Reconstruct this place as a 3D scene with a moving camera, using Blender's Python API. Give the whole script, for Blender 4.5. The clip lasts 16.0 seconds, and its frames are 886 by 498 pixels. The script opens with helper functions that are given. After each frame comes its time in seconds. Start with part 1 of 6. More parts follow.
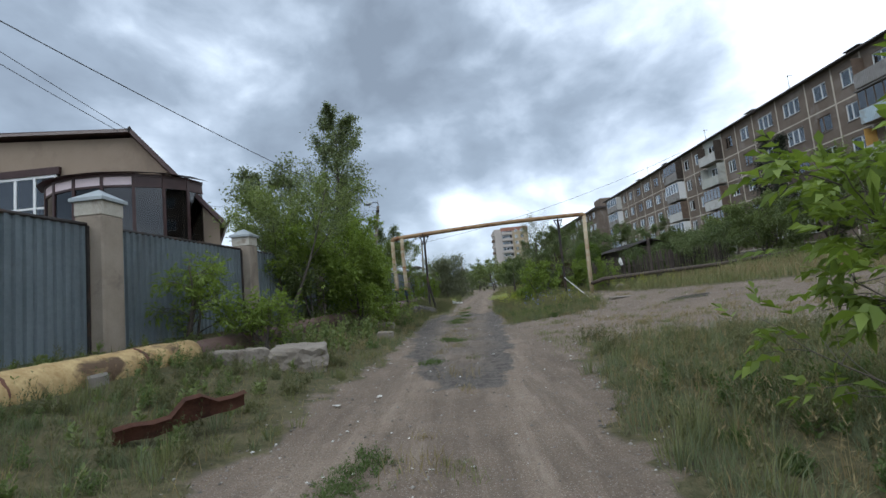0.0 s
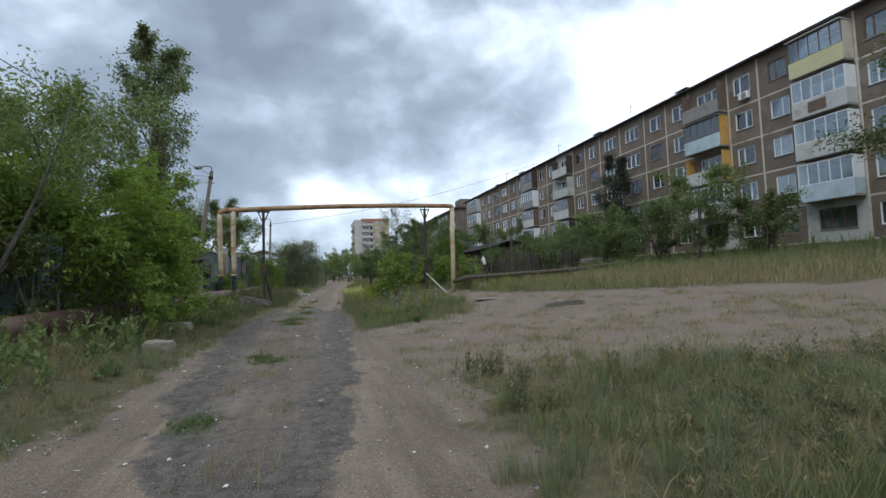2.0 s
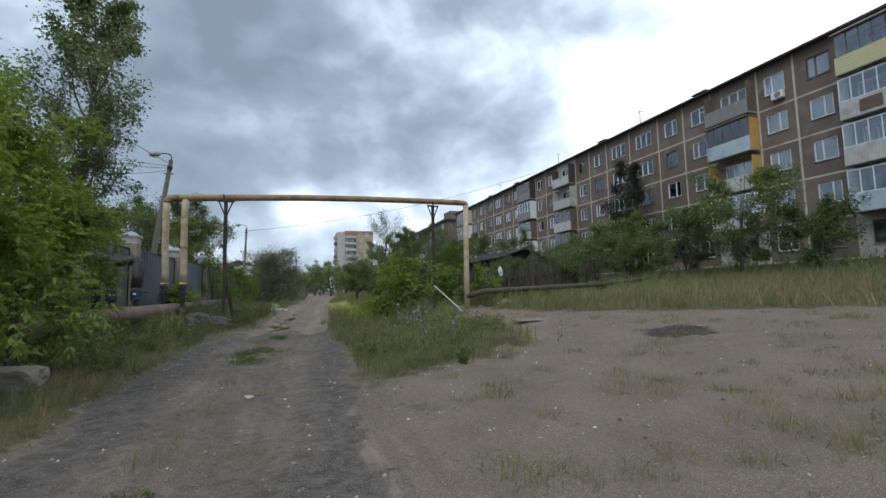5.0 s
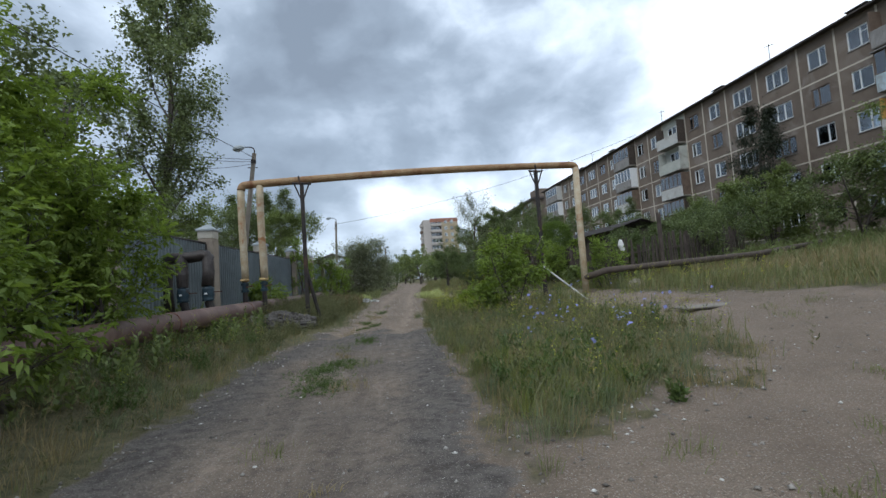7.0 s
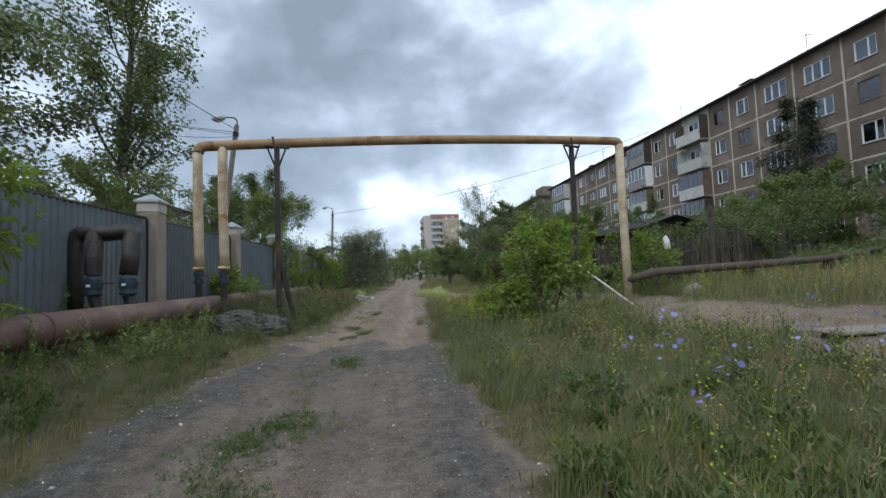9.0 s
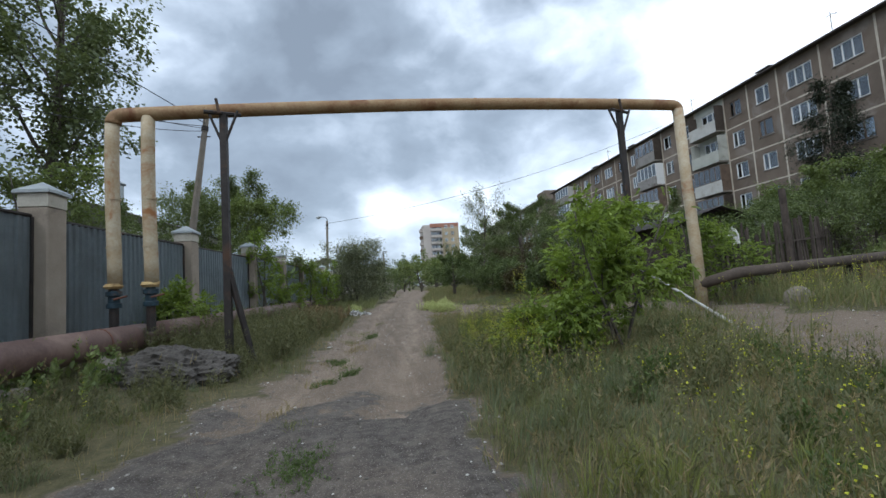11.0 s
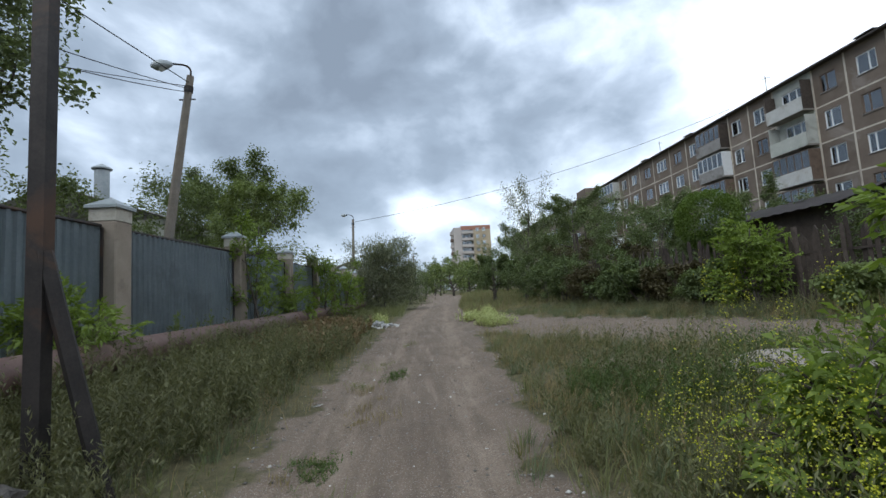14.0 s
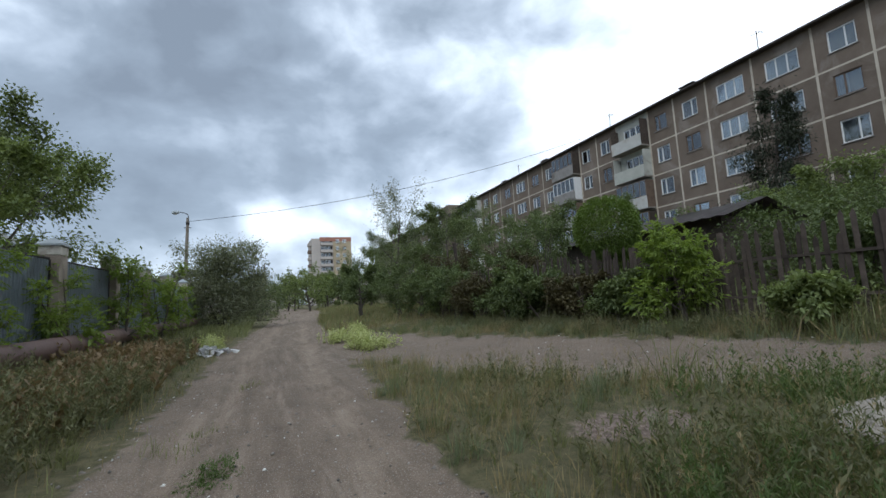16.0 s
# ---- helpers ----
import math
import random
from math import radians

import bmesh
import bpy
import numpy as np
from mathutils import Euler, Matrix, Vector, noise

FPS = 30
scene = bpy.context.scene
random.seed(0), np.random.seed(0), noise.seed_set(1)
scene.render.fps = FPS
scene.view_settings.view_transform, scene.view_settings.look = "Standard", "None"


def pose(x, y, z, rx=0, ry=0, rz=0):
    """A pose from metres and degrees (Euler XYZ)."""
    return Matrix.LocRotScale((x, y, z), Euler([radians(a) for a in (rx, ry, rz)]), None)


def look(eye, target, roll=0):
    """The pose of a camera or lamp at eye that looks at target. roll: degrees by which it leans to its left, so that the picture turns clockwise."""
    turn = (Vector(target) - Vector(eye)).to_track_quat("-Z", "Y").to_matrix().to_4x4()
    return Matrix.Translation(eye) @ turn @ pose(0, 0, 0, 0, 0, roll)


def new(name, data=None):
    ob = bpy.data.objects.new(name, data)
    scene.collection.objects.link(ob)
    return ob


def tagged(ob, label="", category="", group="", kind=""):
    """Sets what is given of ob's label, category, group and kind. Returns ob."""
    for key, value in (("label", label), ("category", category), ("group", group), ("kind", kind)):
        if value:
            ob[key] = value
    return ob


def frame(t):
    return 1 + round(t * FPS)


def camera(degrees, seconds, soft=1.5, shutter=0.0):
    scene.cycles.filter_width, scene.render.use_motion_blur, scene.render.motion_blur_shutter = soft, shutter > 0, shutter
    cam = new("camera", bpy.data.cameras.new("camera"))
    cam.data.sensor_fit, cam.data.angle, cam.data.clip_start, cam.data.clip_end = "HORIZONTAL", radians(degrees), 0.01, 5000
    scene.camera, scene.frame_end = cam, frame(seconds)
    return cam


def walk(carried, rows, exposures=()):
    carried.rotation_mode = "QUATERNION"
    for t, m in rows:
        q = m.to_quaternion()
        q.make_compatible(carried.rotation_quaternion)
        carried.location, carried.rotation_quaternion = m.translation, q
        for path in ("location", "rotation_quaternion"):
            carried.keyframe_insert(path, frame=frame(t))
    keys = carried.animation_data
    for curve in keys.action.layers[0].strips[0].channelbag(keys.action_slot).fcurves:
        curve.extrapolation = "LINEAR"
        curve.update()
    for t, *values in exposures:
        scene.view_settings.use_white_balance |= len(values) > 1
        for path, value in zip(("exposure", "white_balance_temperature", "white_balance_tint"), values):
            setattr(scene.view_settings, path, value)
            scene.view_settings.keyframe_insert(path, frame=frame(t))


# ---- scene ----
cam = camera(89.8, 16.0)
METRES, EYE, TILT, LEAN, TURN = 25.0, 1.225, -3.2, 0.0, 1.5
ROWS = [
    (0.0, 0.0, 0.0, 0.0, 0.82, 8.72, 5.37),
    (0.5, 0.0047, 0.0327, 0.0032, -3.56, 8.11, 3.96),
    (1.0, 0.0114, 0.0649, 0.0043, -8.45, 7.29, 3.26),
    (1.5, 0.0148, 0.0988, 0.0073, -12.36, 6.65, 1.78),
    (2.0, 0.0208, 0.1325, 0.0087, -17.71, 6.42, 2.94),
    (2.5, 0.0253, 0.1636, 0.0126, -24.54, 6.61, 2.17),
    (3.0, 0.0287, 0.1976, 0.0125, -32.78, 7.29, 2.3),
    (3.5, 0.029, 0.2307, 0.0138, -31.83, 8.14, 2.25),
    (4.0, 0.0307, 0.2616, 0.0133, -31.24, 8.52, 2.67),
    (4.5, 0.0304, 0.2932, 0.0153, -24.15, 8.82, 2.31),
    (5.0, 0.0302, 0.3236, 0.0164, -20.06, 8.29, 2.3),
    (7.5, 0.0396, 0.4702, 0.0262, -7.39, 6.65, 4.07),
    (8.0, 0.0401, 0.5013, 0.0285, -7.76, 6.17, 2.8),
    (8.5, 0.0435, 0.5302, 0.0294, -8.72, 6.68, 3.04),
    (9.0, 0.0448, 0.5599, 0.0305, -9.08, 6.62, 2.58),
    (9.5, 0.0477, 0.5904, 0.0309, -9.38, 7.35, 4.18),
    (12.0, 0.0552, 0.7416, 0.043, -8.1, 8.0, 3.93),
    (12.5, 0.0534, 0.7724, 0.0446, -4.98, 8.1, 4.02),
    (13.0, 0.0539, 0.8043, 0.0468, -1.99, 8.42, 4.5),
    (13.5, 0.0547, 0.8341, 0.0498, -2.55, 8.12, 3.54),
    (14.0, 0.057, 0.8655, 0.052, -5.11, 8.66, 3.8),
    (14.5, 0.0567, 0.8957, 0.0551, -6.48, 8.8, 2.89),
    (15.0, 0.0596, 0.9264, 0.0568, -9.74, 8.94, 2.92),
    (15.5, 0.0585, 0.9602, 0.0581, -17.39, 9.67, 2.45),
    (16.0, 0.0619, 0.9938, 0.0582, -23.23, 9.24, 4.55),
]
walk(cam, [(t, pose(0, 0, EYE, TILT, LEAN, TURN) @ pose(METRES * x, METRES * y, METRES * z, 90 + pitch, roll, yaw)) for t, x, y, z, yaw, pitch, roll in ROWS],
     [(0.0, 0.40), (2.0, 0.38), (3.5, 0.36), (5.0, 0.30), (7.5, 0.44), (9.5, 0.48), (12.5, 0.44), (15.0, 0.40), (16.0, 0.36)])

# ---- world, sun, exposure ----
SUN_EL, SUN_AZ = radians(50), radians(228)   # behind cloud
world = bpy.data.worlds.new("overcast_sky")
scene.world = world
world.use_nodes = True
wt = world.node_tree
wt.nodes.clear()


class Nodes:
    """Short hand for building a node tree."""

    def __init__(self, tree):
        self.t = tree

    def add(self, kind, ins=None, **props):
        n = self.t.nodes.new(kind)
        for k, v in props.items():
            if k == "operation":
                n.operation = v
            elif k == "blend_type":
                n.blend_type = v
            elif k == "data_type":
                n.data_type = v
            elif k == "sky_type":
                n.sky_type = v
            elif k == "feature":
                n.feature = v
            elif k == "attribute_name":
                n.attribute_name = v
            elif k == "invert":
                n.invert = v
        for key, v in (ins or {}).items():
            if isinstance(v, bpy.types.NodeSocket):
                self.t.links.new(v, n.inputs[key])
            else:
                n.inputs[key].default_value = v
        return n

    def math(self, op, a, b=0.0, c=0.0):
        n = self.add("ShaderNodeMath", operation=op)
        for i, v in enumerate((a, b, c)):
            if isinstance(v, bpy.types.NodeSocket):
                self.t.links.new(v, n.inputs[i])
            else:
                n.inputs[i].default_value = v
        return n.outputs[0]

    def noise(self, vec, scale, detail=4.0, rough=0.55, distort=0.0):
        n = self.add("ShaderNodeTexNoise", {"Scale": scale, "Detail": detail, "Roughness": rough, "Distortion": distort})
        if vec is not None:
            self.t.links.new(vec, n.inputs["Vector"])
        return n.outputs["Fac"]

    def ramp(self, fac, stops):
        n = self.t.nodes.new("ShaderNodeValToRGB")
        while len(n.color_ramp.elements) < len(stops):
            n.color_ramp.elements.new(0.5)
        for e, (p, c) in zip(n.color_ramp.elements, stops):
            e.position = p
            e.color = (c, c, c, 1) if isinstance(c, (int, float)) else (*c, 1)
        self.t.links.new(fac, n.inputs[0])
        return n.outputs[0]

    def mix(self, fac, a, b, blend="MIX"):
        n = self.t.nodes.new("ShaderNodeMix")
        n.data_type, n.blend_type = "RGBA", blend
        for sock, v in ((n.inputs[0], fac), (n.inputs[6], a), (n.inputs[7], b)):
            if isinstance(v, bpy.types.NodeSocket):
                self.t.links.new(v, sock)
            elif isinstance(v, (int, float)):
                sock.default_value = v
            else:
                sock.default_value = (*v, 1)
        return n.outputs[2]


def sky_nodes():
    w = Nodes(wt)
    tc = w.add("ShaderNodeTexCoord").outputs["Generated"]
    sky = w.add("ShaderNodeTexSky", sky_type="NISHITA")
    sky.sun_disc, sky.sun_elevation, sky.sun_rotation = False, SUN_EL, SUN_AZ
    sep = w.add("ShaderNodeSeparateXYZ", {"Vector": tc})
    x, y, z = sep.outputs
    # clouds lie on a layer overhead: heights are drawn out
    lay = w.add("ShaderNodeCombineXYZ", {"X": x, "Y": y, "Z": w.math("MULTIPLY", w.math("MAXIMUM", z, 0.0), 1.5)}).outputs[0]
    bend_n = w.add("ShaderNodeTexNoise", {"Vector": lay, "Scale": 2.2, "Detail": 3.0})
    warp = w.add("ShaderNodeVectorMath", {0: bend_n.outputs["Color"], 1: (0.5, 0.5, 0.5)}, operation="SUBTRACT").outputs[0]
    warp = w.add("ShaderNodeVectorMath", {0: warp, 1: (0.16, 0.16, 0.16)}, operation="MULTIPLY").outputs[0]
    lay2 = w.add("ShaderNodeVectorMath", {0: lay, 1: warp}, operation="ADD").outputs[0]
    big = w.noise(lay2, 1.9, 3.0, 0.5, 0.0)
    fine = w.noise(lay2, 5.0, 7.0, 0.5, 0.0)
    wisp = w.noise(lay2, 14.0, 6.0, 0.5, 0.0)
    # the cover thins towards the veiled sun (east) and opens in a gap low ahead
    east = w.math("MULTIPLY", x, 0.36)

    def cell(dx, dy, dz, power, amount):
        # one large fold of the cloud layer: lighter or darker round a direction
        dot = w.math("ADD", w.math("MULTIPLY", x, dx), w.math("ADD", w.math("MULTIPLY", y, dy), w.math("MULTIPLY", z, dz)))
        return w.math("MULTIPLY", w.math("POWER", w.math("MAXIMUM", dot, 0.0), power), amount)

    for fold in ((0.0, 0.985, 0.172, 900.0, 0.24), (0.055, 0.983, 0.172, 900.0, 0.24), (0.02, 0.98, 0.198, 900.0, 0.14), (-0.32, 0.925, 0.20, 40.0, -0.10), (0.06, 0.885, 0.46, 13.0, -0.17), (-0.62, 0.70, 0.35, 14.0, 0.14), (0.25, 0.93, 0.15, 90.0, -0.10)):
        east = w.math("ADD", east, cell(*fold))
    dens = w.math("ADD", w.math("MULTIPLY", big, 0.50), w.math("ADD", w.math("MULTIPLY", fine, 0.50), w.math("MULTIPLY", wisp, 0.14)))
    lightness = w.math("ADD", w.math("SUBTRACT", east, w.math("MULTIPLY", w.math("SUBTRACT", dens, 0.57), 1.85)), 0.535)
    cloud = w.ramp(lightness, [(0.10, (0.20, 0.235, 0.28)), (0.32, (0.285, 0.335, 0.395)), (0.46, (0.42, 0.48, 0.555)), (0.60, (0.64, 0.71, 0.79)), (0.78, (1.0, 1.05, 1.10))])
    skyc = w.mix(1.0, sky.outputs[0], (0.10, 0.10, 0.10), "MULTIPLY")
    col = w.mix(0.90, skyc, cloud)
    col = w.mix(1.0, col, (0.95, 1.0, 1.06), "MULTIPLY")
    bg = w.add("ShaderNodeBackground", {"Color": col, "Strength": 1.15})
    out = w.add("ShaderNodeOutputWorld")
    wt.links.new(bg.outputs[0], out.inputs[0])


sky_nodes()
sun = new("sun", bpy.data.lights.new("sun", "SUN"))
sun.data.energy, sun.data.angle, sun.data.color = 1.2, radians(45), (0.95, 0.99, 1.0)
sun.matrix_world = look((math.sin(SUN_AZ) * math.cos(SUN_EL) * 100, math.cos(SUN_AZ) * math.cos(SUN_EL) * 100, math.sin(SUN_EL) * 100), (0, 0, 0))


# ---- materials ----
def material(name, build, rough=0.8, metal=0.0, spec=0.3, bump=0.0):
    """build(nodes, object coordinates) gives the colour and, after it, the height for the bump."""
    m = bpy.data.materials.new(name)
    m.use_nodes = True
    t = m.node_tree
    t.nodes.clear()
    n = Nodes(t)
    pos = n.add("ShaderNodeNewGeometry").outputs["Position"]
    res = build(n, pos)
    col, h = res if isinstance(res, tuple) and not isinstance(res[0], float) else (res, None)
    b = n.add("ShaderNodeBsdfPrincipled", {"Roughness": rough, "Metallic": metal, "Specular IOR Level": spec})
    if isinstance(col, bpy.types.NodeSocket):
        t.links.new(col, b.inputs["Base Color"])
    else:
        b.inputs["Base Color"].default_value = (*col, 1)
    if h is not None and bump:
        bp = n.add("ShaderNodeBump", {"Strength": 0.9, "Distance": bump, "Height": h})
        t.links.new(bp.outputs[0], b.inputs["Normal"])
    out = n.add("ShaderNodeOutputMaterial")
    t.links.new(b.outputs[0], out.inputs[0])
    return m


def worn(c1, c2, scale=6.0, fine=60.0, stain=None, rnd=0.0):
    """Two colours by a coarse and a fine noise, with stains of a third, and a shade of its own for each piece."""
    def f(n, pos):
        a = n.noise(pos, scale, 5.0, 0.6)
        g = n.noise(pos, fine, 3.0, 0.6)
        k = n.math("ADD", n.math("MULTIPLY", a, 0.7), n.math("MULTIPLY", g, 0.4))
        col = n.mix(n.ramp(k, [(0.36, 0.0), (0.74, 1.0)]), c1, c2)
        if stain:
            s = n.ramp(n.noise(pos, scale * 0.45, 6.0, 0.65, 0.6), [(0.54, 0.0), (0.66, 1.0)])
            col = n.mix(s, col, stain)
        if rnd:
            r = n.add("ShaderNodeObjectInfo").outputs["Random"]
            v = n.math("ADD", n.math("MULTIPLY", r, rnd), 1.0 - rnd / 2)
            cc = n.add("ShaderNodeCombineXYZ", {"X": v, "Y": v, "Z": v}).outputs[0]
            col = n.mix(1.0, col, cc, "MULTIPLY")
        return col, k
    return f


def leafy(name, dark, light, trans=0.35, rough=0.55):
    """Leaves: every leaf its own shade, some light through them."""
    m = bpy.data.materials.new(name)
    m.use_nodes = True
    t = m.node_tree
    t.nodes.clear()
    n = Nodes(t)
    geo = n.add("ShaderNodeNewGeometry")
    r = geo.outputs["Random Per Island"]
    patch = n.noise(geo.outputs["Position"], 1.3, 3.0)
    k = n.math("ADD", n.math("MULTIPLY", r, 0.6), n.math("MULTIPLY", n.math("SUBTRACT", patch, 0.3), 0.8))
    col = n.mix(k, dark, light)
    d = n.add("ShaderNodeBsdfPrincipled", {"Base Color": col, "Roughness": rough, "Specular IOR Level": 0.25})
    tr = n.add("ShaderNodeBsdfTranslucent", {"Color": n.mix(1.0, col, (1.25, 1.3, 0.7), "MULTIPLY")})
    mx = n.add("ShaderNodeMixShader", {0: trans})
    t.links.new(d.outputs[0], mx.inputs[1])
    t.links.new(tr.outputs[0], mx.inputs[2])
    out = n.add("ShaderNodeOutputMaterial")
    t.links.new(mx.outputs[0], out.inputs[0])
    return m


def ground_mat():
    def f(n, pos):
        def attr(a):
            return n.add("ShaderNodeAttribute", attribute_name=a).outputs["Fac"]
        road, tar, veg, ash, gravel = attr("road"), attr("tar"), attr("veg"), attr("ash"), attr("gravel")
        n1, n2, n3 = n.noise(pos, 1.1, 6.0, 0.6), n.noise(pos, 9.0, 5.0, 0.65), n.noise(pos, 70.0, 3.0, 0.7)
        vor = n.add("ShaderNodeTexVoronoi", {"Vector": pos, "Scale": 34.0})
        peb = vor.outputs["Distance"]
        soil = n.mix(n.ramp(n1, [(0.35, 0.0), (0.65, 1.0)]), (0.135, 0.112, 0.088), (0.205, 0.172, 0.136))
        dirt = n.mix(n.ramp(n1, [(0.32, 0.0), (0.68, 1.0)]), (0.142, 0.116, 0.092), (0.222, 0.186, 0.15))
        dirt = n.mix(n.ramp(n2, [(0.35, 0.6), (0.6, 0.0)]), dirt, (0.115, 0.094, 0.076))
        track = attr("track")
        dirt = n.mix(n.math("MULTIPLY", track, n.ramp(n1, [(0.3, 0.1), (0.6, 0.5)])), dirt, (0.262, 0.222, 0.18))
        dirt = n.mix(n.math("MULTIPLY", n.math("SUBTRACT", 1.0, track), n.ramp(n2, [(0.42, 0.0), (0.62, 0.55)])), dirt, (0.105, 0.09, 0.076))
        dirt = n.mix(n.ramp(n3, [(0.32, 0.75), (0.52, 0.0)]), dirt, (0.11, 0.095, 0.08))
        dirt = n.mix(n.ramp(n3, [(0.58, 0.0), (0.74, 0.65)]), dirt, (0.48, 0.44, 0.39))
        grit = n.add("ShaderNodeTexVoronoi", {"Vector": pos, "Scale": 75.0})
        shade = n.add("ShaderNodeSeparateXYZ", {"Vector": grit.outputs["Color"]}).outputs[0]
        chip = n.math("MULTIPLY", n.ramp(grit.outputs["Distance"], [(0.25, 1.0), (0.42, 0.0)]), n.ramp(shade, [(0.55, 0.0), (0.8, 0.75)]))
        drag = n.noise(n.add("ShaderNodeVectorMath", {0: pos, 1: (5.0, 0.45, 1.0)}, operation="MULTIPLY").outputs[0], 1.0, 5.0, 0.65)
        rut = attr("rut")
        dirt = n.mix(n.math("MULTIPLY", rut, n.ramp(drag, [(0.36, 0.5), (0.5, 0.0)])), dirt, (0.092, 0.077, 0.063))
        dirt = n.mix(n.math("MULTIPLY", rut, n.ramp(drag, [(0.54, 0.0), (0.68, 0.5)])), dirt, (0.27, 0.235, 0.195))
        dirt = n.mix(1.0, dirt, (1.38, 1.29, 1.23), "MULTIPLY")
        dirt = n.mix(chip, dirt, n.mix(shade, (0.10, 0.085, 0.07), (0.46, 0.42, 0.37)))
        tarc = n.mix(n.ramp(n2, [(0.36, 0.0), (0.66, 1.0)]), (0.068, 0.061, 0.056), (0.16, 0.142, 0.127))
        tarc = n.mix(n.ramp(n3, [(0.56, 0.0), (0.72, 0.8)]), tarc, (0.27, 0.248, 0.226))
        tarc = n.mix(chip, tarc, n.mix(shade, (0.06, 0.055, 0.05), (0.36, 0.335, 0.305)))
        green = n.mix(n.ramp(n2, [(0.35, 0.0), (0.7, 1.0)]), (0.085, 0.085, 0.045), (0.175, 0.15, 0.085))

        def edge(a, w=0.55):
            e = n.math("ADD", a, n.math("MULTIPLY", n.math("SUBTRACT", n.math("ADD", n.math("MULTIPLY", n2, 0.7), n.math("MULTIPLY", n1, 0.5)), 0.6), w))
            return n.ramp(e, [(0.40, 0.0), (0.60, 1.0)])
        col = n.mix(edge(veg, 0.8), soil, green)
        col = n.mix(edge(road), col, dirt)
        col = n.mix(n.math("MULTIPLY", edge(tar, 1.5), n.math("SUBTRACT", 0.95, n.math("MULTIPLY", attr("dust"), n.ramp(n2, [(0.3, 0.5), (0.6, 0.92)])))), col, tarc)
        col = n.mix(edge(gravel, 0.8), col, n.mix(n.ramp(vor.outputs["Color"], [(0.2, 0.0), (0.8, 1.0)]), (0.15, 0.112, 0.095), (0.29, 0.225, 0.19)))
        col = n.mix(n.math("MULTIPLY", edge(ash, 1.2), 0.85), col, (0.045, 0.042, 0.04))
        h = n.math("ADD", n.math("MULTIPLY", n2, 0.45), n.math("ADD", n.math("MULTIPLY", n3, 0.5), n.math("MULTIPLY", peb, -0.35)))
        h = n.math("ADD", h, n.math("ADD", n.math("MULTIPLY", chip, 0.25), n.math("MULTIPLY", n.noise(pos, 26.0, 4.0, 0.6), 0.7)))
        return col, h
    return material("bare_ground", f, 0.95, 0.0, 0.15, 0.045)


M = {}
M["ground"] = ground_mat()
M["panel"] = material("facade_panel", worn((0.14, 0.108, 0.086), (0.202, 0.162, 0.134), 0.9, 30.0, (0.235, 0.20, 0.175), 0.22), 0.9, bump=0.01)
M["joint"] = material("facade_joint", worn((0.46, 0.41, 0.34), (0.60, 0.54, 0.46), 1.5, 20.0, (0.34, 0.29, 0.25)), 0.9)
M["plinth"] = material("plinth_render", worn((0.21, 0.19, 0.17), (0.33, 0.31, 0.28), 1.2, 25.0, (0.16, 0.14, 0.125)), 0.9, bump=0.01)
M["pale"] = material("pale_render", worn((0.36, 0.37, 0.34), (0.50, 0.51, 0.47), 1.2, 25.0, (0.28, 0.27, 0.24)), 0.9, bump=0.01)
M["roof"] = material("dark_roof_sheet", worn((0.045, 0.036, 0.034), (0.085, 0.07, 0.064), 2.0, 20.0), 0.6)
M["whiteframe"] = material("white_plastic", worn((0.66, 0.67, 0.68), (0.80, 0.81, 0.82), 3.0, 30.0), 0.4)
M["woodframe"] = material("old_brown_frame", worn((0.10, 0.07, 0.055), (0.2, 0.145, 0.11), 3.0, 30.0), 0.7)
# near-black colour stands in for the shade of unlit rooms and recesses
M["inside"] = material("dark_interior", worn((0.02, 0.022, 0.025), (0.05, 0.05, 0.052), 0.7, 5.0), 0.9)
M["curtain"] = material("net_curtain", worn((0.34, 0.35, 0.36), (0.58, 0.59, 0.60), 3.0, 9.0, None, 0.6), 0.9)
M["yellow"] = material("pale_yellow_siding", worn((0.60, 0.56, 0.33), (0.70, 0.66, 0.42), 1.0, 20.0), 0.55)
M["orange"] = material("orange_ply", worn((0.50, 0.28, 0.075), (0.62, 0.37, 0.12), 2.0, 20.0), 0.7)
M["whitesheet"] = material("white_profiled_sheet", worn((0.426, 0.426, 0.410), (0.558, 0.558, 0.541), 1.5, 20.0, (0.38, 0.35, 0.31)), 0.55)
M["bluesheet"] = material("pale_blue_sheet", worn((0.36, 0.46, 0.52), (0.50, 0.59, 0.63), 1.5, 15.0, (0.33, 0.36, 0.37)), 0.5)
M["greysheet"] = material("grey_slate_sheet", worn((0.20, 0.19, 0.185), (0.33, 0.32, 0.31), 1.5, 15.0, (0.14, 0.12, 0.11)), 0.8)
M["darkwood"] = material("dark_weathered_wood", worn((0.045, 0.035, 0.03), (0.095, 0.075, 0.062), 5.0, 40.0, None, 0.5), 0.9, bump=0.004)
M["picket"] = material("grey_weathered_wood", worn((0.045, 0.035, 0.030), (0.094, 0.075, 0.065), 7.0, 60.0, (0.042, 0.033, 0.028), 0.6), 0.9, bump=0.004)
M["fence"] = material("galvanised_profiled_sheet", worn((0.20, 0.24, 0.265), (0.28, 0.325, 0.35), 1.3, 18.0, (0.19, 0.215, 0.23)), 0.45, 0.25, 0.4)
M["post"] = material("rendered_fence_post", worn((0.235, 0.195, 0.155), (0.33, 0.28, 0.23), 3.0, 60.0, (0.20, 0.165, 0.135)), 0.95, bump=0.012)
M["postcap"] = material("zinc_cap", worn((0.28, 0.315, 0.335), (0.40, 0.435, 0.45), 4.0, 30.0), 0.5, 0.3)
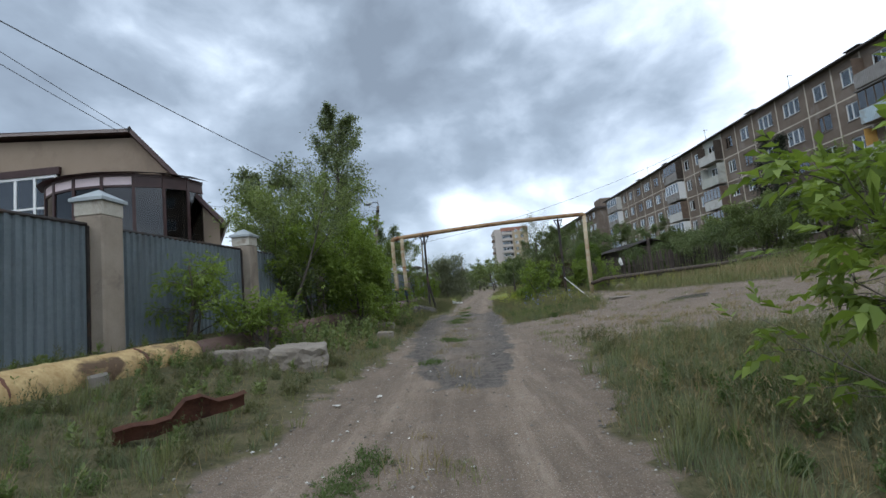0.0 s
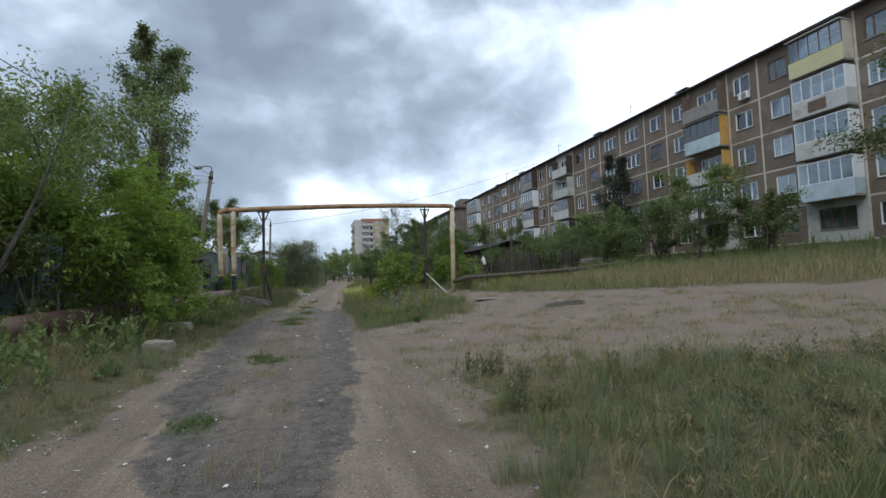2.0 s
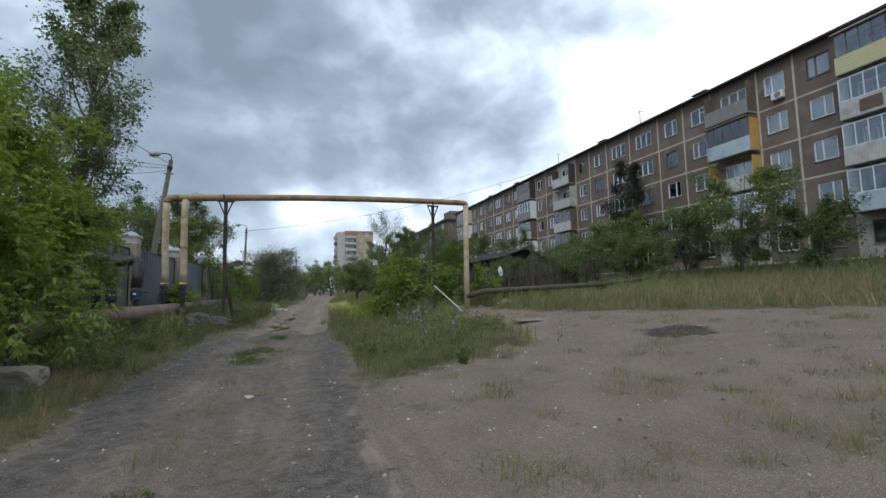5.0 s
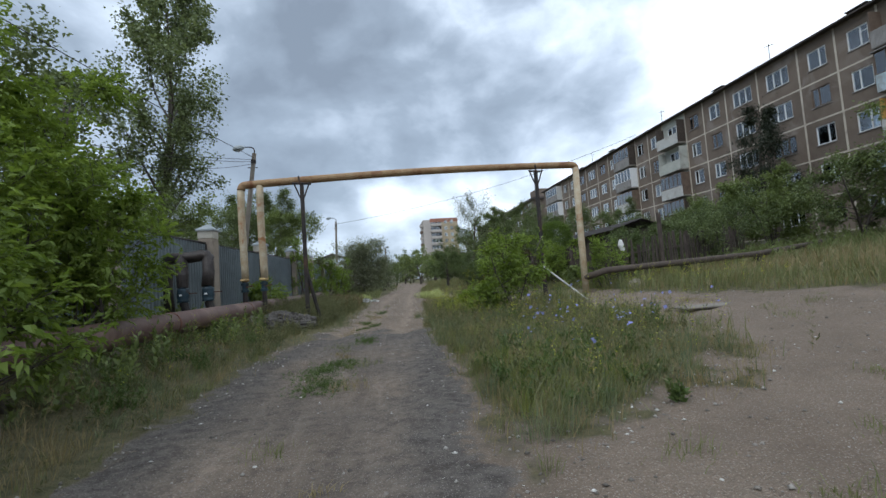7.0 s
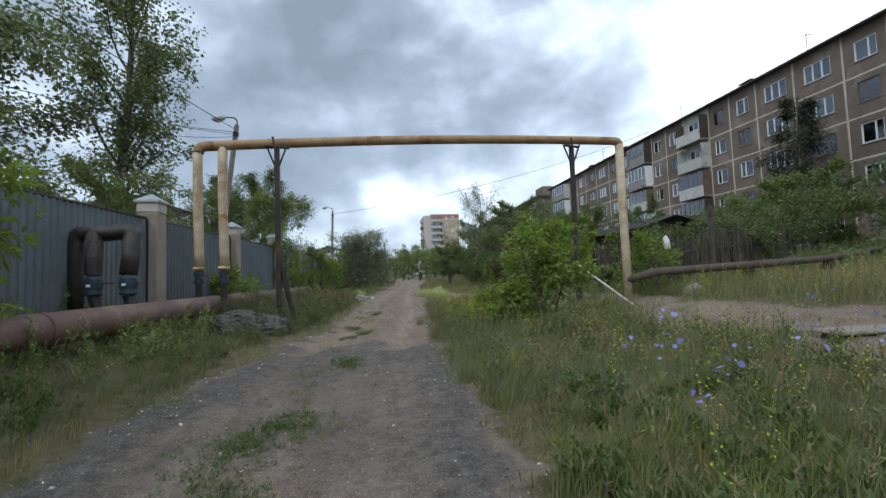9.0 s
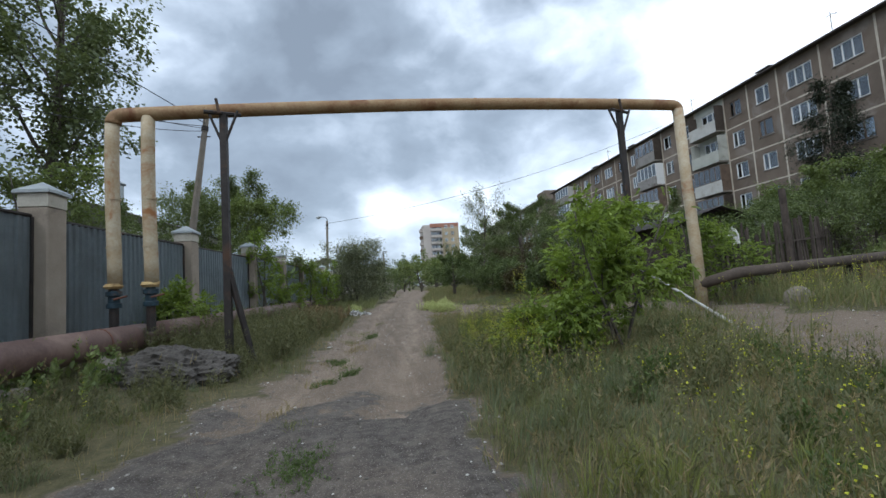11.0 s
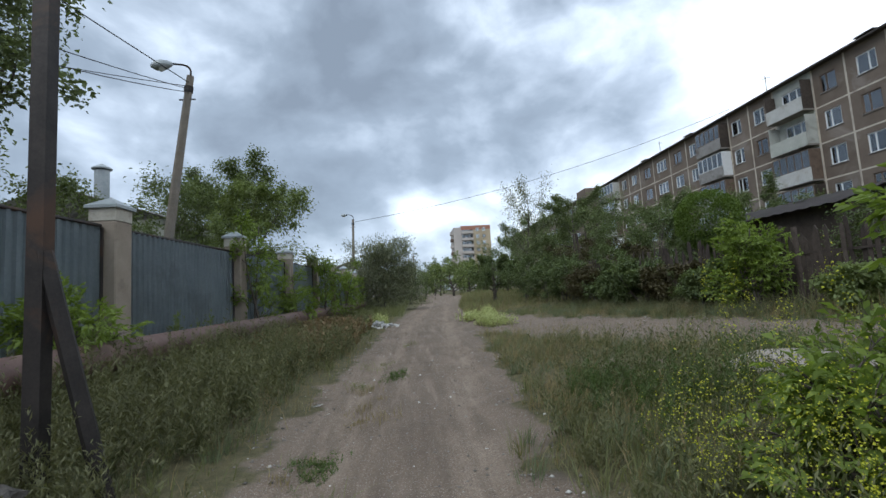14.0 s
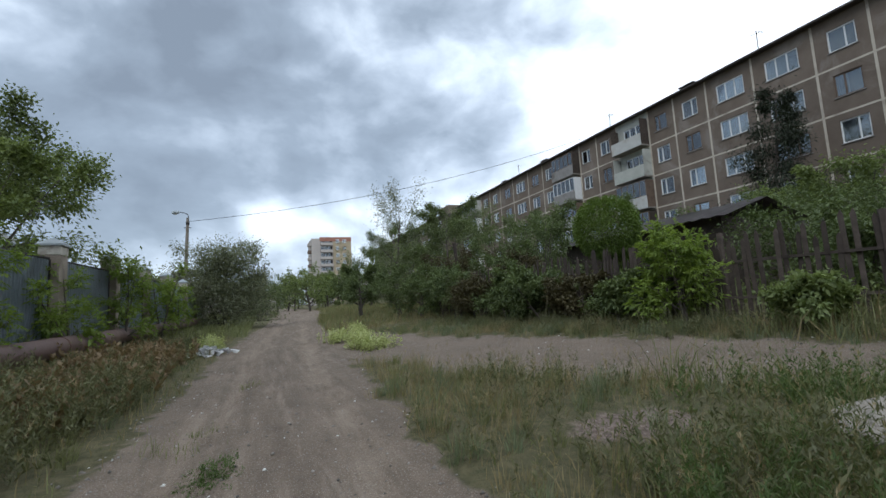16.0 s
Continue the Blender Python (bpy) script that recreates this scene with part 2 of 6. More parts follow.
M["postneck"] = material("whitewashed_neck", worn((0.36, 0.335, 0.285), (0.50, 0.475, 0.42), 5.0, 30.0, (0.27, 0.23, 0.19)), 0.9)
M["gaspipe"] = material("faded_yellow_gas_pipe", worn((0.21, 0.105, 0.048), (0.37, 0.26, 0.145), 2.6, 22.0, (0.17, 0.07, 0.032)), 0.65, bump=0.004)
M["palepipe"] = material("flaking_cream_gas_pipe", worn((0.34, 0.24, 0.13), (0.50, 0.45, 0.35), 3.4, 26.0, (0.30, 0.13, 0.05)), 0.65, bump=0.004)
M["blacksteel"] = material("black_steel", worn((0.022, 0.02, 0.02), (0.055, 0.047, 0.044), 5.0, 50.0, (0.085, 0.05, 0.035)), 0.6, 0.3)
M["rust"] = material("rusted_steel", worn((0.10, 0.048, 0.034), (0.185, 0.085, 0.058), 5.0, 45.0, (0.06, 0.034, 0.03)), 0.85, bump=0.01)
M["brownpipe"] = material("brown_painted_pipe", worn((0.085, 0.05, 0.042), (0.15, 0.095, 0.08), 1.8, 25.0, (0.20, 0.135, 0.11)), 0.6, bump=0.004)
M["wrap"] = material("bitumen_wrap", worn((0.02, 0.017, 0.017), (0.06, 0.048, 0.044), 6.0, 30.0), 0.5, bump=0.03)
M["wool"] = material("yellowed_glass_wrap", worn((0.30, 0.185, 0.075), (0.56, 0.42, 0.21), 5.0, 22.0, (0.11, 0.07, 0.042)), 0.8, bump=0.03)
M["blue"] = material("blue_valve_paint", worn((0.016, 0.028, 0.038), (0.028, 0.06, 0.082), 9.0, 50.0, (0.06, 0.04, 0.032)), 0.5)
M["concrete"] = material("weathered_concrete", worn((0.170, 0.146, 0.121), (0.272, 0.240, 0.204), 2.5, 30.0, (0.2, 0.185, 0.165)), 0.95, bump=0.02)
M["sand"] = material("pale_sand", worn((0.24, 0.21, 0.175), (0.34, 0.305, 0.26), 5.0, 45.0, (0.19, 0.165, 0.14)), 0.95, bump=0.03)
M["bark"] = material("grey_bark", worn((0.06, 0.05, 0.043), (0.14, 0.122, 0.105), 6.0, 50.0), 0.95, bump=0.02)
M["beige"] = material("beige_house_render", worn((0.265, 0.205, 0.155), (0.325, 0.255, 0.20), 0.8, 25.0, (0.235, 0.18, 0.14)), 0.92, bump=0.006)
M["brownframe"] = material("dark_brown_profile", worn((0.04, 0.02, 0.02), (0.07, 0.038, 0.036), 3.0, 30.0), 0.35)
M["pinkband"] = material("pale_pink_panel", worn((0.62, 0.50, 0.53), (0.72, 0.6, 0.63), 1.0, 10.0), 0.4)
M["cable"] = material("black_cable", worn((0.02, 0.02, 0.02), (0.04, 0.04, 0.04), 3.0, 10.0), 0.6)
M["tower"] = material("tower_pale_panel", worn((0.40, 0.36, 0.34), (0.50, 0.46, 0.43), 0.2, 3.0), 0.9)
M["towerbrick"] = material("tower_yellow_brick", worn((0.37, 0.30, 0.20), (0.46, 0.38, 0.27), 0.2, 3.0), 0.9)
M["redbrick"] = material("tower_red_band", worn((0.30, 0.14, 0.10), (0.38, 0.19, 0.14), 0.3, 3.0), 0.9)
M["plaster"] = material("white_bag_plastic", worn((0.62, 0.62, 0.62), (0.80, 0.80, 0.80), 8.0, 40.0), 0.5)
M["litter"] = material("pale_litter", worn((0.52, 0.50, 0.46), (0.72, 0.71, 0.68), 9.0, 50.0, None, 0.5), 0.7)
M["slag"] = material("dark_rubble", worn((0.035, 0.032, 0.03), (0.13, 0.118, 0.106), 22.0, 90.0), 0.95, bump=0.03)
M["stone"] = material("grey_brown_stone", lambda n, pos: n.ramp(n.add("ShaderNodeNewGeometry").outputs["Random Per Island"], [(0.0, (0.10, 0.09, 0.08)), (0.6, (0.24, 0.215, 0.19)), (0.93, (0.36, 0.34, 0.31)), (0.99, (0.66, 0.65, 0.62))]), 0.95)
M["redtile"] = material("red_brown_metal_tile", worn((0.26, 0.12, 0.095), (0.34, 0.18, 0.15), 2.0, 15.0), 0.5)
M["leaf_maple"] = leafy("maple_leaf", (0.092, 0.140, 0.030), (0.268, 0.349, 0.086), 0.42)
M["leaf_elm"] = leafy("elm_leaf", (0.069, 0.094, 0.040), (0.201, 0.244, 0.113), 0.3)
M["leaf_pale"] = leafy("grey_green_leaf", (0.10, 0.115, 0.075), (0.26, 0.275, 0.19), 0.3)
M["leaf_poplar"] = leafy("poplar_leaf", (0.083, 0.110, 0.061), (0.259, 0.303, 0.165), 0.3, 0.4)
M["leaf_willow"] = leafy("willow_leaf", (0.096, 0.132, 0.050), (0.258, 0.306, 0.132), 0.35)
M["leaf_dry"] = leafy("dry_brown_leaf", (0.13, 0.085, 0.045), (0.30, 0.22, 0.13), 0.2)
M["leaf_pine"] = leafy("pine_needle", (0.022, 0.03, 0.02), (0.055, 0.065, 0.042), 0.1)
M["leaf_dark"] = leafy("shade_leaf", (0.057, 0.083, 0.034), (0.172, 0.216, 0.090), 0.25)
M["leaf_red"] = leafy("dusky_twig", (0.05, 0.042, 0.02), (0.105, 0.09, 0.042), 0.15)
M["clipped"] = leafy("clipped_leaf", (0.065, 0.105, 0.022), (0.165, 0.235, 0.055), 0.3)
M["grass_green"] = leafy("green_grass", (0.092, 0.108, 0.045), (0.255, 0.262, 0.128), 0.3)
M["grass_dry"] = leafy("dry_grass", (0.17, 0.13, 0.065), (0.36, 0.295, 0.17), 0.25)
M["grass_blue"] = leafy("blue_green_grass", (0.084, 0.111, 0.062), (0.230, 0.263, 0.159), 0.25)
M["grass_fresh"] = leafy("yellow_green_grass", (0.13, 0.155, 0.04), (0.31, 0.33, 0.12), 0.35)
M["herb"] = leafy("deep_green_weed", (0.052, 0.086, 0.027), (0.144, 0.196, 0.071), 0.3)
M["sage"] = leafy("grey_green_wormwood", (0.073, 0.081, 0.039), (0.210, 0.207, 0.112), 0.28)
M["yellowflower"] = leafy("yellow_flower", (0.38, 0.40, 0.03), (0.58, 0.58, 0.07), 0.3)
M["chicory"] = leafy("blue_flower", (0.20, 0.22, 0.55), (0.34, 0.36, 0.75), 0.3)
M["palebloom"] = leafy("pale_yellow_bloom", (0.30, 0.34, 0.13), (0.52, 0.54, 0.27), 0.3)


def glass_mat(name="window_glass", through_colour=(0.80, 0.85, 0.86), extra=0.10):
    m = bpy.data.materials.new(name)
    m.use_nodes = True
    t = m.node_tree
    t.nodes.clear()
    n = Nodes(t)
    g = n.add("ShaderNodeBsdfGlossy", {"Color": (0.9, 0.95, 1.0, 1), "Roughness": 0.03})
    tr = n.add("ShaderNodeBsdfTransparent", {"Color": (*through_colour, 1)})
    fr = n.add("ShaderNodeFresnel", {"IOR": 1.6}).outputs[0]
    mx = n.add("ShaderNodeMixShader", {0: n.math("ADD", fr, extra)})
    t.links.new(tr.outputs[0], mx.inputs[1])
    t.links.new(g.outputs[0], mx.inputs[2])
    out = n.add("ShaderNodeOutputMaterial")
    t.links.new(mx.outputs[0], out.inputs[0])
    return m


M["glass"] = glass_mat()
M["tint"] = glass_mat("brown_tinted_glass", (0.34, 0.29, 0.27), 0.0)


# ---- mesh helpers ----
def thing(name, at, label, category, group="", kind=""):
    ob = new(name)
    ob.location = at
    ob.empty_display_size = 0.2
    return tagged(ob, label, category, group, kind)


def to_mesh(name, bm, mat, smooth=False):
    me = bpy.data.meshes.new(name)
    bm.to_mesh(me)
    bm.free()
    me.materials.append(M[mat] if isinstance(mat, str) else mat)
    if smooth:
        me.shade_smooth()
    return me


def part(name, bm, mat, parent, label="", smooth=False):
    me = bm if isinstance(bm, bpy.types.Mesh) else to_mesh(name, bm, mat, smooth)
    ob = new(name, me)
    ob.parent = parent
    return tagged(ob, label) if label else ob


def single(name, bm, mat, label, category, at=(0, 0, 0), group="", kind="", smooth=False):
    ob = new(name, to_mesh(name, bm, mat, smooth))
    ob.location = at
    return tagged(ob, label, category, group, kind)


def box(bm, x0, x1, y0, y1, z0, z1, bevel=0.0):
    r = bmesh.ops.create_cube(bm, size=1.0, matrix=Matrix.Translation(((x0 + x1) / 2, (y0 + y1) / 2, (z0 + z1) / 2)) @ Matrix.Diagonal((x1 - x0, y1 - y0, z1 - z0, 1)))
    if bevel:
        es = {e for v in r["verts"] for e in v.link_edges}
        bmesh.ops.bevel(bm, geom=list(es), offset=bevel, segments=1, affect="EDGES")
    return bm


def boxes(*lims, bevel=0.0):
    bm = bmesh.new()
    for b in lims:
        box(bm, *b, bevel=bevel)
    return bm


def tube(bm, pts, radii, seg=12, caps=True, wob=0.0, rng=None):
    """A round bar along a line of points."""
    pts = [Vector(p) for p in pts]
    if isinstance(radii, (int, float)):
        radii = [radii] * len(pts)
    rings, side = [], None
    for i, p in enumerate(pts):
        d = (pts[min(i + 1, len(pts) - 1)] - pts[max(i - 1, 0)]).normalized()
        if side is None:
            side = d.orthogonal().normalized()
        side = (side - d * side.dot(d)).normalized()
        up = d.cross(side)
        ring = []
        for k in range(seg):
            a = 2 * math.pi * k / seg
            r = radii[i] * (1 + (rng.uniform(-wob, wob) if rng else 0))
            ring.append(bm.verts.new(p + (side * math.cos(a) + up * math.sin(a)) * r))
        rings.append(ring)
    for a, b in zip(rings, rings[1:]):
        for k in range(seg):
            bm.faces.new((a[k], a[(k + 1) % seg], b[(k + 1) % seg], b[k]))
    if caps:
        bm.faces.new(list(reversed(rings[0])))
        bm.faces.new(rings[-1])
    return bm


def tubed(pts, r, seg=12, **kw):
    return tube(bmesh.new(), pts, r, seg, **kw)


def mesh_from(name, verts, faces, mat):
    me = bpy.data.meshes.new(name)
    verts, faces = np.asarray(verts, dtype=np.float32), np.asarray(faces, dtype=np.int32)
    k = faces.shape[1]
    me.vertices.add(len(verts))
    me.vertices.foreach_set("co", verts.ravel())
    me.loops.add(faces.size)
    me.loops.foreach_set("vertex_index", faces.ravel())
    me.polygons.add(len(faces))
    me.polygons.foreach_set("loop_start", np.arange(0, faces.size, k, dtype=np.int32))
    me.update(calc_edges=True)
    me.materials.append(M[mat])
    return me


# ---- ground ----
def interp(v, xs, ys):
    return np.interp(v, xs, ys)


ROAD_L = ((-6, 0, 3, 6, 9, 16, 20, 22.5, 25, 29, 40, 48, 60, 125), (-2.2, -2.0, -1.85, -1.75, -1.45, -1.3, -1.25, -0.9, -0.5, -0.45, -0.15, 0.3, 1.1, 4.2))
ROAD_R = ((-6, 0, 3, 7, 9, 13.5, 16.5, 23, 25, 30, 40, 57, 90, 125), (0.9, 1.0, 1.15, 1.85, 2.2, 1.3, 1.55, 1.65, 1.75, 2.3, 3.0, 4.4, 8.5, 9.0))
FIELD = ((1.4, 8.8), (3.5, 8.4), (6, 7.4), (9, 5.6), (15, 3), (18, 6), (14, 11), (11.2, 15.5), (9.2, 19.5), (7.8, 24), (5.6, 23.8), (5.7, 19), (4.8, 15.8), (2.6, 14.4), (1.4, 14))
SIDE_PATH = ((2.4, 36), (3.4, 32.5), (5, 29.2), (6.4, 27.4), (7.0, 24), (8.2, 24), (8.4, 27.5), (7.6, 30.3), (6.8, 33.2), (5.6, 37), (4.4, 44), (2.4, 44))
SX = (-400, -60, -20, -9, -6, -5, -4, -3.2, -2.5, -1.9, -1.2, 0.3, 2, 5, 8, 12, 20, 33, 45, 80, 400)
SZ = (1.2, 1.1, 1.0, 0.9, 0.86, 0.78, 0.52, 0.32, 0.17, 0.08, 0.03, 0.0, 0.05, 0.13, 0.38, 0.65, 1.15, 2.2, 2.5, 3.0, 4.0)


def sd_poly(x, y, poly):
    """Distance to a polygon's edge, negative inside."""
    d, inside = np.full(np.shape(x), 1e9), np.zeros(np.shape(x), bool)
    n = len(poly)
    for i in range(n):
        (x0, y0), (x1, y1) = poly[i], poly[(i + 1) % n]
        ex, ey = x1 - x0, y1 - y0
        k = np.clip(((x - x0) * ex + (y - y0) * ey) / (ex * ex + ey * ey), 0, 1)
        d = np.minimum(d, np.hypot(x - x0 - k * ex, y - y0 - k * ey))
        if y0 != y1:
            cross = ((y0 > y) != (y1 > y)) & (x < (x1 - x0) * (y - y0) / (y1 - y0) + x0)
            inside ^= cross
    return np.where(inside, -d, d)


def wave(x, y, s, seed=0.0):
    """Smooth cheap noise between -1 and 1."""
    x, y = np.asarray(x, float) * s, np.asarray(y, float) * s
    return (np.sin(x * 1.7 + 1.3 * np.sin(y * 1.1 + seed) + seed) + np.sin(y * 1.9 + 1.5 * np.sin(x * 0.8 + seed * 2.1) + 2 * seed) + np.sin((x + y) * 1.31 + seed * 3.7 + np.sin(x * 2.3 - y * 1.7))) / 3


def masks(x, y):
    """road, tar, veg, ash, gravel at places of the ground, each about 0 to 1."""
    x, y = np.asarray(x, float), np.asarray(y, float)
    wob = 0.20 * wave(x, y, 2.2, 1.0) + 0.15 * wave(x, y, 5.5, 2.0) + 0.10 * wave(x, y, 13.0, 6.0)
    din = np.minimum(x - interp(y, *ROAD_L), interp(y, *ROAD_R) - x) + wob
    road = np.clip(0.5 + din / 0.5, 0, 1)
    field = np.clip(0.5 - (sd_poly(x, y, FIELD) + 2.2 * wob) / 1.0, 0, 1)
    side = np.clip(0.5 - (sd_poly(x, y, SIDE_PATH) + 1.5 * wob) / 0.7, 0, 1)
    road = np.maximum(road, np.maximum(field, side))
    tl = interp(y, (6, 7, 9, 14, 18, 22, 24), (-0.35, -0.75, -1.1, -1.35, -1.35, -1.0, -0.3))
    tr = interp(y, (6, 7, 9, 14, 18, 22, 24), (0.45, 0.7, 1.0, 1.25, 1.55, 1.6, 1.2))
    dt = np.minimum(np.minimum(x - tl, tr - x), np.minimum((y - 5.9) * 0.7, (22.0 - y) * 0.22)) + 0.7 * wob
    tar = np.clip(0.5 + dt / 0.42, 0, 1)
    veg = np.clip(1.0 - road, 0, 1)
    ash = np.clip(1.15 - np.hypot((x - 7.5) / 0.95, (y - 14.8) / 1.15) + 0.8 * wob, 0, 1)
    gravel = np.clip(1.1 - np.hypot((x - 3.9) / 0.95, (y - 27.9) / 0.6) + wob, 0, 1)
    dust = np.clip((dt - 0.25) / 0.5, 0, 1) * (0.65 + 0.35 * wave(x, y, 1.6, 8.0))
    mid = (interp(y, *ROAD_L) + interp(y, *ROAD_R)) / 2
    track = np.exp(-(((np.abs(x - mid) - 0.72 - 0.08 * np.sin(y * 0.7)) / 0.26) ** 2)) * (y > -3) * (y < 80)
    track = np.maximum(track, field * 0.1)
    return road, tar, veg, ash, gravel, dust, track


def ground_z(x, y):
    x, y = np.asarray(x, float), np.asarray(y, float)
    z = interp(x, SX, SZ) + 0.0012 * np.clip(y, -50, 400)
    road, tar, veg, ash, gravel, dust, track = masks(x, y)
    near = np.exp(-((np.abs(x) / 25) ** 2))
    z = z + near * (0.035 * wave(x, y, 0.8, 3.0) + 0.018 * wave(x, y, 2.7, 4.0) + 0.008 * wave(x, y, 8.0, 5.0))
    z = z + 0.05 * tar - 0.04 * np.clip(road, 0, 1) + 0.02 * gravel
    # two worn wheel tracks and the heaped edge along the road
    mid = (interp(y, *ROAD_L) + interp(y, *ROAD_R)) / 2
    z = z + 0.03 * np.exp(-(((x - mid) / 0.3) ** 2)) * np.clip((y - 19) / 3, 0, 1) - 0.075 * np.exp(-(((np.abs(x - mid) - 0.72 - 0.08 * np.sin(y * 0.7)) / 0.2) ** 2)) * np.clip((y - 19) / 3, 0, 1)
    z = z + road * (1 - 0.6 * tar) * (0.016 * wave(x, y, 5.0, 9.0) + 0.012 * wave(x, y, 11.0, 10.0))
    return z


def gz(x, y):
    return float(ground_z(np.array([x]), np.array([y]))[0])


def build_ground():
    xs = np.concatenate([-np.geomspace(3000, 7.2, 34), np.arange(-7.0, 12.0, 0.11), np.geomspace(12.1, 3000, 44)])
    ys = np.concatenate([-np.geomspace(3000, 3.2, 28), np.arange(-3.0, 34.0, 0.11), np.arange(34.1, 60, 0.4), np.geomspace(60.5, 4000, 40)])
    X, Y = np.meshgrid(xs, ys)
    Z = ground_z(X, Y)
    nx, ny = len(xs), len(ys)
    idx = np.arange(nx * ny).reshape(ny, nx)
    faces = np.stack([idx[:-1, :-1], idx[:-1, 1:], idx[1:, 1:], idx[1:, :-1]], -1).reshape(-1, 4)
    me = mesh_from("ground", np.stack([X, Y, Z], -1).reshape(-1, 3), faces, "ground")
    rut = np.clip(np.minimum(X - interp(Y, *ROAD_L), interp(Y, *ROAD_R) - X) / 0.4, 0, 1)
    for name, val in zip(("road", "tar", "veg", "ash", "gravel", "dust", "track", "rut"), masks(X, Y) + (rut,)):
        a = me.attributes.new(name, "FLOAT", "POINT")
        a.data.foreach_set("value", np.ascontiguousarray(val.ravel(), dtype=np.float32))
    me.shade_smooth()
    tagged(new("ground", me), "trodden grey-brown earth with worn asphalt and weedy verges", "ground", kind="structure")


build_ground()


# ---- five-storey apartment building ----
FX, BZ, PITCH = 33.5, 2.2, 2.87           # facade plane, ground there, storey height
W0, W1 = 3.41, 4.82                       # sill and head of the lowest windows
EDGES = (-11.8, -8.6, -5.4, -2.2, 1.0, 4.2, 7.4, 10.6, 13.8, 17.05, 19.7, 22.0, 25.6, 28.4, 31.0, 34.9, 37.7, 40.6, 44.4, 48.0, 51.0, 53.7, 57.6, 60.5, 63.2, 67.3, 70.3, 73.6, 77.4, 81.0, 84.2, 87.2, 92.8, 96.2)
WINDOWS = {13.8: (15.45, 2.1), 17.05: (18.25, 1.35), 19.7: (20.85, 1.35), 22.0: (23.8, 2.2), 25.6: (26.9, 1.4), 28.4: (29.75, 1.45), 31.0: (32.9, 2.2), 34.9: (36.2, 1.4), 37.7: (39.1, 1.45),
           40.6: (42.5, 2.1), 44.4: (46.1, 2.1), 48.0: (49.5, 1.4), 51.0: (52.4, 1.35), 53.7: (55.6, 2.2), 57.6: (59.3, 1.3), 60.5: (62.2, 1.3), 63.2: (65.2, 2.2), 67.3: (69.0, 1.4), 70.3: (72.0, 1.6), 73.6: (75.5, 2.2), 77.4: (79.0, 1.7)}
BALCONIES = {22.0: "A", 31.0: "B", 53.7: "C", 63.2: "D", 87.2: "E", -2.2: "D"}
house_rng = random.Random(5)
block = thing("apartment_building", (FX, 0, BZ), "long five-storey brown panel apartment building with pale joints", "building")


def window_meshes(w, h, style):
    """Frame, panes and what hangs behind them, round the window's middle; the front is -x."""
    fr = bmesh.new()
    mat = "whiteframe" if style != 3 else "woodframe"
    n = 3 if w > 1.9 else 2
    t = 0.075
    cuts = [-w / 2 + w * i / n for i in range(n + 1)]
    if n == 2:
        cuts[1] += w * 0.12 * (1 if style % 2 else -1)
    rings = []
    for x in (-0.05, 0.03):
        for k in (0.0, t):
            rings.append([fr.verts.new((x, a * (w / 2 - k), b * (h / 2 - k))) for a, b in ((-1, -1), (1, -1), (1, 1), (-1, 1))])
    fo, fi, bo, bi = rings
    for i in range(4):
        j = (i + 1) % 4
        for q in ((fo[j], fo[i], fi[i], fi[j]), (bo[i], bo[j], bi[j], bi[i]), (fo[i], fo[j], bo[j], bo[i]), (fi[j], fi[i], bi[i], bi[j])):
            fr.faces.new(q)
    bars = [boxes((-0.048, 0.028, c - t / 2, c + t / 2, -h / 2 + t, h / 2 - t)) for c in cuts[1:-1]]
    if style == 2:
        bars.append(boxes((-0.046, 0.026, cuts[0] + t, cuts[1] - t / 2, h * 0.18, h * 0.18 + 0.05)))
    panes = [boxes((-0.012, -0.004, a + 0.02, b - 0.02, -h / 2 + 0.04, h / 2 - 0.04)) for a, b in zip(cuts, cuts[1:])]
    sill = boxes((-0.16, 0.0, -w / 2 - 0.05, w / 2 + 0.05, -h / 2 - 0.05, -h / 2 - 0.005))
    # near-black sheet behind the panes paints the darkness of the unlit space
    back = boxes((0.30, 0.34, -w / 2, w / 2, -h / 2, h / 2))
    cur = bmesh.new()
    if style != 0:
        steps = int(w / 0.09)
        lo = -h / 2 if style != 2 else -h * 0.15
        side = (0.0, 1.0) if style == 1 else ((0.0, 0.45) if style == 2 else (0.55, 1.0))
        vs = []
        for i in range(steps + 1):
            f = side[0] + (side[1] - side[0]) * i / steps
            y = -w / 2 + 0.05 + (w - 0.1) * f
            x = 0.14 + 0.03 * math.sin(i * 1.9)
            vs.append((cur.verts.new((x, y, lo)), cur.verts.new((x, y, h / 2 - 0.05))))
        for a, b in zip(vs, vs[1:]):
            cur.faces.new((a[0], b[0], b[1], a[1]))
        bmesh.ops.solidify(cur, geom=cur.faces[:], thickness=0.01)
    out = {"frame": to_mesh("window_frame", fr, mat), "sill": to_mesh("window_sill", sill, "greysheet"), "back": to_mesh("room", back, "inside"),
           "panes": [to_mesh("pane", p, "glass") for p in panes], "bars": [to_mesh("mullion", b, mat) for b in bars]}
    if style != 0:
        out["curtain"] = to_mesh("curtain", cur, "curtain")
    return out


window_cache = {}


def window(parent, at, w, h, style, turn=0.0):
    key = (round(w, 2), round(h, 2), style)
    if key not in window_cache:
        window_cache[key] = window_meshes(w, h, style)
    c = window_cache[key]
    f = part("window", c["frame"], "", parent)
    f.location, f.rotation_euler = at, (0, 0, turn)
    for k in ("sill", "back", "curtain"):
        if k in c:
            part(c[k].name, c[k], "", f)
    for p in c["bars"]:
        part("mullion", p, "", f)
    for p in c["panes"]:
        part("pane", p, "", f).visible_shadow = False
    return f


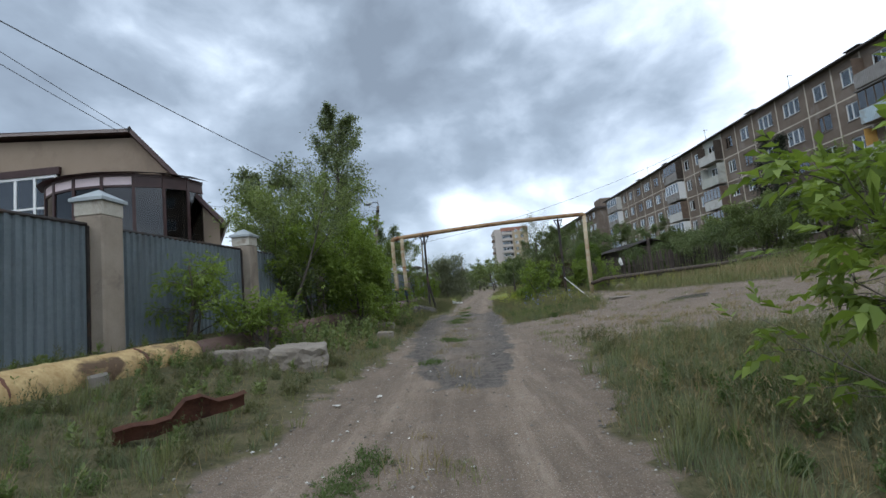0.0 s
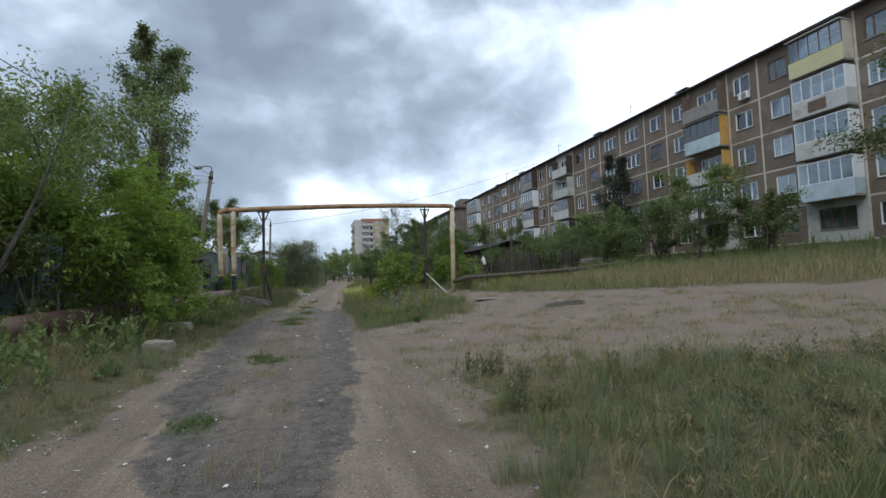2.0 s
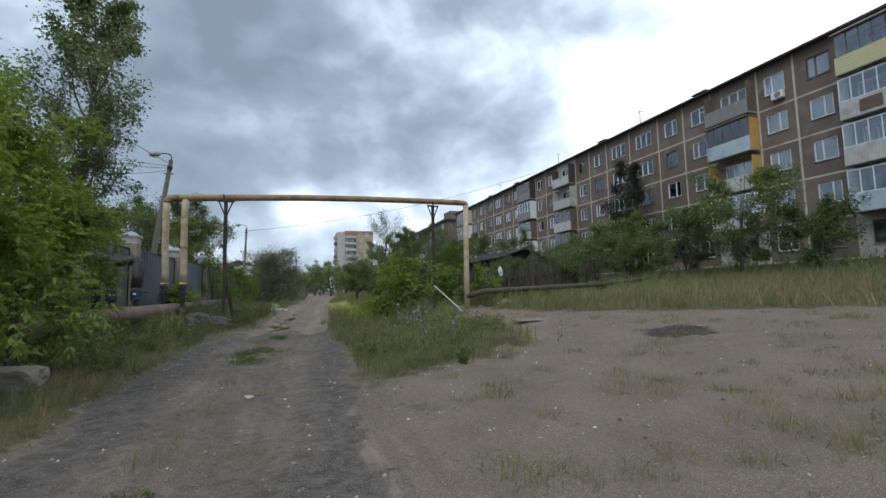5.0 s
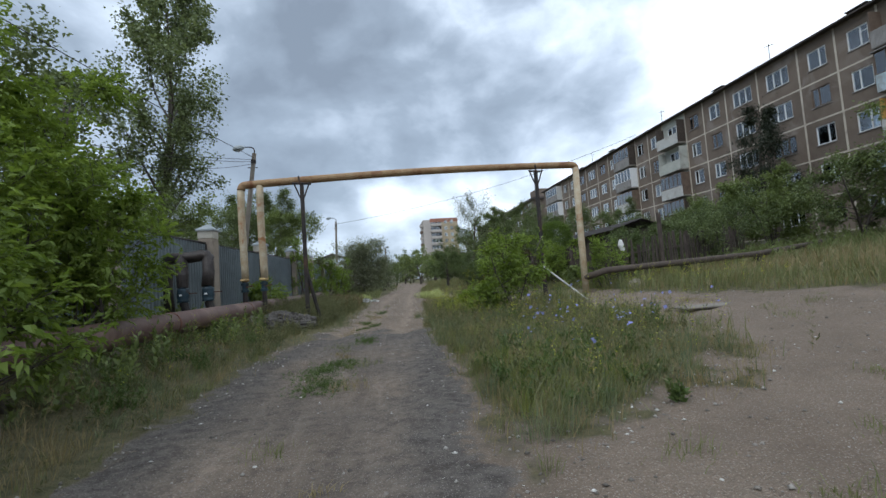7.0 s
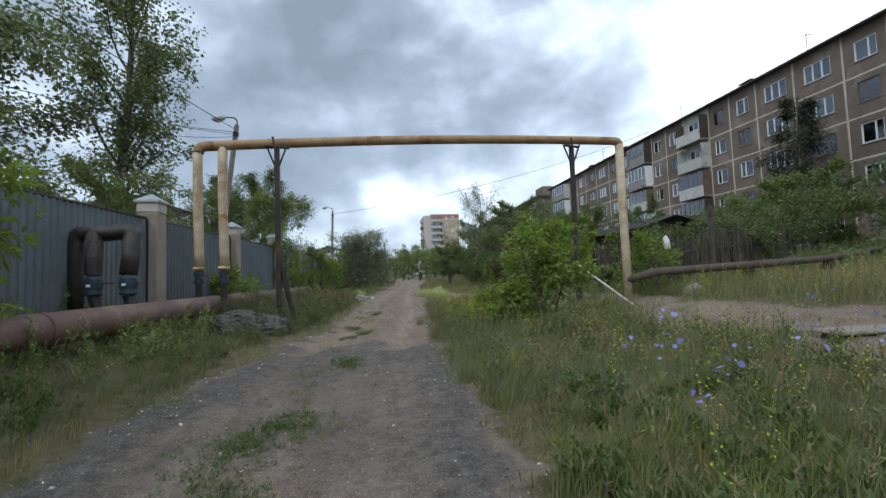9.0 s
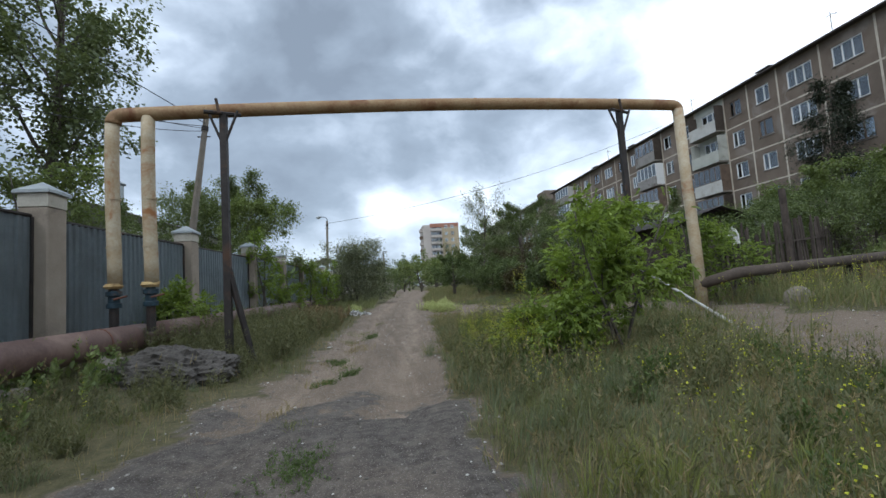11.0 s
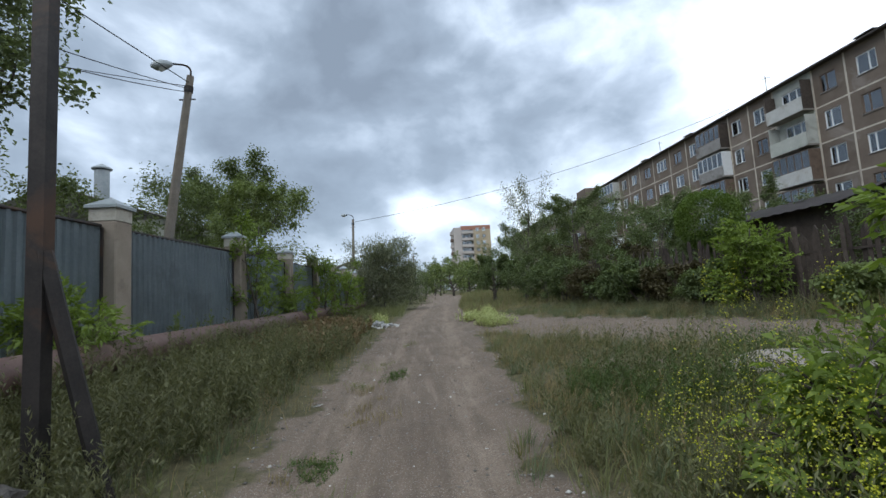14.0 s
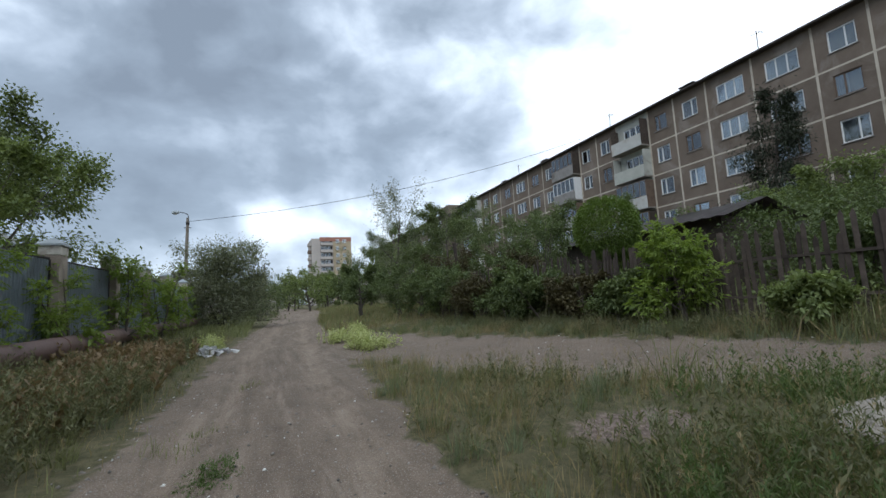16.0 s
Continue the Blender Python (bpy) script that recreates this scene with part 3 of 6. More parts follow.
def ring_panel(y0, y1, z0, z1, hole, depth=0.24, x=0.0):
    """A wall panel with a real opening."""
    bm = bmesh.new()
    if hole is None:
        box(bm, x, x + depth, y0, y1, z0, z1, 0.015)
        return bm
    a, b, c, d = hole
    box(bm, x, x + depth, y0, y1, z0, c)
    box(bm, x, x + depth, y0, y1, d, z1)
    box(bm, x, x + depth, y0, a, c, d)
    box(bm, x, x + depth, b, y1, c, d)
    return bm


def glazed_row(y0, y1, x, z0, z1, n):
    bm = bmesh.new()
    t = 0.05
    box(bm, x - 0.03, x + 0.03, y0, y1, z0, z0 + t)
    box(bm, x - 0.03, x + 0.03, y0, y1, z1 - t, z1)
    for i in range(n + 1):
        y = y0 + (y1 - y0) * i / n
        y = min(max(y, y0 + t / 2), y1 - t / 2)
        box(bm, x - 0.028, x + 0.028, y - t / 2, y + t / 2, z0 + t, z1 - t)
    return bm


def ribbed(y0, y1, x, z0, z1, pitch=0.12, depth=0.025, horizontal=False):
    """Sheeting with real ribs, seen from -x."""
    bm = bmesh.new()
    n = max(2, int(((z1 - z0) if horizontal else (y1 - y0)) / pitch))
    prof = []
    for i in range(n):
        prof += [(i / n, 0.0), ((i + 0.4) / n, 0.0), ((i + 0.5) / n, -depth), ((i + 0.9) / n, -depth)]
    prof.append((1.0, 0.0))
    rows = []
    for f, dx in prof:
        if horizontal:
            z = z0 + (z1 - z0) * f
            rows.append([bm.verts.new((x + d, y, z)) for y in (y0, y1) for d in (dx, 0.02)])
        else:
            y = y0 + (y1 - y0) * f
            rows.append([bm.verts.new((x + d, y, z)) for z in (z0, z1) for d in (dx, 0.02)])
    for a, b in zip(rows, rows[1:]):
        for i, j in ((0, 2), (2, 3), (3, 1), (1, 0)):
            bm.faces.new((a[i], a[j], b[j], b[i]))
    bm.faces.new([rows[0][i] for i in (0, 1, 3, 2)])
    bm.faces.new([rows[-1][i] for i in (0, 2, 3, 1)])
    bmesh.ops.recalc_face_normals(bm, faces=bm.faces[:])
    return bm


def balcony(y0, y1, k, front, frame=None, side=None, roof=None, siding=False, patch=False, low=False):
    """One balcony under the building: slab, parapet, sides, glazing and roof, at storey k (0 lowest)."""
    z = W0 - 0.85 + PITCH * k - BZ
    b = part("balcony", boxes((-1.0, 0.0, y0, y1, z - 0.14, z)), "plinth", block, "projecting balcony of the brown building")
    b["label"] = {"yellow": "balcony boarded with pale yellow siding", "whitesheet": "balcony with white profiled sheeting", "bluesheet": "balcony with pale blue sheet parapet"}.get(front, "projecting balcony with a grey parapet")
    part("parapet", ribbed(y0, y1, -1.01, z - 0.1, z + 1.0, 0.14, 0.02, siding), front, b)
    for ys in ((y0, y0 + 0.03), (y1 - 0.03, y1)):
        part("side_panel", boxes((-0.97, -0.01, ys[0], ys[1], z, z + 1.0)), side or front, b)
    if patch:
        part("patch", boxes((-1.06, -1.035, y0 + (y1 - y0) * 0.35, y0 + (y1 - y0) * 0.68, z + 0.1, z + 0.8)), "woodframe", b)
    if frame:
        part("glazing_frame", glazed_row(y0 + 0.02, y1 - 0.02, -0.97, z + 1.0, z + 2.45, 5), frame, b)
        for i in range(5):
            a = y0 + 0.04 + (y1 - y0 - 0.08) * i / 5
            part("pane", boxes((-0.974, -0.966, a + 0.03, a + (y1 - y0 - 0.08) / 5 - 0.03, z + 1.05, z + 2.4)), "glass", b).visible_shadow = False
        for ys in ((y0, y0 + 0.03), (y1 - 0.03, y1)):
            part("side_panel", boxes((-0.94, -0.01, ys[0], ys[1], z + 1.0, z + 2.45)), side or frame, b)
    elif side:
        for ys in ((y0, y0 + 0.03), (y1 - 0.03, y1)):
            part("side_panel", boxes((-0.95, -0.01, ys[0], ys[1], z + 1.0, z + 2.4)), side, b)
    if roof:
        r = boxes((-1.2, 0.0, y0 - 0.05, y1 + 0.05, z + 2.47, z + 2.53))
        part("balcony_roof", r, roof, b)


def build_block():
    top = W1 + 4 * PITCH + 0.80 - BZ          # head of the wall
    y_lo, y_hi = EDGES[0], EDGES[-1]
    depth = 12.0
    # the carcass behind the panels, end walls and floors
    part("wall", boxes((0.36, depth, y_lo, y_hi, 0.0, top)), "plinth", block, "plain brown end and rear walls")
    part("plinth", boxes((0.06, 0.36, y_lo, y_hi, -0.6, 0.42)), "plinth", block, "stained grey plinth")
    strips_h = [0.42 + 0.0] + [W1 + 0.47 + PITCH * k - BZ for k in range(4)]
    for z in strips_h:
        part("joint_strip", boxes((-0.006, 0.2, y_lo, y_hi, z - 0.06, z + 0.06)), "joint", block)
    for e in EDGES[1:-1]:
        part("joint_strip", boxes((-0.012, 0.19, e - 0.07, e + 0.07, 0.42, top)), "joint", block)
    for a, b in zip(EDGES, EDGES[1:]):
        wy, ww = WINDOWS.get(a, ((a + b) / 2, 1.4))
        for k in range(5):
            z0 = (0.42 if k == 0 else W1 + 0.47 + PITCH * (k - 1) - BZ) + 0.06
            z1 = (W1 + 0.47 + PITCH * k - BZ) - 0.06 if k < 4 else top
            c0, c1 = W0 + PITCH * k - BZ, W1 + PITCH * k - BZ
            pale = a in BALCONIES and k == 0
            mat = "pale" if (pale or (BALCONIES.get(a) == "C" and k in (2, 3, 4))) else "panel"
            part("panel", ring_panel(a + 0.07, b - 0.07, z0, z1, (wy - ww / 2, wy + ww / 2, c0, c1)), mat, block)
            style = house_rng.choice((0, 1, 1, 2, 3, 4, 1, 0)) if k else house_rng.choice((0, 3, 4))
            window(block, (0.10, wy, (c0 + c1) / 2), ww, c1 - c0, style)
    for y0, kind in BALCONIES.items():
        a, b = y0 + 0.1, EDGES[EDGES.index(y0) + 1] - 0.2
        if kind == "A":
            balcony(a, b, 4, "yellow", "woodframe", "joint", "whitesheet", siding=True)
            balcony(a, b, 3, "whitesheet", "whiteframe", patch=True)
            balcony(a, b, 2, "whitesheet", "whiteframe")
            balcony(a, b, 1, "bluesheet", "whiteframe")
        elif kind == "B":
            balcony(a, b, 4, "greysheet", None, "woodframe")
            balcony(a, b, 3, "bluesheet", "woodframe", "orange", "greysheet")
            balcony(a, b, 2, "whitesheet", None, "orange")
            balcony(a, b, 1, "whitesheet", "whiteframe")
        elif kind == "C":
            balcony(a, b, 4, "whitesheet", None, "darkwood")
            balcony(a, b, 3, "pale", None, "pale")
            balcony(a, b, 2, "whitesheet", "woodframe", "woodframe")
            balcony(a, b, 1, "darkwood", "woodframe", "darkwood")
        else:
            balcony(a, b, 4, "greysheet", "woodframe" if kind == "D" else "whiteframe", "darkwood" if kind == "D" else "whitesheet")
            balcony(a, b, 3, "greysheet", "whiteframe", "whiteframe")
            balcony(a, b, 2, "whitesheet", "woodframe", "woodframe")
            balcony(a, b, 1, "whitesheet", "whiteframe")
    # low pitched roof with its overhang
    bm = bmesh.new()
    prof = ((-0.55, top - 0.02), (-0.55, top + 0.10), (depth / 2, top + 1.5), (depth + 0.5, top + 0.1), (depth + 0.5, top - 0.02))
    ends = [[bm.verts.new((x, y, z)) for x, z in prof] for y in (y_lo - 0.3, y_hi + 0.3)]
    for i in range(5):
        j = (i + 1) % 5
        bm.faces.new((ends[0][i], ends[0][j], ends[1][j], ends[1][i]))
    bm.faces.new(ends[0][::-1])
    bm.faces.new(ends[1])
    roof = part("roof", bm, "roof", block, "dark low-pitched roof with a thin eave")
    for y in (4.5, 20.2, 37.5, 51.0, 72.5, 83.0):
        c = part("chimney", boxes((2.0, 2.8, y - 0.5, y + 0.5, top + 0.3, top + 1.35)), "plinth", roof)
        c["label"] = "ventilation shaft with a flat sheet cap"
    for y in (20.2, 37.5, 51.0, 72.5, 83.0):
        part("chimney_cap", boxes((1.8, 3.0, y - 0.75, y + 0.75, top + 1.42, top + 1.48), (2.1, 2.16, y - 0.4, y - 0.34, top + 1.35, top + 1.42), (2.1, 2.16, y + 0.34, y + 0.4, top + 1.35, top + 1.42)), "roof", roof)
    for y in (45.0, 60.5, 79.0):
        bm = tubed([(2.2, y, top + 0.4), (2.2, y, top + 2.9)], 0.03, 6)
        tube(bm, [(2.2, y - 0.5, top + 2.6), (2.2, y + 0.4, top + 2.75)], 0.02, 5)
        tube(bm, [(1.9, y - 0.3, top + 2.62), (2.5, y - 0.3, top + 2.62)], 0.015, 5)
        part("aerial", bm, "blacksteel", roof)
    for y, k in ((29.4, 4), (75.6, 2), (78.9, 2)):
        z = W0 + PITCH * k - BZ - 0.62
        ac = part("air_conditioner", boxes((-0.38, -0.05, y - 0.4, y + 0.4, z, z + 0.55), bevel=0.03), "whiteframe", block, "white outdoor air-conditioner unit")
        part("fan_grille", tubed([(-0.40, y - 0.08, z + 0.28), (-0.375, y - 0.08, z + 0.28)], 0.22, 16), "greysheet", ac)


build_block()


# ---- metal fence with rendered posts ----
def fence_x(y):
    return float(np.interp(y, (-8, 5, 40, 46, 70), (-6.2, -5.5, -3.55, -3.4, -3.3)))


def build_fence():
    first = 6.6
    ys = [-5.8, -1.6, 2.45, first, 10.8, 15.5, 20.3, 24.85, 29.45, 34.05, 38.0, 41.7, 45.4, 49.8, 54.4, 58.6, 62.8]
    root = thing("metal_fence", (fence_x(first), first, 0.8), "grey profiled sheet fence between rendered square posts", "fence")
    ox, oy, oz = root.location
    for i, y in enumerate(ys):
        x, g = fence_x(y) - ox, gz(fence_x(y), y) - oz
        yy = y - oy
        top = 3.02 - oz + (0.06 if i % 2 else 0.0)
        p = part("fence_post", boxes((x - 0.215, x + 0.215, yy - 0.215, yy + 0.215, g - 0.3, top - 0.22), bevel=0.02), "post", root, "square post with rough brown render")
        part("neck", boxes((x - 0.218, x + 0.218, yy - 0.218, yy + 0.218, top - 0.22, top), bevel=0.01), "postneck", p, "whitewashed top of the post")
        cap = bmesh.new()
        lo = [cap.verts.new((x + a * 0.26, yy + b * 0.26, top)) for a, b in ((-1, -1), (1, -1), (1, 1), (-1, 1))]
        mid = [cap.verts.new((x + a * 0.26, yy + b * 0.26, top + 0.05)) for a, b in ((-1, -1), (1, -1), (1, 1), (-1, 1))]
        apex = cap.verts.new((x, yy, top + 0.22))
        cap.faces.new(lo[::-1])
        for k in range(4):
            cap.faces.new((lo[k], lo[(k + 1) % 4], mid[(k + 1) % 4], mid[k]))
            cap.faces.new((mid[k], mid[(k + 1) % 4], apex))
        part("post_cap", cap, "postcap", p, "grey sheet pyramid cap")
        if i + 1 < len(ys):
            y2 = ys[i + 1] - oy
            x2, g2 = fence_x(ys[i + 1]) - ox, gz(fence_x(ys[i + 1]), ys[i + 1]) - oz
            n = 27
            bm = bmesh.new()
            rows = []
            a0, a1 = yy + 0.27, y2 - 0.27
            for s in range(n):
                for f, dx in ((0.0, 0.0), (0.38, 0.0), (0.5, 0.035), (0.88, 0.035)):
                    q = (s + f) / n
                    yv = a0 + (a1 - a0) * q
                    xv = x + (x2 - x) * (yv - yy) / (y2 - yy) + dx
                    zb = g + (g2 - g) * q
                    rows.append((bm.verts.new((xv, yv, zb - 0.1)), bm.verts.new((xv, yv, 2.70 - oz))))
            for a, b in zip(rows, rows[1:]):
                bm.faces.new((a[0], b[0], b[1], a[1]))
            bmesh.ops.solidify(bm, geom=bm.faces[:], thickness=0.006)
            sh = part("fence_sheet", bm, "fence", root, "grey ribbed metal sheet")
            rail = tubed([(x + 0.01, a0, 2.715 - oz), (x2 + 0.01, a1, 2.715 - oz)], 0.032, 6)
            part("top_rail", rail, "blacksteel", sh)
            for xa, ya in ((x + 0.02, a0 + 0.0), (x2 + 0.02, a1)):
                part("upright", boxes((xa - 0.03, xa + 0.03, ya - 0.02, ya + 0.02, g - 0.2, 2.69 - oz)), "blacksteel", sh)


build_fence()


# ---- gas pipe portal and the pipes on the ground ----
def bend(a, b, c, r, n=6):
    """Points of a rounded corner at b between a and c."""
    a, b, c = Vector(a), Vector(b), Vector(c)
    p, q = b + (a - b).normalized() * r, b + (c - b).normalized() * r
    return [tuple((1 - t) ** 2 * p + 2 * t * (1 - t) * b + t * t * q) for t in [i / n for i in range(n + 1)]]


def build_portal():
    L, R = Vector((-3.47, 25.04, 4.46)), Vector((7.75, 26.1, 4.98))
    d = R - L
    root = thing("gas_pipe_portal", (0, 25, 0), "rusty yellow gas pipe raised over the road as a portal", "pipe")
    o = Vector(root.location)
    rng = random.Random(3)
    top = bend((L.x, L.y, 2), L, R, 0.16)
    for i in range(1, 20):
        p = L.lerp(R, i / 20)
        p.z += 0.10 * math.sin(math.pi * i / 20)
        top.append(tuple(p))
    top += bend(tuple(L), R, (7.6, 25.85, 1), 0.16)
    part("crossing_pipe", tubed([Vector(p) - o for p in top], 0.118, 16), "gaspipe", root, "rust-streaked yellow pipe across the road", True)
    for k in range(1, 7):
        p = L.lerp(R, k / 7)
        p.z += 0.10 * math.sin(math.pi * k / 7)
        part("weld_collar", tubed([p - o - d.normalized() * 0.012, p - o + d.normalized() * 0.012], 0.124, 16), "gaspipe", root)
    for x, y, zt in ((-3.47, 25.04, 4.36), (-2.93, 25.08, 4.44)):
        pts = [(x + 0.02 * math.sin(z * 1.3), y, z) for z in np.linspace(zt, 1.55, 8)]
        leg = part("riser", tubed([Vector(p) - o for p in pts], 0.105, 14), "palepipe", root, "flaking cream-yellow riser pipe", True)
        for z in (2.2, 3.0):
            part("band", tubed([Vector((x, y, z)) - o, Vector((x, y, z + 0.02)) - o], 0.112, 14), "palepipe", leg)
        v = part("valve", tubed([Vector((x, y, z)) - o for z in (1.56, 1.50, 1.49, 1.42, 1.41, 1.30, 1.29, 1.22)], [0.07, 0.075, 0.115, 0.115, 0.085, 0.085, 0.11, 0.11], 14), "blue", root, "blue-grey flanged stop valve")
        part("lever", tubed([Vector((x + 0.05, y - 0.1, 1.36)) - o, Vector((x + 0.26, y - 0.12, 1.40)) - o], 0.016, 6), "rust", v)
        part("lagging", tubed([Vector((x, y, z)) - o for z in (1.62, 1.57, 1.53)], [0.12, 0.135, 0.10], 10, wob=0.15, rng=rng), "wool", v)
        part("stub", tubed([Vector((x, y, 1.22)) - o, Vector((x, y, 0.8)) - o], 0.07, 12), "blacksteel", v)
    leg = part("riser", tubed([Vector(p) - o for p in ((7.74, 26.08, 4.86), (7.66, 25.95, 3.0), (7.6, 25.82, 1.8), (7.58, 25.78, 0.35))], 0.115, 14), "palepipe", root, "flaking cream-yellow riser pipe", True)
    # posts of rolled steel with forked heads
    for x, y, zt, lean in ((-1.66, 24.9, 4.55, 0.02), (6.12, 25.78, 4.86, -0.06)):
        g = gz(x, y)
        bm = bmesh.new()
        prof = ((-0.055, -0.05), (0.055, -0.05), (0.055, 0.05), (0.04, 0.05), (0.04, -0.035), (-0.04, -0.035), (-0.04, 0.05), (-0.055, 0.05))
        lo, hi = ([bm.verts.new((x + a - o.x, y + b - o.y, z)) for a, b in prof] for z in (g - 0.3, zt - 0.13))
        for k in range(8):
            bm.faces.new((lo[k], lo[(k + 1) % 8], hi[(k + 1) % 8], hi[k]))
        bm.faces.new(lo[::-1])
        bm.faces.new(hi)
        p = part("support_post", bm, "blacksteel", root, "dark steel channel post")
        for s in (-1, 1):
            part("fork", tubed([Vector((x, y - 0.02, zt - 0.72)) - o, Vector((x + 0.24 * s, y - 0.02, zt - 0.10)) - o], 0.024, 6), "blacksteel", p)
        part("saddle", tubed([Vector((x - 0.26, y - 0.16, zt - 0.16)) - o, Vector((x + 0.26, y + 0.1, zt - 0.13)) - o], 0.035, 6), "blacksteel", p)
        part("pin", tubed([Vector((x - 0.02, y - 0.15, zt - 0.2)) - o, Vector((x - 0.06, y - 0.16, zt + 0.06)) - o], 0.028, 6), "blacksteel", p)
    x, y = -1.66, 24.9
    part("brace", tubed([Vector((x + 0.02, y, 1.75)) - o, Vector((x + 0.38, y + 0.1, gz(x + 0.4, y))) - o], 0.055, 8), "blacksteel", root, "short slanting brace")
    single("leaning_pole", tubed([(0, 0, 0), (-0.75, 1.55, 1.12)], 0.026, 8), "whitesheet", "pale wooden pole leaning on the steel post", "pole", (6.85, 24.15, gz(6.85, 24.15)))


build_portal()


def pipe_x(y):
    return float(np.interp(y, (-8, 7, 20, 25.2, 33, 60), (-5.2, -4.3, -3.35, -3.2, -3.05, -2.95)))


def build_pipes():
    rng = random.Random(9)
    o = Vector((-4.3, 7.0, 0))
    root = thing("heating_pipe", tuple(o), "thick brown heating pipe on low supports along the fence", "pipe")
    def run(y0, y1, r, name, mat, label, z=None, wob=0.0):
        n = max(3, int((y1 - y0) / 0.35))
        pts = [Vector((pipe_x(y), y, np.interp(y, (-6, 7, 20, 60), (0.60, 0.60, 0.72, 0.74)))) - o for y in np.linspace(y0, y1, n)]
        return part(name, tubed(pts, r, 18, wob=wob, rng=rng), mat, root, label, True)
    run(-6.0, 6.9, 0.265, "wrapped_length", "wool", "length wrapped in torn yellow glass cloth", wob=0.035)
    for k in range(11):
        y = 0.6 + 0.58 * k
        part("binding_strip", tubed([Vector((pipe_x(y + s), y + s, 0.60)) - o for s in (-0.03, 0.0, 0.03)], [0.262, 0.272, 0.262], 18, wob=0.03, rng=rng), "rust" if k % 3 == 0 else "wool", root, smooth=True)
    run(6.8, 8.3, 0.215, "bare_length", "brownpipe", "bare brown-painted steel length")
    run(8.3, 25.3, 0.215, "bare_length", "brownpipe", "bare brown-painted steel length")
    run(25.9, 58.0, 0.215, "bare_length", "brownpipe", "bare brown-painted steel length")
    for y in (-2.0, 1.5, 5.0, 10.5, 15.0, 18.5, 22.5, 25.0, 29.5, 34.0, 39.0, 44.0, 50.0):
        x = pipe_x(y) - o.x
        g = gz(pipe_x(y), y)
        part("support_block", boxes((x - 0.3, x + 0.3, y - o.y - 0.15, y - o.y + 0.15, g - 0.2, max(g + 0.05, 0.42)), bevel=0.03), "concrete", root)
    for y in (9.0, 12.2, 17.0, 20.0, 24.2, 31.0, 36.6, 42.0):
        x = pipe_x(y) - o.x
        z = float(np.interp(y, (-6, 7, 20, 60), (0.60, 0.60, 0.72, 0.74)))
        part("weld_seam", tubed([(x, y - o.y - 0.015, z), (x + 0.002, y - o.y + 0.015, z)], 0.222, 18), "rust", root)
    # bypass arch with two stop valves
    b = thing("bypass_pipes", (-3.2, 20.6, 0.8), "lagged black bypass pipes with blue ball valves", "pipe")
    bo = Vector(b.location)
    arch = [(-4.42, 22.4, 0.75), (-4.44, 22.4, 1.4)] + bend((-4.44, 22.4, 1.4), (-4.42, 22.4, 2.14), (-3.95, 22.35, 2.16), 0.16) + [(-3.95, 22.34, 2.13)] + bend((-3.95, 22.3, 2.13), (-3.45, 22.25, 2.18), (-3.4, 22.05, 1.4), 0.14) + [(-3.41, 22.1, 1.75), (-3.40, 22.02, 1.42)]
    part("arch", tubed([Vector(p) - bo for p in arch], 0.125, 12, wob=0.16, rng=rng), "wrap", b, "crumpled bitumen lagging", True)
    part("drop", tubed([Vector(p) - bo for p in ((-4.08, 22.3, 2.12), (-4.04, 22.22, 1.95), (-4.0, 22.15, 1.7), (-3.99, 22.13, 1.42))], [0.11, 0.125, 0.13, 0.115], 12, wob=0.12, rng=rng), "wrap", b, "crumpled bitumen lagging")
    for x, y in ((-3.40, 22.02), (-3.99, 22.13)):
        v = part("valve", tubed([Vector((x, y, z)) - bo for z in (1.44, 1.40, 1.39, 1.34, 1.28, 1.20, 1.14, 1.13, 1.08)], [0.08, 0.08, 0.125, 0.125, 0.135, 0.135, 0.115, 0.125, 0.125], 16), "blue", b, "blue-painted ball valve", True)
        part("lever", boxes((x - bo.x + 0.10, x - bo.x + 0.30, y - bo.y - 0.015, y - bo.y + 0.015, 1.27 - bo.z, 1.29 - bo.z)), "rust", v)
        part("tag", boxes((x - bo.x - 0.03, x - bo.x + 0.03, y - bo.y - 0.144, y - bo.y - 0.136, 1.23 - bo.z, 1.27 - bo.z)), "whiteframe", v)
        part("stub", tubed([Vector((x, y, 1.08)) - bo, Vector((x + 0.1, y, 0.75)) - bo], 0.09, 12), "blacksteel", v)
    # lower dark pipe on the far side of the clearing
    p2 = thing("dark_pipe", (8.0, 25.0, 0), "dark pipe on low stools before the picket fence", "pipe")
    po = Vector(p2.location)
    line = [(7.58, 25.78, 0.9), (8.2, 25.4, 1.1), (11.5, 25.9, 1.2), (15.5, 27.0, 1.32), (21.4, 30.0, 1.66), (27, 33.5, 2.0), (31, 36, 2.3)]
    part("pipe_run", tubed([Vector(p) - po for p in line], 0.115, 12), "darkwood", p2, smooth=True)
    for p in line[2:]:
        g = gz(p[0], p[1])
        part("stool", boxes((p[0] - po.x - 0.12, p[0] - po.x + 0.12, p[1] - po.y - 0.1, p[1] - po.y + 0.1, g - 0.2, p[2] - 0.11)), "blacksteel", p2)


build_pipes()


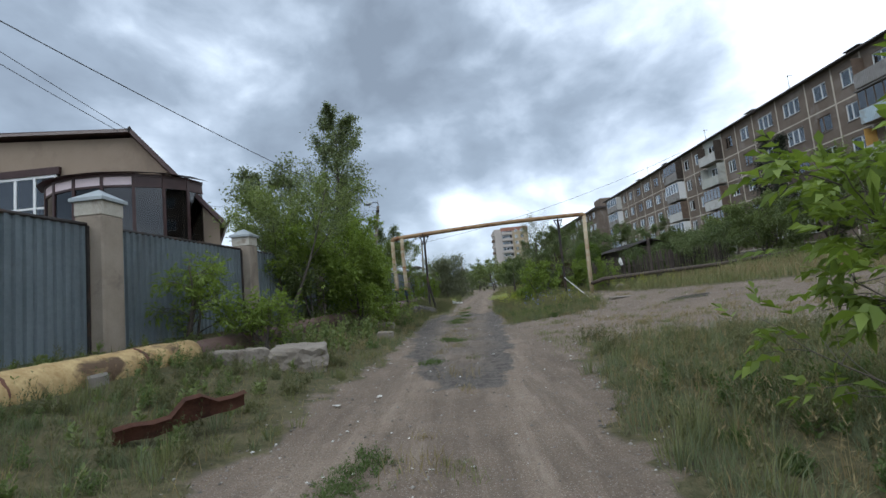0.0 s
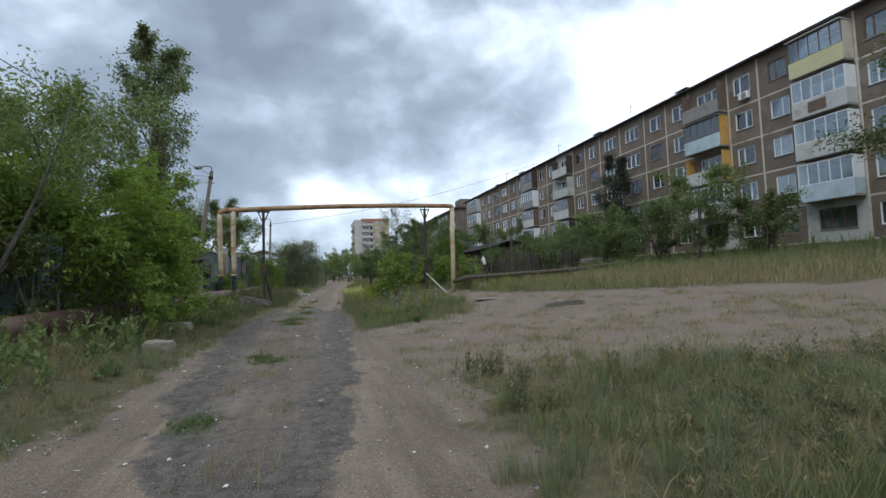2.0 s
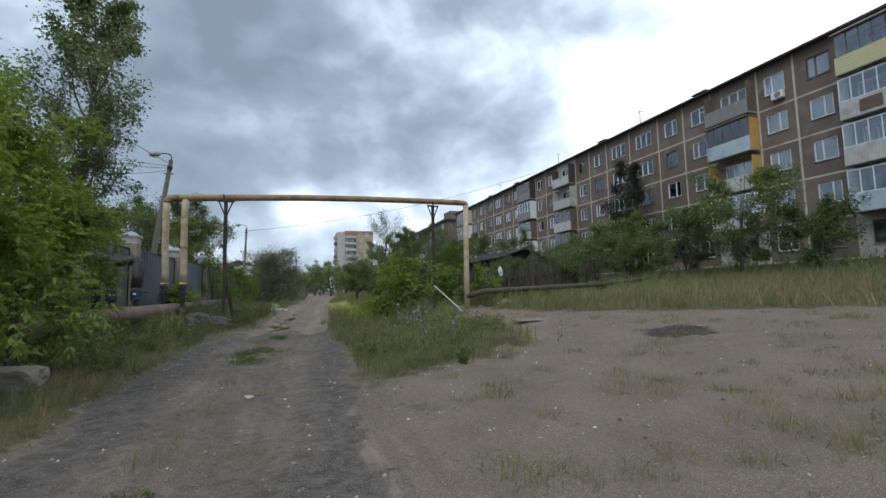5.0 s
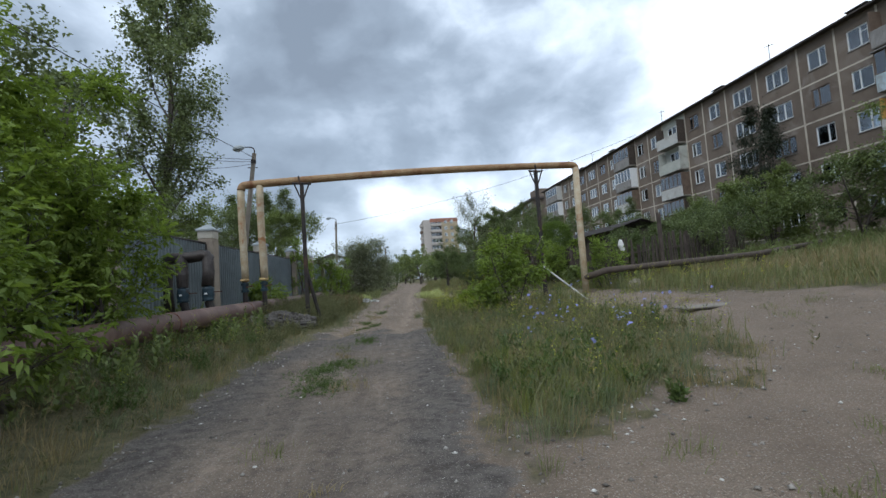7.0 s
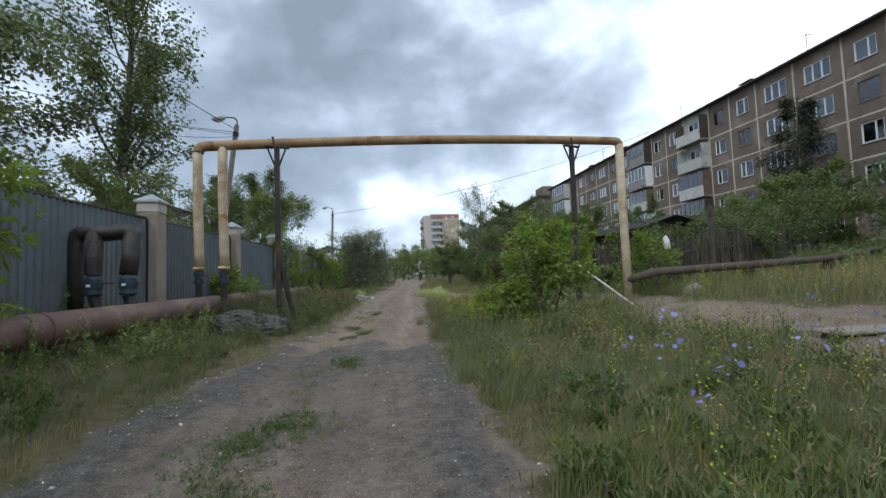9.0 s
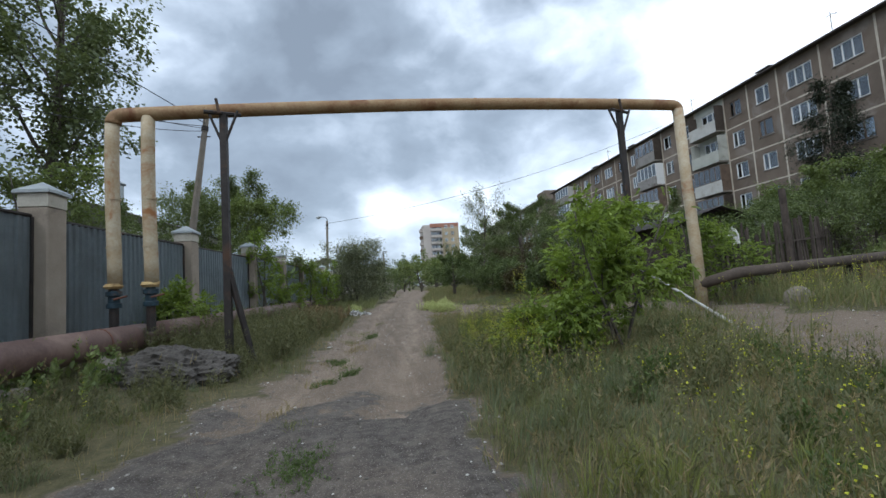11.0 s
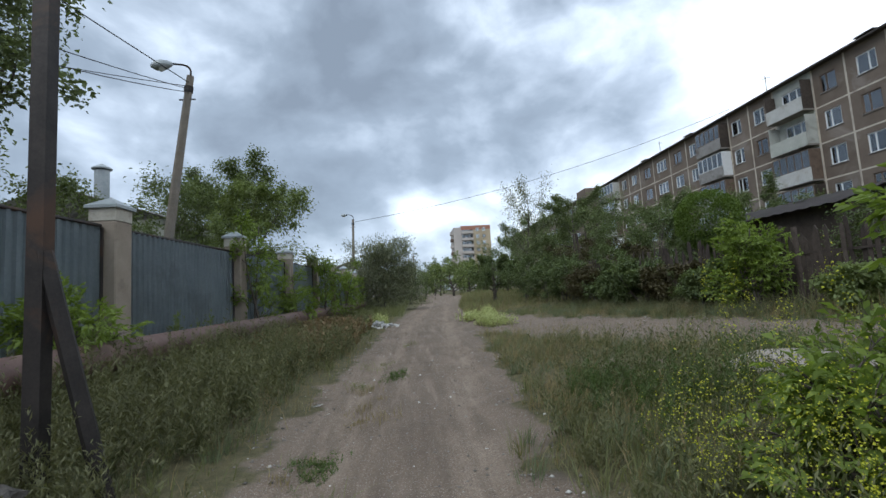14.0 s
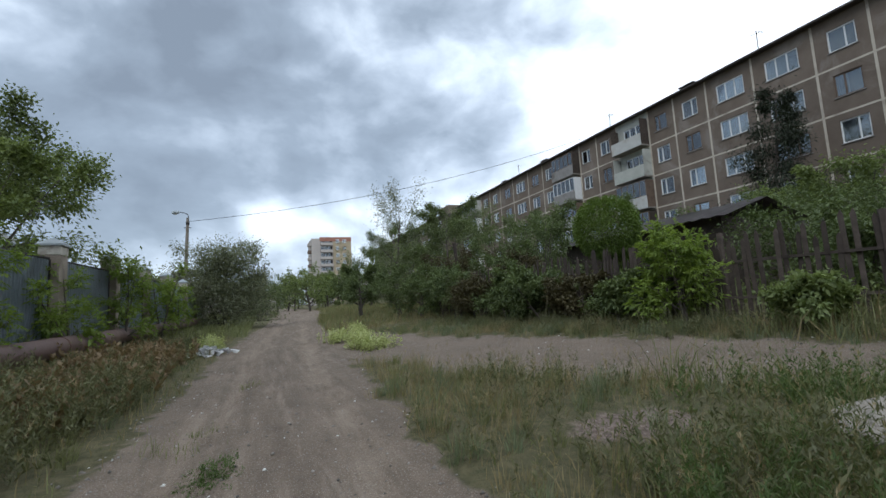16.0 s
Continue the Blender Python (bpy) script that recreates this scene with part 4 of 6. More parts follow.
# ---- trees and bushes ----
def leaf_cloud(P, D, L, W, rng, droop=0.25):
    """Rhombic leaves, folded a little, at the places P pointing along D."""
    n = len(P)
    D = D / np.maximum(np.linalg.norm(D, axis=1, keepdims=True), 1e-6)
    up = np.array([0, 0, 1.0]) + rng.normal(0, 0.55, (n, 3))
    S = np.cross(D, up)
    S /= np.maximum(np.linalg.norm(S, axis=1, keepdims=True), 1e-6)
    N = np.cross(S, D)
    L, W = L[:, None], W[:, None]
    a = P
    b = P + D * L * 0.45 + S * W * 0.5 + N * W * 0.15
    c = P + D * L - np.array([0, 0, 1.0]) * L * droop
    d = P + D * L * 0.45 - S * W * 0.5 + N * W * 0.15
    V = np.stack([a, b, c, d], 1).reshape(-1, 3)
    F = np.arange(4 * n).reshape(-1, 4)
    return V, F


def limb_line(p, d, length, rng, sag=0.0, steps=5, wob=0.16):
    pts = [np.array(p, float)]
    d = np.array(d, float)
    for i in range(steps):
        d = d + rng.normal(0, wob, 3) + np.array([0, 0, sag])
        d /= np.linalg.norm(d)
        pts.append(pts[-1] + d * length / steps)
    return pts


def tree(name, x, y, h, r, leaf, n_leaf, size, label, category="tree", kind="round", seed=1, trunk=0.12, low=0.25, spread=0.30, group="", lean=(0, 0), compound=False, stems=1, aspect=0.5, bark="bark", z=None):
    """A tapered trunk, limbs and twigs with leaves about the twigs. kind shapes the crown; low is where it begins."""
    rng = np.random.default_rng(seed)
    g = (gz(x, y) if z is None else z) - 0.05
    root = thing(name, (x, y, g), label, category, group)
    bm = bmesh.new()
    tips = []
    for s in range(stems):
        off = np.array([rng.normal(0, 0.12), rng.normal(0, 0.12), 0]) * (stems > 1)
        out = np.array([rng.normal(0, 0.22), rng.normal(0, 0.22), 1.0]) if stems > 1 else np.array([lean[0], lean[1], 1.0])
        hh = h * (0.92 if kind != "ball" else 0.6) * (rng.uniform(0.7, 1.0) if stems > 1 else 1)
        line = limb_line(off, out, hh, rng, 0.02, 9, 0.05)
        rad = [max(0.012, trunk / math.sqrt(stems) * (1 - 0.93 * i / 9)) for i in range(10)]
        tube(bm, line, rad, 8)
        n_limb = int((24 if kind == "poplar" else 44 if kind == "thicket" else 20 if kind == "pine" else 13 if kind == "sparse" else 20 if r > 3 else 12) / math.sqrt(stems))
        for i in range(n_limb):
            f = low + (0.97 - low) * (i + rng.random()) / n_limb
            k = f * 9
            p = line[int(k)] * (1 - k % 1) + line[min(int(k) + 1, 9)] * (k % 1)
            q = (f - low) / (1 - low)
            if kind == "poplar":
                env, rise = r * (0.45 + 0.95 * math.sin(math.pi * min(1, q * 0.85 + 0.12))) * (1 - 0.4 * q) * rng.uniform(0.65, 1.15), 1.9
            elif kind == "bush":
                env, rise = r * (0.95 - 0.45 * q), 0.55
            elif kind == "thicket":
                env, rise = r * (0.9 - 0.5 * q), rng.uniform(-0.25, 0.6)
            elif kind == "pine":
                env, rise = r * (1.05 - 0.75 * q) * rng.uniform(0.5, 1.1), 0.15
            elif kind == "sparse":
                env, rise = r * (0.5 + 0.9 * math.sin(math.pi * min(1, q * 0.8 + 0.15))) * rng.uniform(0.6, 1.1), 0.9
            else:
                env, rise = r * (0.40 + 0.85 * math.sin(math.pi * min(1, q * 0.75 + 0.2))) * rng.uniform(0.7, 1.1), 0.5
            a = 2.4 * i + rng.uniform(-0.5, 0.5) + s
            d = np.array([math.cos(a), math.sin(a), rise])
            ln = limb_line(p, d / np.linalg.norm(d), env, rng, 0.02 if kind != "pine" else -0.02, 5)
            r0 = max(0.008, rad[int(k)] * 0.5)
            tube(bm, ln, [max(0.005, r0 * (1 - 0.85 * j / 5)) for j in range(6)], 5, caps=False)
            tips += [(ln[j], ln[j] - ln[j - 1], env) for j in range(2, 6)]
            for j in range(2, 6):
                for m in range(2):
                    dd = ln[j] - ln[j - 1]
                    dd = dd / np.linalg.norm(dd) + rng.normal(0, 0.55, 3)
                    tw = limb_line(ln[j], dd / np.linalg.norm(dd), env * spread * rng.uniform(0.6, 1.2), rng, 0.0, 3, 0.2)
                    tube(bm, tw, [max(0.004, r0 * 0.25), 0.004, 0.003, 0.002], 3, caps=False)
                    tips += [(tw[t], tw[t] - tw[t - 1], env) for t in (1, 2, 3)]
        tips += [(line[9], line[9] - line[8], r), (line[8], line[8] - line[7], r)]
    part("trunk", bm, bark, root, smooth=True)
    T, D, E = (np.array([t[i] for t in tips]) for i in range(3))
    wt_ = rng.random(len(T)) ** 1.5 + 0.15
    pick = rng.choice(len(T), n_leaf // (5 if compound else 1), p=wt_ / wt_.sum())
    sp = (E[pick] * (0.24 if kind == "pine" else 0.16 if kind == "thicket" else 0.055 if kind == "poplar" else 0.09 if kind == "sparse" else 0.065))[:, None] + 0.03
    P = T[pick] + rng.normal(0, 1, (len(pick), 3)) * sp
    dirs = D[pick] / np.maximum(np.linalg.norm(D[pick], axis=1, keepdims=True), 1e-6) + rng.normal(0, 0.8, (len(pick), 3))
    if compound:
        dirs[:, 2] -= 0.25
        dirs /= np.linalg.norm(dirs, axis=1, keepdims=True)
        side = np.cross(dirs, np.array([0, 0, 1.0])) + rng.normal(0, 0.1, dirs.shape)
        Ps, Ds = [], []
        for f, sgn in ((0.35, 1), (0.35, -1), (0.75, 1), (0.75, -1), (1.0, 0)):
            Ps.append(P + dirs * size * 1.5 * f)
            Ds.append(dirs + side * 0.9 * sgn)
        P, dirs = np.concatenate(Ps), np.concatenate(Ds)
    n = len(P)
    Ls = size * rng.uniform(0.6, 1.3, n)
    V, F = leaf_cloud(P, dirs, Ls, Ls * aspect * rng.uniform(0.8, 1.2, n), rng)
    V[:, 2] = np.maximum(V[:, 2], 0.05)
    part("crown", mesh_from("crown", V, F, leaf), "", root)
    return root


def maple(x, y, h, r, n, seed, size=0.085, label="bright green ash-leaved maple bush", stems=4, low=0.12, leaf="leaf_maple"):
    return tree("maple_bush", x, y, h, r, leaf, n, size, label, "bush", "bush", seed, 0.06, low, 0.42, compound=True, stems=stems, aspect=0.42)


def build_trees():
    # by the fence and the wrapped pipe
    maple(-4.9, 8.0, 1.75, 0.75, 3600, 11, 0.075)
    maple(-3.75, 8.35, 1.35, 0.65, 3200, 12, 0.075)
    tree("willow", -4.85, 12.0, 4.9, 1.15, "leaf_willow", 17000, 0.105, "loose grey-green willow tree beside the fence", "tree", "sparse", 21, 0.09, 0.12, 0.35, stems=3, aspect=0.32)
    maple(-4.0, 13.0, 4.0, 1.35, 16000, 22, 0.09, "large bright green maple over the pipe")
    maple(-3.15, 14.2, 3.3, 1.35, 17000, 23, 0.09, "large bright green maple over the pipe")
    maple(-3.75, 16.9, 4.7, 1.35, 17000, 24, 0.09, "bright green maple beside the fence")
    maple(-3.55, 18.35, 3.0, 1.15, 13000, 26, 0.095, "bright green maple hanging over the pipe")
    maple(-2.95, 15.6, 1.7, 0.8, 5000, 25, 0.085)
    tree("poplar", -8.5, 31.0, 14.4, 3.1, "leaf_poplar", 26000, 0.13, "tall poplar with glossy leaves behind the fence", "tree", "poplar", 31, 0.2, 0.2, 0.40, aspect=0.8)
    tree("poplar", -10.5, 27.0, 9.5, 2.2, "leaf_poplar", 11000, 0.16, "poplar with bare lower twigs behind the fence", "tree", "sparse", 32, 0.15, 0.3, 0.35, aspect=0.8)
    tree("elm", -10.8, 44.0, 7.6, 2.4, "leaf_elm", 14000, 0.14, "rounded elm behind the fence", "tree", "round", 38, 0.12, 0.25, stems=2)
    tree("elm", -8.0, 42.5, 8.0, 2.8, "leaf_elm", 21000, 0.13, "rounded elm behind the fence", "tree", "round", 33, 0.12, 0.25, stems=2)
    tree("elm", -6.4, 39.5, 6.4, 2.0, "leaf_willow", 16000, 0.12, "light green elm behind the fence", "tree", "round", 34, 0.1, 0.25, stems=2)
    tree("elm", -9.5, 36.0, 5.2, 1.9, "leaf_elm", 8000, 0.13, "rounded elm behind the fence", "tree", "round", 35, 0.1, 0.25, stems=2)
    for i, (x, y, h) in enumerate(((-3.35, 34.2, 3.7), (-2.95, 40.8, 3.4), (-2.85, 45.5, 3.3), (-3.7, 27.6, 1.3), (-2.8, 49, 3.0), (-3.1, 37.5, 2.6))):
        maple(x, y, h, 0.7, 3600, 41 + i, 0.095, "slender maple sapling against the fence", 2, 0.15)
    tree("willow", -1.5, 58.0, 6.4, 3.0, "leaf_pale", 30000, 0.17, "broad grey-green willow beside the road", "bush", "thicket", 47, 0.12, 0.05, stems=5, aspect=0.35)
    tree("willow", 0.5, 72.0, 5.0, 2.4, "leaf_elm", 8000, 0.14, "broad dark willow beside the road", "bush", "thicket", 48, 0.12, 0.05, stems=5)
    tree("elm", -7.6, 24.0, 5.6, 1.9, "leaf_elm", 13000, 0.12, "rounded elm behind the fence", "tree", "round", 36, 0.1, 0.2, stems=2)
    tree("elm", -7.0, 28.5, 5.0, 1.7, "leaf_willow", 11000, 0.12, "light green elm behind the fence", "tree", "round", 37, 0.1, 0.2, stems=2)
    # bushes right of the road
    maple(4.2, 23.2, 2.75, 0.8, 7500, 51, 0.095)
    maple(3.15, 23.9, 0.95, 0.45, 3000, 52, 0.08)
    maple(3.8, 24.5, 0.65, 0.45, 2200, 53, 0.075)
    maple(3.3, 22.7, 1.0, 0.45, 2400, 54, 0.085)
    maple(8.6, 26.4, 2.3, 0.8, 5000, 55, 0.08)
    maple(2.95, 2.5, 2.6, 0.95, 3000, 56, 0.125, stems=5)
    # garden behind the picket fence
    ball = tree("clipped_bush", 10.4, 35.2, 2.6, 0.5, "clipped", 300, 0.06, "shrub clipped into a ball on a stem", "bush", "ball", 61, 0.05, 0.6)
    rng = np.random.default_rng(62)
    for c, rad, n in (((0, 0, 2.55), 0.95, 15000), ((0.25, -0.1, 1.35), 0.45, 5000)):
        v = rng.normal(0, 1, (n, 3))
        v /= np.linalg.norm(v, axis=1, keepdims=True)
        P = np.array(c) + v * rad * (1 + 0.04 * np.sin(v[:, :1] * 9) * np.cos(v[:, 2:] * 7)) * rng.uniform(0.80, 1.02, (n, 1))
        L = rng.uniform(0.04, 0.085, n)
        V, F = leaf_cloud(P, v + rng.normal(0, 0.6, (n, 3)), L, L * 0.6, rng)
        part("crown", mesh_from("crown", V, F, "clipped"), "", ball)
    maple(8.75, 31.4, 2.5, 0.85, 8000, 63, 0.1, "bright green maple against the picket fence")
    for i, (x, y, h, r, leaf, kind) in enumerate((
            (13.0, 31.5, 2.3, 1.3, "leaf_dark", "round"), (16.0, 34.0, 3.1, 1.7, "leaf_elm", "round"), (11.2, 40.0, 4.2, 1.8, "leaf_dark", "bush"), (9.8, 44.5, 4.0, 1.8, "leaf_red", "bush"),
            (13.5, 45.0, 5.0, 2.0, "leaf_dark", "round"), (19.5, 36.0, 3.3, 1.8, "leaf_dark", "round"), (9.4, 38.6, 2.6, 1.2, "leaf_red", "bush"), (10.2, 41.6, 3.2, 1.4, "leaf_dark", "bush"), (8.2, 36.6, 1.5, 0.8, "leaf_dark", "bush"), (8.0, 39.4, 1.9, 1.0, "leaf_red", "bush"), (8.1, 43.0, 2.4, 1.2, "leaf_dark", "bush"), (7.6, 47.5, 3.2, 1.6, "leaf_dark", "bush"), (8.4, 34.3, 1.4, 0.7, "leaf_red", "bush"), (8.6, 33.0, 1.2, 0.7, "leaf_dark", "bush"), (8.35, 35.6, 1.7, 0.9, "leaf_dark", "bush"), (8.3, 38.0, 2.0, 1.0, "leaf_dark", "bush"), (8.1, 41.2, 2.1, 1.1, "leaf_dark", "bush"), (7.9, 45.2, 2.6, 1.3, "leaf_dark", "bush"), (9.0, 29.3, 0.8, 0.6, "leaf_willow", "bush"), (15.0, 29.6, 2.3, 1.4, "leaf_elm", "round"), (18.5, 32.0, 3.0, 1.7, "leaf_dark", "round"), (11.6, 29.5, 1.8, 1.1, "leaf_dark", "bush"))):
        tree("garden_shrub", x, y, h, r, leaf, 8500, 0.095, "dense dark garden shrub", "bush", kind, 70 + i, 0.08, 0.1, stems=3)
    # large trees further along
    for i, (x, y, h, r, leaf, kind, n) in enumerate((
            (10.0, 56.0, 8.7, 2.6, "leaf_pale", "sparse", 5000), (12.5, 52.0, 7.0, 2.8, "leaf_elm", "round", 15000), (15.5, 58.0, 7.4, 2.9, "leaf_elm", "round", 13000), (11.0, 62.0, 7.2, 2.8, "leaf_dark", "round", 12000),
            (18.0, 50.0, 5.3, 2.4, "leaf_elm", "round", 12000), (12.0, 74.0, 6.8, 2.8, "leaf_elm", "round", 9000), (20.5, 46.0, 4.8, 2.2, "leaf_elm", "round", 9000), (6.8, 54.0, 3.2, 2.0, "leaf_dark", "bush", 8000), (14.0, 66.0, 7.4, 3.0, "leaf_elm", "round", 9000))):
        tree("elm", x, y, h, r, leaf, int(n * 1.4), 0.125, "tall elm with a loose crown" if kind == "round" else "tall thin elm with half-bare twigs", "tree", kind, 90 + i, 0.16, 0.18, group="elms beyond the gardens")
    # before the apartment building
    tree("elm", 26.5, 14.0, 10.8, 3.2, "leaf_elm", 30000, 0.17, "large dark elm before the building", "tree", "round", 111, 0.32, 0.2, 0.34)
    tree("elm", 28.0, 8.5, 9.0, 3.6, "leaf_elm", 18000, 0.2, "dark elm before the building", "tree", "round", 112, 0.25, 0.2)
    for i, (x, y, h, r) in enumerate(((26.0, 27.5, 7.4, 2.5), (26.0, 31.5, 6.0, 2.3), (24.0, 35.0, 4.8, 2.0), (28.0, 24.5, 4.4, 2.0), (22.5, 39.0, 4.0, 1.9), (27.0, 38.0, 4.8, 2.2), (29.0, 47, 4.4, 2.4), (27.0, 54, 4.4, 2.4))):
        tree("elm", x, y, h, r, "leaf_elm" if i % 2 else "leaf_willow", 11000, 0.16, "loose young elm before the building", "tree", "round", 120 + i, 0.12, 0.12, stems=2, group="young elms before the building")
    tree("pine", 30.8, 42.0, 12.0, 2.6, "leaf_pine", 16000, 0.24, "thin dark pine before the building", "tree", "pine", 140, 0.16, 0.3, aspect=0.22)
    # the line of trees that closes the view
    rng = random.Random(8)
    for i in range(34):
        x = rng.uniform(-30, 45)
        y = rng.uniform(85, 150)
        if abs(x - 1.2) < 5:
            y = rng.uniform(135, 160)
        tree("elm", x, y, rng.uniform(5, 9), rng.uniform(2.6, 4.2), rng.choice(("leaf_elm", "leaf_dark", "leaf_willow")), 2200, 0.40, "distant green elm by the road", "tree", "round", 200 + i, 0.2, 0.1, group="distant trees")


build_trees()


# ---- the house behind the fence ----
def build_house():
    o = Vector((-14.0, 17.0, 0.9))
    house = thing("house", tuple(o), "beige rendered house with a glazed curved veranda", "house")
    prof = [(-13.0, -0.3), (4.9, -0.3), (4.9, 4.0), (1.55, 7.66), (-13.0, 8.65)]
    bm = bmesh.new()
    a = [bm.verts.new((x, 0, z)) for x, z in prof]
    b = [bm.verts.new((x - 8, 13, z)) for x, z in prof]
    bm.faces.new(a)
    bm.faces.new(b[::-1])
    for i in range(5):
        j = (i + 1) % 5
        bm.faces.new((a[j], a[i], b[i], b[j]))
    part("wall", bm, "beige", house, "plain beige rendered gable wall")
    # roof sheets with a dark edge board
    rf = bmesh.new()
    line = [(5.3, 3.6), (1.6, 7.78), (-13.3, 8.80)]
    for (x0, z0), (x1, z1) in zip(line, line[1:]):
        vs = [rf.verts.new(p) for p in ((x0, -0.35, z0), (x1, -0.35, z1), (x1 - 8.2, 13.3, z1), (x0 - 8.2, 13.3, z0))]
        rf.faces.new(vs)
    bmesh.ops.remove_doubles(rf, verts=rf.verts[:], dist=0.001)
    bmesh.ops.solidify(rf, geom=rf.faces[:], thickness=0.16)
    roof = part("roof", rf, "brownframe", house, "dark brown roof edge")
    part("finial", tubed([(1.6, -0.3, 7.75), (1.6, -0.3, 7.95), (1.62, -0.3, 8.02)], [0.05, 0.07, 0.02], 8), "blacksteel", roof)
    part("finial", tubed([(5.25, -0.3, 3.63), (5.45, -0.3, 3.83)], [0.05, 0.03], 8), "blacksteel", roof)
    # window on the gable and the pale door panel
    # the window's base is a near-black sheet, its colour standing for indoor shade
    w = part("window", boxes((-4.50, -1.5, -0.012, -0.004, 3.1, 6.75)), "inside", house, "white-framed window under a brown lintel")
    for lim in ((-4.40, -1.6, -0.10, -0.02, 6.35, 6.45), (-4.40, -1.6, -0.10, -0.02, 5.1, 5.18), (-4.40, -1.6, -0.10, -0.02, 3.2, 3.3), *[(x - 0.05, x + 0.05, -0.098, -0.018, 3.3, 6.35) for x in (-4.35, -3.3, -2.5, -1.65)]):
        part("frame_bar", boxes(lim), "whiteframe", w)
    for x0, x1 in ((-4.3, -3.35), (-3.25, -2.55), (-2.45, -1.7)):
        for z0, z1 in ((3.3, 5.1), (5.18, 6.35)):
            part("pane", boxes((x0, x1, -0.065, -0.05, z0, z1)), "glass", w)
    part("lintel", boxes((-4.60, -1.45, -0.14, -0.02, 6.46, 6.75)), "brownframe", w)
    part("door", boxes((3.95, 4.75, -0.08, -0.01, 1.0, 3.0), bevel=0.01), "postneck", house, "pale closed door panel")
    # curved veranda
    ver = part("veranda", boxes((-1.15, 3.85, -0.6, -0.01, -0.3, 1.6)), "beige", house, "curved glazed veranda in dark brown profiles")
    cx, cy, rx, ry = 1.4, 0.0, 2.85, 2.2
    n = 9
    angs = [math.pi + math.pi * i / n for i in range(n + 1)]
    pt = [(cx + rx * math.cos(t), cy + ry * math.sin(t)) for t in angs]
    top = 5.55
    for i, (p, q) in enumerate(zip(pt, pt[1:])):
        d = Vector((q[0] - p[0], q[1] - p[1], 0))
        ln = d.length
        m = Matrix.Translation((p[0], p[1], 0)) @ Matrix.Rotation(math.atan2(d.y, d.x), 4, "Z")
        fr = boxes((0, 0.10, -0.05, 0.05, -0.3, top), (0.1, ln, -0.045, 0.045, top - 0.12, top - 0.02), (0.1, ln, -0.045, 0.045, 3.05, 3.15), (0.1, ln, -0.045, 0.045, 0.9, 1.0), (0.1, ln, -0.045, 0.045, top - 0.5, top - 0.42), (0.1, ln, -0.03, 0.03, -0.3, 0.9))
        bmesh.ops.transform(fr, matrix=m, verts=fr.verts[:])
        f = part("veranda_frame", fr, "brownframe", ver)
        for z0, z1 in ((1.0, 3.05), (3.15, top - 0.5)):
            g = boxes((0.1, ln, -0.008, 0.008, z0, z1))
            bmesh.ops.transform(g, matrix=m, verts=g.verts[:])
            part("pane", g, "tint", f)
            bl = boxes((0.12, ln - 0.02, 0.12, 0.13, z0, z1))
            bmesh.ops.transform(bl, matrix=m, verts=bl.verts[:])
            if i < 6 and not (i == 5 and z0 < 2):
                part("blind", bl, "plinth", f)
            else:
                bl.free()
        g = boxes((0.1, ln, -0.02, 0.02, top - 0.42, top - 0.12))
        bmesh.ops.transform(g, matrix=m, verts=g.verts[:])
        part("band", g, "pinkband" if i in (2, 3, 4, 5) else "brownframe", f)
    cap = bmesh.new()
    ring = [cap.verts.new((cx + (x - cx) * 1.10, y * 1.12, top)) for x, y in pt]
    up = [cap.verts.new((cx + (x - cx) * 0.35, min(-0.02, y * 0.1), top + 0.55)) for x, y in pt]
    for i in range(n):
        cap.faces.new((ring[i], ring[i + 1], up[i + 1], up[i]))
    bmesh.ops.solidify(cap, geom=cap.faces[:], thickness=0.08)
    part("veranda_roof", cap, "brownframe", ver, "dark ribbed veranda roof")
    # near-black box behind the glazing; the veranda's inner shade is in its colour
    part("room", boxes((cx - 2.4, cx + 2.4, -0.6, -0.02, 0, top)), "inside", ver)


build_house()


def build_shed(x, y, w, d, h, label, wall="pale", roof="redtile", chimney=True, name="outbuilding"):
    g = gz(x, y)
    s = thing(name, (x, y, g), label, "building")
    part("wall", boxes((-w / 2, w / 2, -d / 2, d / 2, -0.2, h)), wall, s)
    bm = bmesh.new()
    n = int(d / 0.4)
    prof = [(-w / 2 - 0.4, h - 0.05), (0, h + w * 0.18), (w / 2 + 0.4, h - 0.05)]
    rows = []
    for i in range(2 * n + 1):
        yy = -d / 2 - 0.4 + (d + 0.8) * i / (2 * n)
        rows.append([bm.verts.new((px, yy, pz + (0.04 if i % 2 else 0))) for px, pz in prof])
    for a, b in zip(rows, rows[1:]):
        for k in range(2):
            bm.faces.new((a[k], a[k + 1], b[k + 1], b[k]))
    bmesh.ops.solidify(bm, geom=bm.faces[:], thickness=0.1)
    r = part("roof", bm, roof, s)
    part("fascia", boxes((w / 2 + 0.34, w / 2 + 0.40, -d / 2 - 0.4, d / 2 + 0.4, h - 0.35, h - 0.12)), "whitesheet", r)
    if chimney:
        c = part("flue", tubed([(0.6, -d / 2 + 1.5, h), (0.6, -d / 2 + 1.5, h + w * 0.18 + 1.1)], 0.28, 14), "postcap", r, "galvanised round flue")
        part("flue_cap", tubed([(0.6, -d / 2 + 1.5, h + w * 0.18 + 1.15), (0.6, -d / 2 + 1.5, h + w * 0.18 + 1.2), (0.6, -d / 2 + 1.5, h + w * 0.18 + 1.4)], [0.38, 0.38, 0.04], 14), "postcap", c)
    return s


